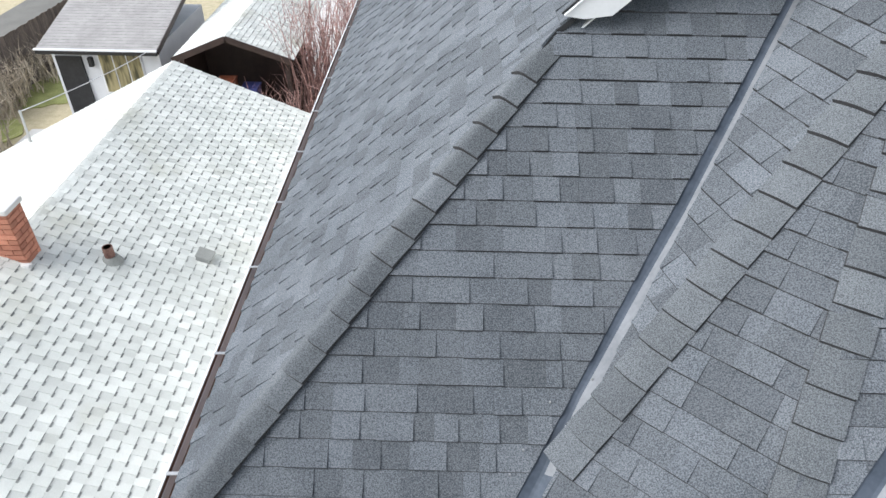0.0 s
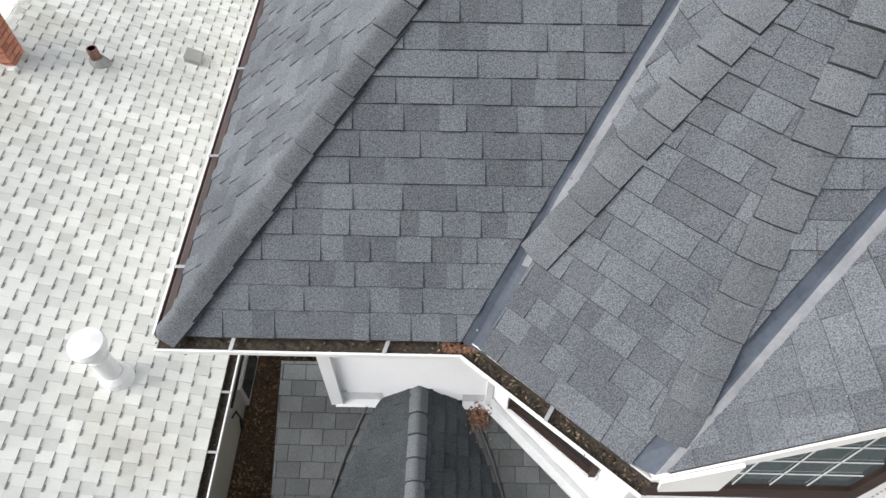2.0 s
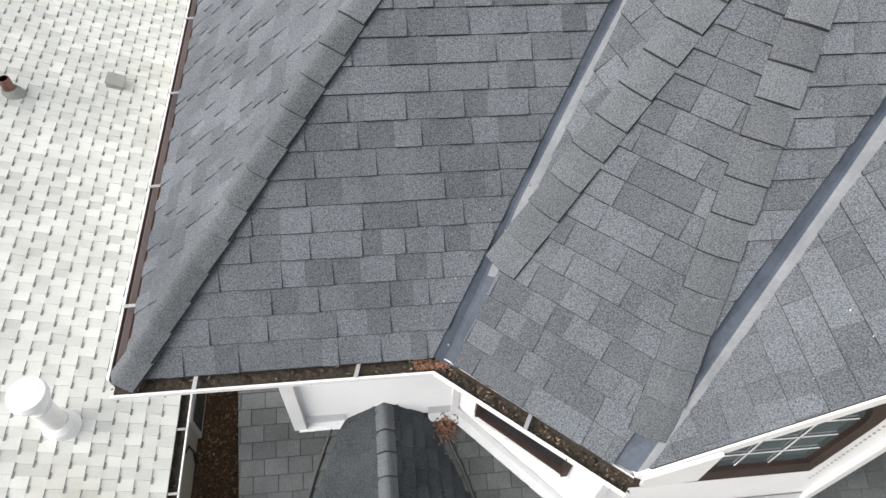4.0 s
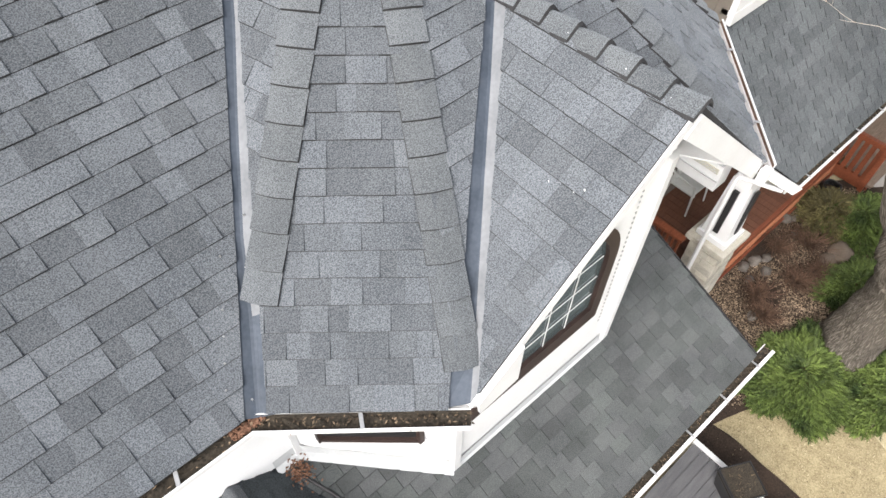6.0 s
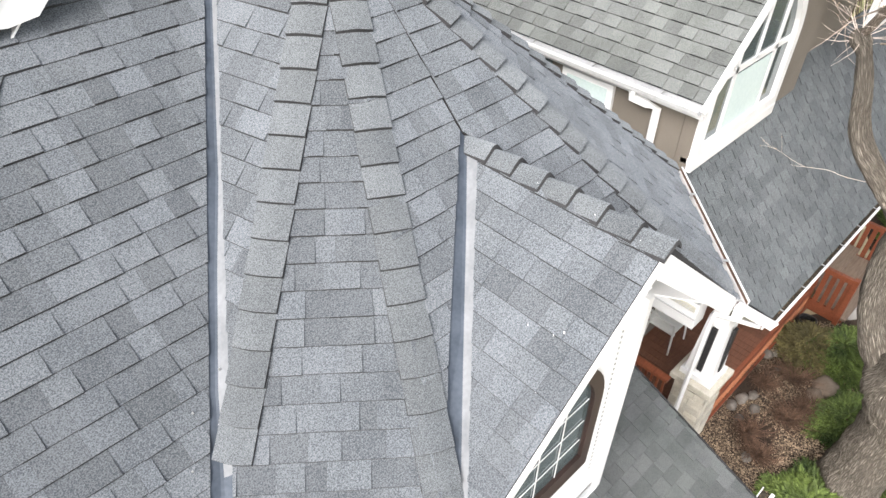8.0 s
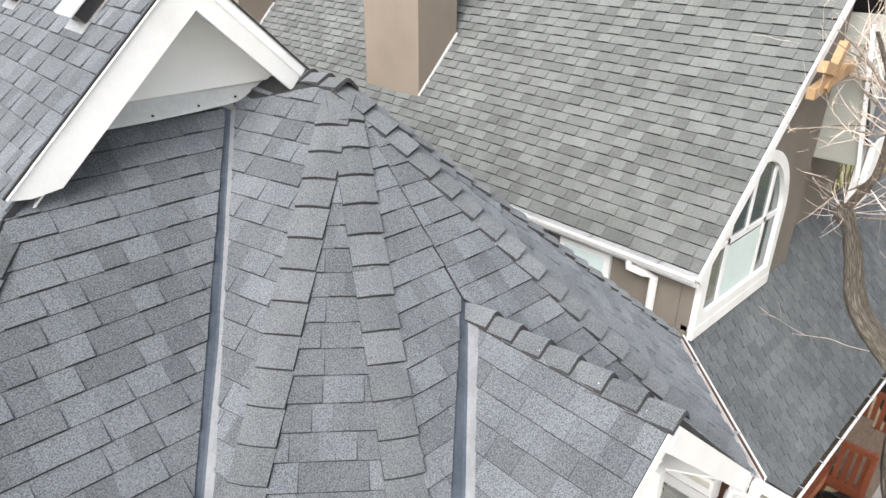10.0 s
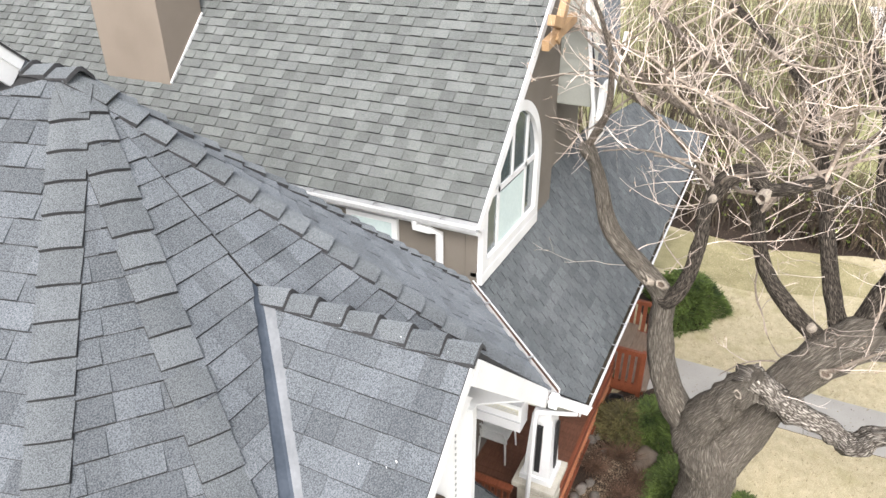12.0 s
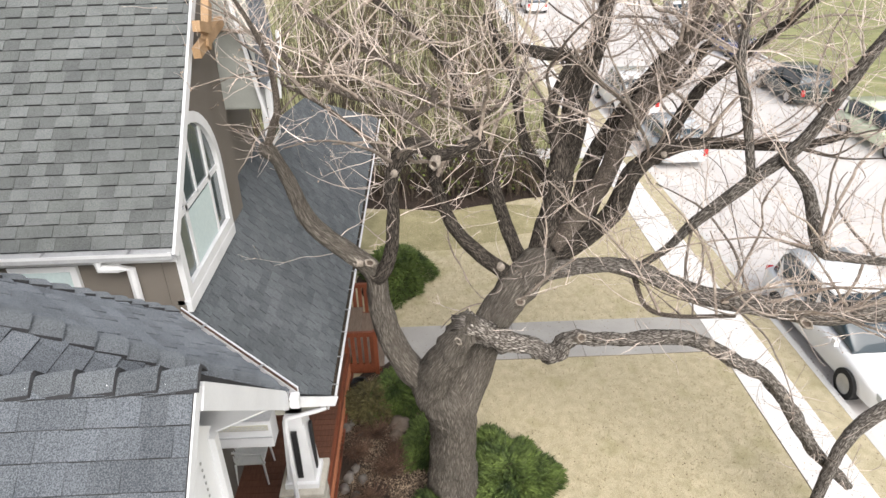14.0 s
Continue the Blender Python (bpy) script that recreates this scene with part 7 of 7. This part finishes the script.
# grey deck and planter below the lower gutter
gdeck = group("grey_deck", (4.0, -1.5, 0), label="weathered grey plank deck with white edge", category="deck")
for i in range(22):
    y1 = 0.20 - i * 0.145
    boxed("plank", (0.5, y1 - 0.138, 0.31), (4.86, y1, 0.34), M_GREY_WOOD, gdeck)
boxed("edge_board", (4.86, -3.0, 0.10), (4.93, 0.22, 0.36), M_WHITE, gdeck)
boxed("joist", (0.6, -2.9, 0.0), (4.8, 0.1, 0.30), M_GREY_WOOD, gdeck)
pl = group("planter", (4.67, -0.53, 0.34), label="black tapered square planter filled with bare soil", category="planter")
bm = bmesh.new()
rows = []
for z, k in ((0.34, 0.17), (0.80, 0.235), (0.80, 0.222), (0.72, 0.215)):
    rows.append([bm.verts.new((4.67 + (sx * 0.85 + sy * 0.45) * k, -0.53 + (sy * 0.85 - sx * 0.45) * k, z)) for sx, sy in ((-1, -1), (1, -1), (1, 1), (-1, 1))])
for u, v in zip(rows, rows[1:]):
    for k in range(4):
        bm.faces.new((u[k], u[(k + 1) % 4], v[(k + 1) % 4], v[k]))
bm.faces.new(rows[0][::-1])
part("pot", bm, M_BLACK, pl)
turned = Matrix.Translation((4.67, -0.53, 0)) @ Matrix.Rotation(-0.487, 4, "Z")
part("potting_soil", box(bmesh.new(), (-0.215, -0.215, 0.68), (0.215, 0.215, 0.785), turned, 0.01), M_LEAF, pl)
soil_rng = random.Random(31)
bm = bmesh.new()
for i in range(40):
    p = turned @ Vector((soil_rng.uniform(-0.17, 0.17), soil_rng.uniform(-0.17, 0.17), 0.79))
    d = Vector((soil_rng.uniform(-1, 1), soil_rng.uniform(-1, 1), soil_rng.uniform(0, 0.4))).normalized() * soil_rng.uniform(0.02, 0.06)
    tube(bm, [p, p + d], [0.004, 0.002], 3)
part("dead_stems", bm, M_FLAKE, pl, kind="stuff")


# ---------------------------------------------------------------- neighbour's house
neighbour = group("neighbour_house", (-5, 4, 0), label="single-storey house with pale worn shingles and brick chimney", category="house")
NX, NE, NR = -2.05, 3.6, -4.93
PALE = dict(mats=(M_PALE, M_PALES), deck_mat=M_PALE_DECK, thick=(0.0012, 0.009), widths=(0.095,), course=0.125, regular=True, shade_mark=(0.055, 0.019))


def on_neigh(x, y):
    return (x, y, NE + 0.42 * (NX - x))


roof_face(neighbour, [on_neigh(NX, -4.0), on_neigh(NX, 11.1), on_neigh(NR, 11.1), on_neigh(NR, -4.0)], 61, 300, (-3, 3), "pale grey-green worn shingle slope", **PALE)
roof_face(neighbour, [on_neigh(NR, -4.0), on_neigh(NR, 11.1), (NR - 4.4, 11.1, 2.58), (NR - 4.4, -4.0, 2.58)], 62, **PALE)
hip_caps(neighbour, on_neigh(NR, -3.9), on_neigh(NR, 11.1), Vector((0.42, 0, 1)), Vector((-0.51, 0, 1)), seed=20, mat=M_PALE, thick=0.012)
gutter(neighbour, [(NX, 11.1, NE), (NX, -4.0, NE)], (-1, 0, 0), litter=M_LEAF, wide=0.10, hang=0.55, label="white gutter with dark leaf litter")
nw = boxed("wall", (-8.2, -3.7, 0.0), (-2.92, 10.8, 3.0), M_CREAM, neighbour, "cream painted side wall")
clapboards(nw, (-2.92, -3.7), (-2.92, 10.8), 0.2, 3.45, 0.18, M_CREAM)
for y in (3.75, 6.2):
    w = boxed("window", (-2.92, y, 0.06), (-2.86, y + 0.8, 0.62), M_WHITE, neighbour, "white-framed side window")
    boxed("pane", (-2.862, y + 0.07, 0.12), (-2.854, y + 0.73, 0.55), M_GLASS, w)
part("conduit", tube(bmesh.new(), [(-2.89, 10.0, 0.70), (-2.89, 3.45, 0.70)], 0.018, 6), M_BLACK, neighbour, "thin black conduit along the wall")
boxed("soffit", (-2.94, -3.9, 3.42), (-2.1, 11.0, 3.46), M_WHITE, neighbour)
part("cable", tube(bmesh.new(), [(-2.88, 3.34, 0.62), (-2.87, 3.46, 0.55), (-2.87, 3.47, 0.25), (-2.87, 3.38, 0.08), (-2.87, 3.36, 0.16), (-2.87, 3.45, 0.30)], 0.014, 6), M_BLACK, neighbour, "black cable looped on the wall")
part("gable_wall", slab(bmesh.new(), [(-2.25, 10.82, 3.4), (-9.0, 10.82, 2.7), (NR, 10.82, 4.7)], 0.1), M_CREAM, neighbour)
# flue, vent pipe and box vent
fz = on_neigh(-2.86, 2.4)[2]
flue = group("flue_pipe", (-2.86, 2.4, fz), label="white metal flue with round cap on pale shingles", category="flue")
M_FLUE = material("white_enamel", (0.66, 0.67, 0.66), (0.78, 0.78, 0.77), 0.4, 40, 3, 0.03, stain=(0.45, 0.44, 0.42), stain_amount=0.3)
part("boot", tube(bmesh.new(), [(-2.86, 2.4, fz - 0.04), (-2.86, 2.4, fz + 0.05), (-2.86, 2.4, fz + 0.09)], [0.15, 0.13, 0.10], 24), M_FLUE, flue)
part("pipe", tube(bmesh.new(), [(-2.86, 2.4, fz), (-2.86, 2.4, fz + 0.55)], 0.085, 24), M_FLUE, flue)
part("collar", tube(bmesh.new(), [(-2.86, 2.4, fz + 0.36), (-2.86, 2.4, fz + 0.40)], 0.094, 24), M_FLUE, flue)
part("cap", tube(bmesh.new(), [(-2.86, 2.4, fz + 0.50), (-2.86, 2.4, fz + 0.57), (-2.86, 2.4, fz + 0.62), (-2.86, 2.4, fz + 0.65)], [0.13, 0.15, 0.14, 0.05], 28), M_WHITE, flue)
vz = on_neigh(-4.0, 6.03)[2]
vp = group("vent_pipe", (-4.0, 6.03, vz), label="short rusty brown vent pipe on pale shingles", category="vent pipe")
M_RUST = material("rusty_iron", (0.10, 0.05, 0.04), (0.24, 0.13, 0.10), 0.8, 60, 9, 0.4)
part("pipe", tube(bmesh.new(), [(-4.0, 6.03, vz - 0.03), (-4.0, 6.03, vz + 0.19), (-4.0, 6.03, vz + 0.19), (-4.0, 6.03, vz + 0.05)], [0.058, 0.058, 0.046, 0.044], 18, cap=False), M_RUST, vp)
part("boot", tube(bmesh.new(), [(-4.0, 6.03, vz - 0.04), (-4.0, 6.03, vz + 0.06)], [0.13, 0.08], 18), M_PALE_DECK, vp)
bz = on_neigh(-3.15, 6.55)[2]
bv = group("box_vent", (-3.15, 6.55, bz), label="grey square roof vent on pale shingles", category="roof vent")
m = Matrix.Translation((-3.15, 6.55, bz)) @ Euler((0, math.atan(0.42), 0)).to_matrix().to_4x4()
part("vent_body", box(bmesh.new(), (-0.09, -0.09, 0.0), (0.09, 0.09, 0.06), m, 0.01), M_SHADE_AND_VENT, bv)
part("hood", box(bmesh.new(), (-0.105, -0.1, 0.06), (0.1, 0.1, 0.082), m, 0.01), M_PALE_DECK, bv)
# brick chimney with mortar cap
CX0, CX1, CY0, CY1, CT = -5.35, -4.64, 5.58, 5.84, 5.34
chim = boxed("chimney", (CX0 + 0.01, CY0 + 0.01, 4.3), (CX1 - 0.01, CY1 - 0.01, CT), M_MORTAR, neighbour, "orange brick chimney with pale mortar")
row = 0
z = 4.55
while z < CT - 0.02:
    for (a0, a1), fixed, axis in (((CX0, CX1), CY0, 0), ((CY0, CY1), CX1, 1), ((CX0, CX1), CY1, 2)):
        s = a0 - (0.1 if row % 2 else 0)
        while s < a1 - 0.01:
            e0, e1 = max(s, a0), min(s + 0.195, a1)
            if e1 - e0 > 0.03:
                if axis == 1:
                    boxed("brick", (fixed - 0.02, e0, z), (fixed + 0.008, e1, z + 0.058), M_BRICK, chim)
                elif axis == 0:
                    boxed("brick", (e0, fixed - 0.008, z), (e1, fixed + 0.02, z + 0.058), M_BRICK, chim)
                else:
                    boxed("brick", (e0, fixed - 0.02, z), (e1, fixed + 0.008, z + 0.058), M_BRICK, chim)
            s += 0.205
    z += 0.068
    row += 1
boxed("chimney_cap", (CX0 - 0.03, CY0 - 0.03, CT), (CX1 + 0.03, CY1 + 0.03, CT + 0.06), M_SIDEWALK, chim, bevel=0.015)
boxed("lead_apron", (CX0 - 0.06, CY0 - 0.07, 4.5), (CX1 + 0.05, CY0 + 0.0, 4.72), M_SIDEWALK, chim, bevel=0.02)

# ---------------------------------------------------------------- back gardens to the north-west
gar = group("garage", (-9.8, 19, 0), label="grey garage with dark door and wide window", category="garage")
# the garden's reflection in the garage window, painted as tan-green streaks
M_TAN_REFLECTION = material("tan_green_reflection", (0.05, 0.045, 0.02), (0.34, 0.29, 0.15), 0.3, 9, 2.2, 0.0, stretch=(1, 1, 0.2), contrast=0.6, lo=0.4, hi=0.6)
M_GREYWALL = material("grey_wall_paint", (0.55, 0.555, 0.57), (0.67, 0.675, 0.685), 0.8, 60, 2, 0.1)
boxed("wall", (-11.2, 17.7, 0.0), (-8.2, 21.6, 2.5), M_GREYWALL, gar)
boxed("door", (-11.09, 17.64, 0.05), (-10.38, 17.70, 2.25), M_BLACK, gar, "dark garage side door")
wn_ = boxed("window", (-9.93, 17.66, 1.18), (-8.72, 17.70, 2.36), M_WHITE, gar, "wide window with painted tan-green reflections and white mullions")
for i in range(3):
    boxed("pane", (-9.88 + i * 0.39, 17.645, 1.23), (-9.53 + i * 0.39, 17.658, 2.31), M_TAN_REFLECTION, wn_)
part("lamp", box(bmesh.new(), (-10.18, 17.56, 1.98), (-10.06, 17.7, 2.24), None, 0.02), M_BLACK, gar)
M_GARROOF = material("warm_grey_shingle", (0.25, 0.24, 0.232), (0.37, 0.355, 0.345), 0.9, 60, 1.6, 0.4, vary="island", spread=0.07)
roof_face(gar, [(-11.4, 17.4, 2.55), (-8.1, 17.4, 2.55), (-8.1, 21.6, 3.6), (-11.4, 21.6, 3.6)], 71, mats=(M_GARROOF, M_GARROOF), deck_mat=M_PALE_DECK, thick=(0.003, 0.005))
part("gutter", beam(bmesh.new(), (-11.4, 17.37, 2.47), (-8.1, 17.37, 2.47), 0.08, 0.09), M_BLACK, gar, "dark gutter")
part("drip_edge", beam(bmesh.new(), (-11.42, 17.35, 2.55), (-8.08, 17.35, 2.55), 0.09, 0.035), M_WHITE, gar, "white drip edge")
part("rake_board", beam(bmesh.new(), (-8.08, 17.4, 2.5), (-8.08, 21.6, 3.55), 0.03, 0.14), M_BROWN, gar)
shed = group("back_porch", (-6, 18, 0), label="pale roofed open back porch cluttered underneath", category="porch")
roof_face(shed, [(-7.5, 16.9, 2.55), (-6.0, 16.9, 3.15), (-6.0, 22.0, 3.15), (-7.5, 22.0, 2.55)], 72, mats=(M_PALE, M_PALES), deck_mat=M_PALE_DECK)
roof_face(shed, [(-6.0, 16.9, 3.15), (-4.3, 16.9, 2.55), (-4.3, 22.0, 2.55), (-6.0, 22.0, 3.15)], 73, mats=(M_PALE, M_PALES), deck_mat=M_PALE_DECK)
for a, b in (((-7.5, 16.88, 2.5), (-6.0, 16.88, 3.1)), ((-6.0, 16.88, 3.1), (-4.3, 16.88, 2.5))):
    part("rake_board", beam(bmesh.new(), a, b, 0.04, 0.16), M_BROWN, shed)
for x in (-7.3, -4.5):
    boxed("post", (x - 0.06, 17.0, 0), (x + 0.06, 17.12, 2.5), M_BROWN, shed)
# dark brown walls added so that the open porch looks shaded inside
boxed("back_wall", (-7.4, 18.9, 0), (-4.4, 19.0, 2.45), M_BROWN, shed)
boxed("side_wall", (-7.45, 17.2, 0), (-7.38, 18.9, 2.45), M_BROWN, shed)
# what is kept under the back porch
for i, (nm, lab, mt) in enumerate((("crate", "dark timber crate under the back porch", M_BROWN), ("crate", "red-brown timber crate under the back porch", M_RED_WOOD), ("storage_bin", "blue plastic bin under the back porch", material("blue_plastic", (0.05, 0.06, 0.2), (0.09, 0.1, 0.3), 0.5)),
                                   ("crate", "orange timber crate under the back porch", M_ORANGE_WOOD), ("garden_bench", "grey timber bench beside the back porch", M_GREY_WOOD))):
    x, y, w, h = -6.85 + i * 0.55, 16.95 + 0.3 * (i % 3), 0.45, 0.9 + 0.3 * ((i * 7) % 4)
    thing = group(nm, (x, y, 0), label=lab, category=nm.replace("_", " "))
    part("body", box(bmesh.new(), (x - w / 2, y - 0.25, 0.0), (x + w / 2, y + 0.25, h), None, 0.02), mt, thing)
    part("lid", box(bmesh.new(), (x - w / 2 - 0.02, y - 0.27, h), (x + w / 2 + 0.02, y + 0.27, h + 0.05), None, 0.012), mt, thing)
# service cable from the garage to the roof mast
mast = group("service_mast", (-7.6, 10.6, 3.4), label="thin grey service mast on the neighbour roof", category="mast")
part("pipe", tube(bmesh.new(), [(-7.68, 10.6, 3.3), (-7.65, 10.6, 4.05)], 0.022, 8), M_STEEL, mast)
part("cable", tube(bmesh.new(), [Vector((-7.65, 10.6, 4.03)).lerp(Vector((-8.3, 17.34, 2.56)), f) - Vector((0, 0, 0.25 * f * (1 - f))) for f in (k / 10 for k in range(11))], 0.009, 6), M_WHITE, mast, "pale overhead cable")
sheet("concrete_yard", -8.0, 17.6, -3.0, 34, 0.02, M_SIDEWALK, "pale concrete yard behind the garage", "yard", 0.1)
sheet("concrete_pad", -12.5, 13.5, -3.0, 17.6, 0.02, M_SIDEWALK, "pale concrete yard", "yard", 0.1)
patch("green_lawn", -13.1, 20.4, 1.0, 1.5, 0.03, material("fresh_grass", (0.17, 0.19, 0.055), (0.42, 0.43, 0.17), 0.95, 30, 2.0, 0.5), "small patch of fresh green lawn", "lawn", 21)
patch("green_lawn", -13.6, 17.1, 0.9, 1.0, 0.03, bpy.data.materials["fresh_grass"], "small patch of fresh green lawn", "lawn", 22)
M_REDTWIG = material("red_twigs", (0.20, 0.11, 0.095), (0.46, 0.29, 0.26), 0.85, 20, 2, 0.0, vary="island", spread=0.4)
thicket((-3.4, 19.0, 0), 1.2, 1.8, 3.9, 240, 51, "tall red-twigged bare garden shrub", M_REDTWIG)
thicket((-1.6, 20.5, 0), 1.6, 1.6, 4.3, 260, 52, "tall red-twigged bare garden shrub", M_REDTWIG)
thicket((-4.6, 16.3, 0), 0.9, 0.4, 1.9, 50, 53, "rusty red-twigged shrub in front of the back porch", M_REDTWIG)
M_STRAW = material("straw_stems", (0.32, 0.265, 0.20), (0.62, 0.54, 0.43), 0.9, 20, 1.5, 0.0, vary="island", spread=0.4)
thicket((-13.0, 15.7, 0), 0.6, 1.0, 1.7, 60, 54, "bare straw-coloured garden shrub", M_STRAW)
thicket((-13.75, 19.3, 0), 0.35, 1.2, 1.3, 70, 55, "bare straw-coloured garden shrub by a fence", M_STRAW)
thicket((-13.6, 22.2, 0), 0.3, 1.4, 1.2, 60, 56, "bare straw-coloured garden shrub by a fence", M_STRAW)
M_LANE = material("grey_gravel_lane", (0.13, 0.125, 0.115), (0.21, 0.205, 0.185), 0.95, 60, 1.0, 0.4)
M_FENCE = material("brown_fence_wood", (0.06, 0.048, 0.042), (0.21, 0.17, 0.148), 0.85, 40, 3, 0.25, vary="piece", spread=0.25, stretch=(6, 6, 1))
fence = group("board_fence", (-14.1, 22, 0), label="weathered brown board fence beside a back lane", category="fence")
frng = random.Random(14)
for i in range(84):
    y = 15.5 + i * 0.155
    x = -14.35 + 0.035 * (y - 15.5)
    boxed("board", (x, y, 0), (x + 0.022, y + 0.148, 1.8 + frng.uniform(-0.02, 0.02)), M_FENCE, fence)
for z in (0.45, 1.45):
    part("rail", beam(bmesh.new(), (-14.37, 15.5, z), (-13.91, 28.5, z), 0.04, 0.09), M_FENCE, fence)
sheet("back_lane", -19.0, 14.0, -15.0, 60, 0.02, M_LANE, "grey back lane behind the fence", "road", 0.1)


run_shingles()
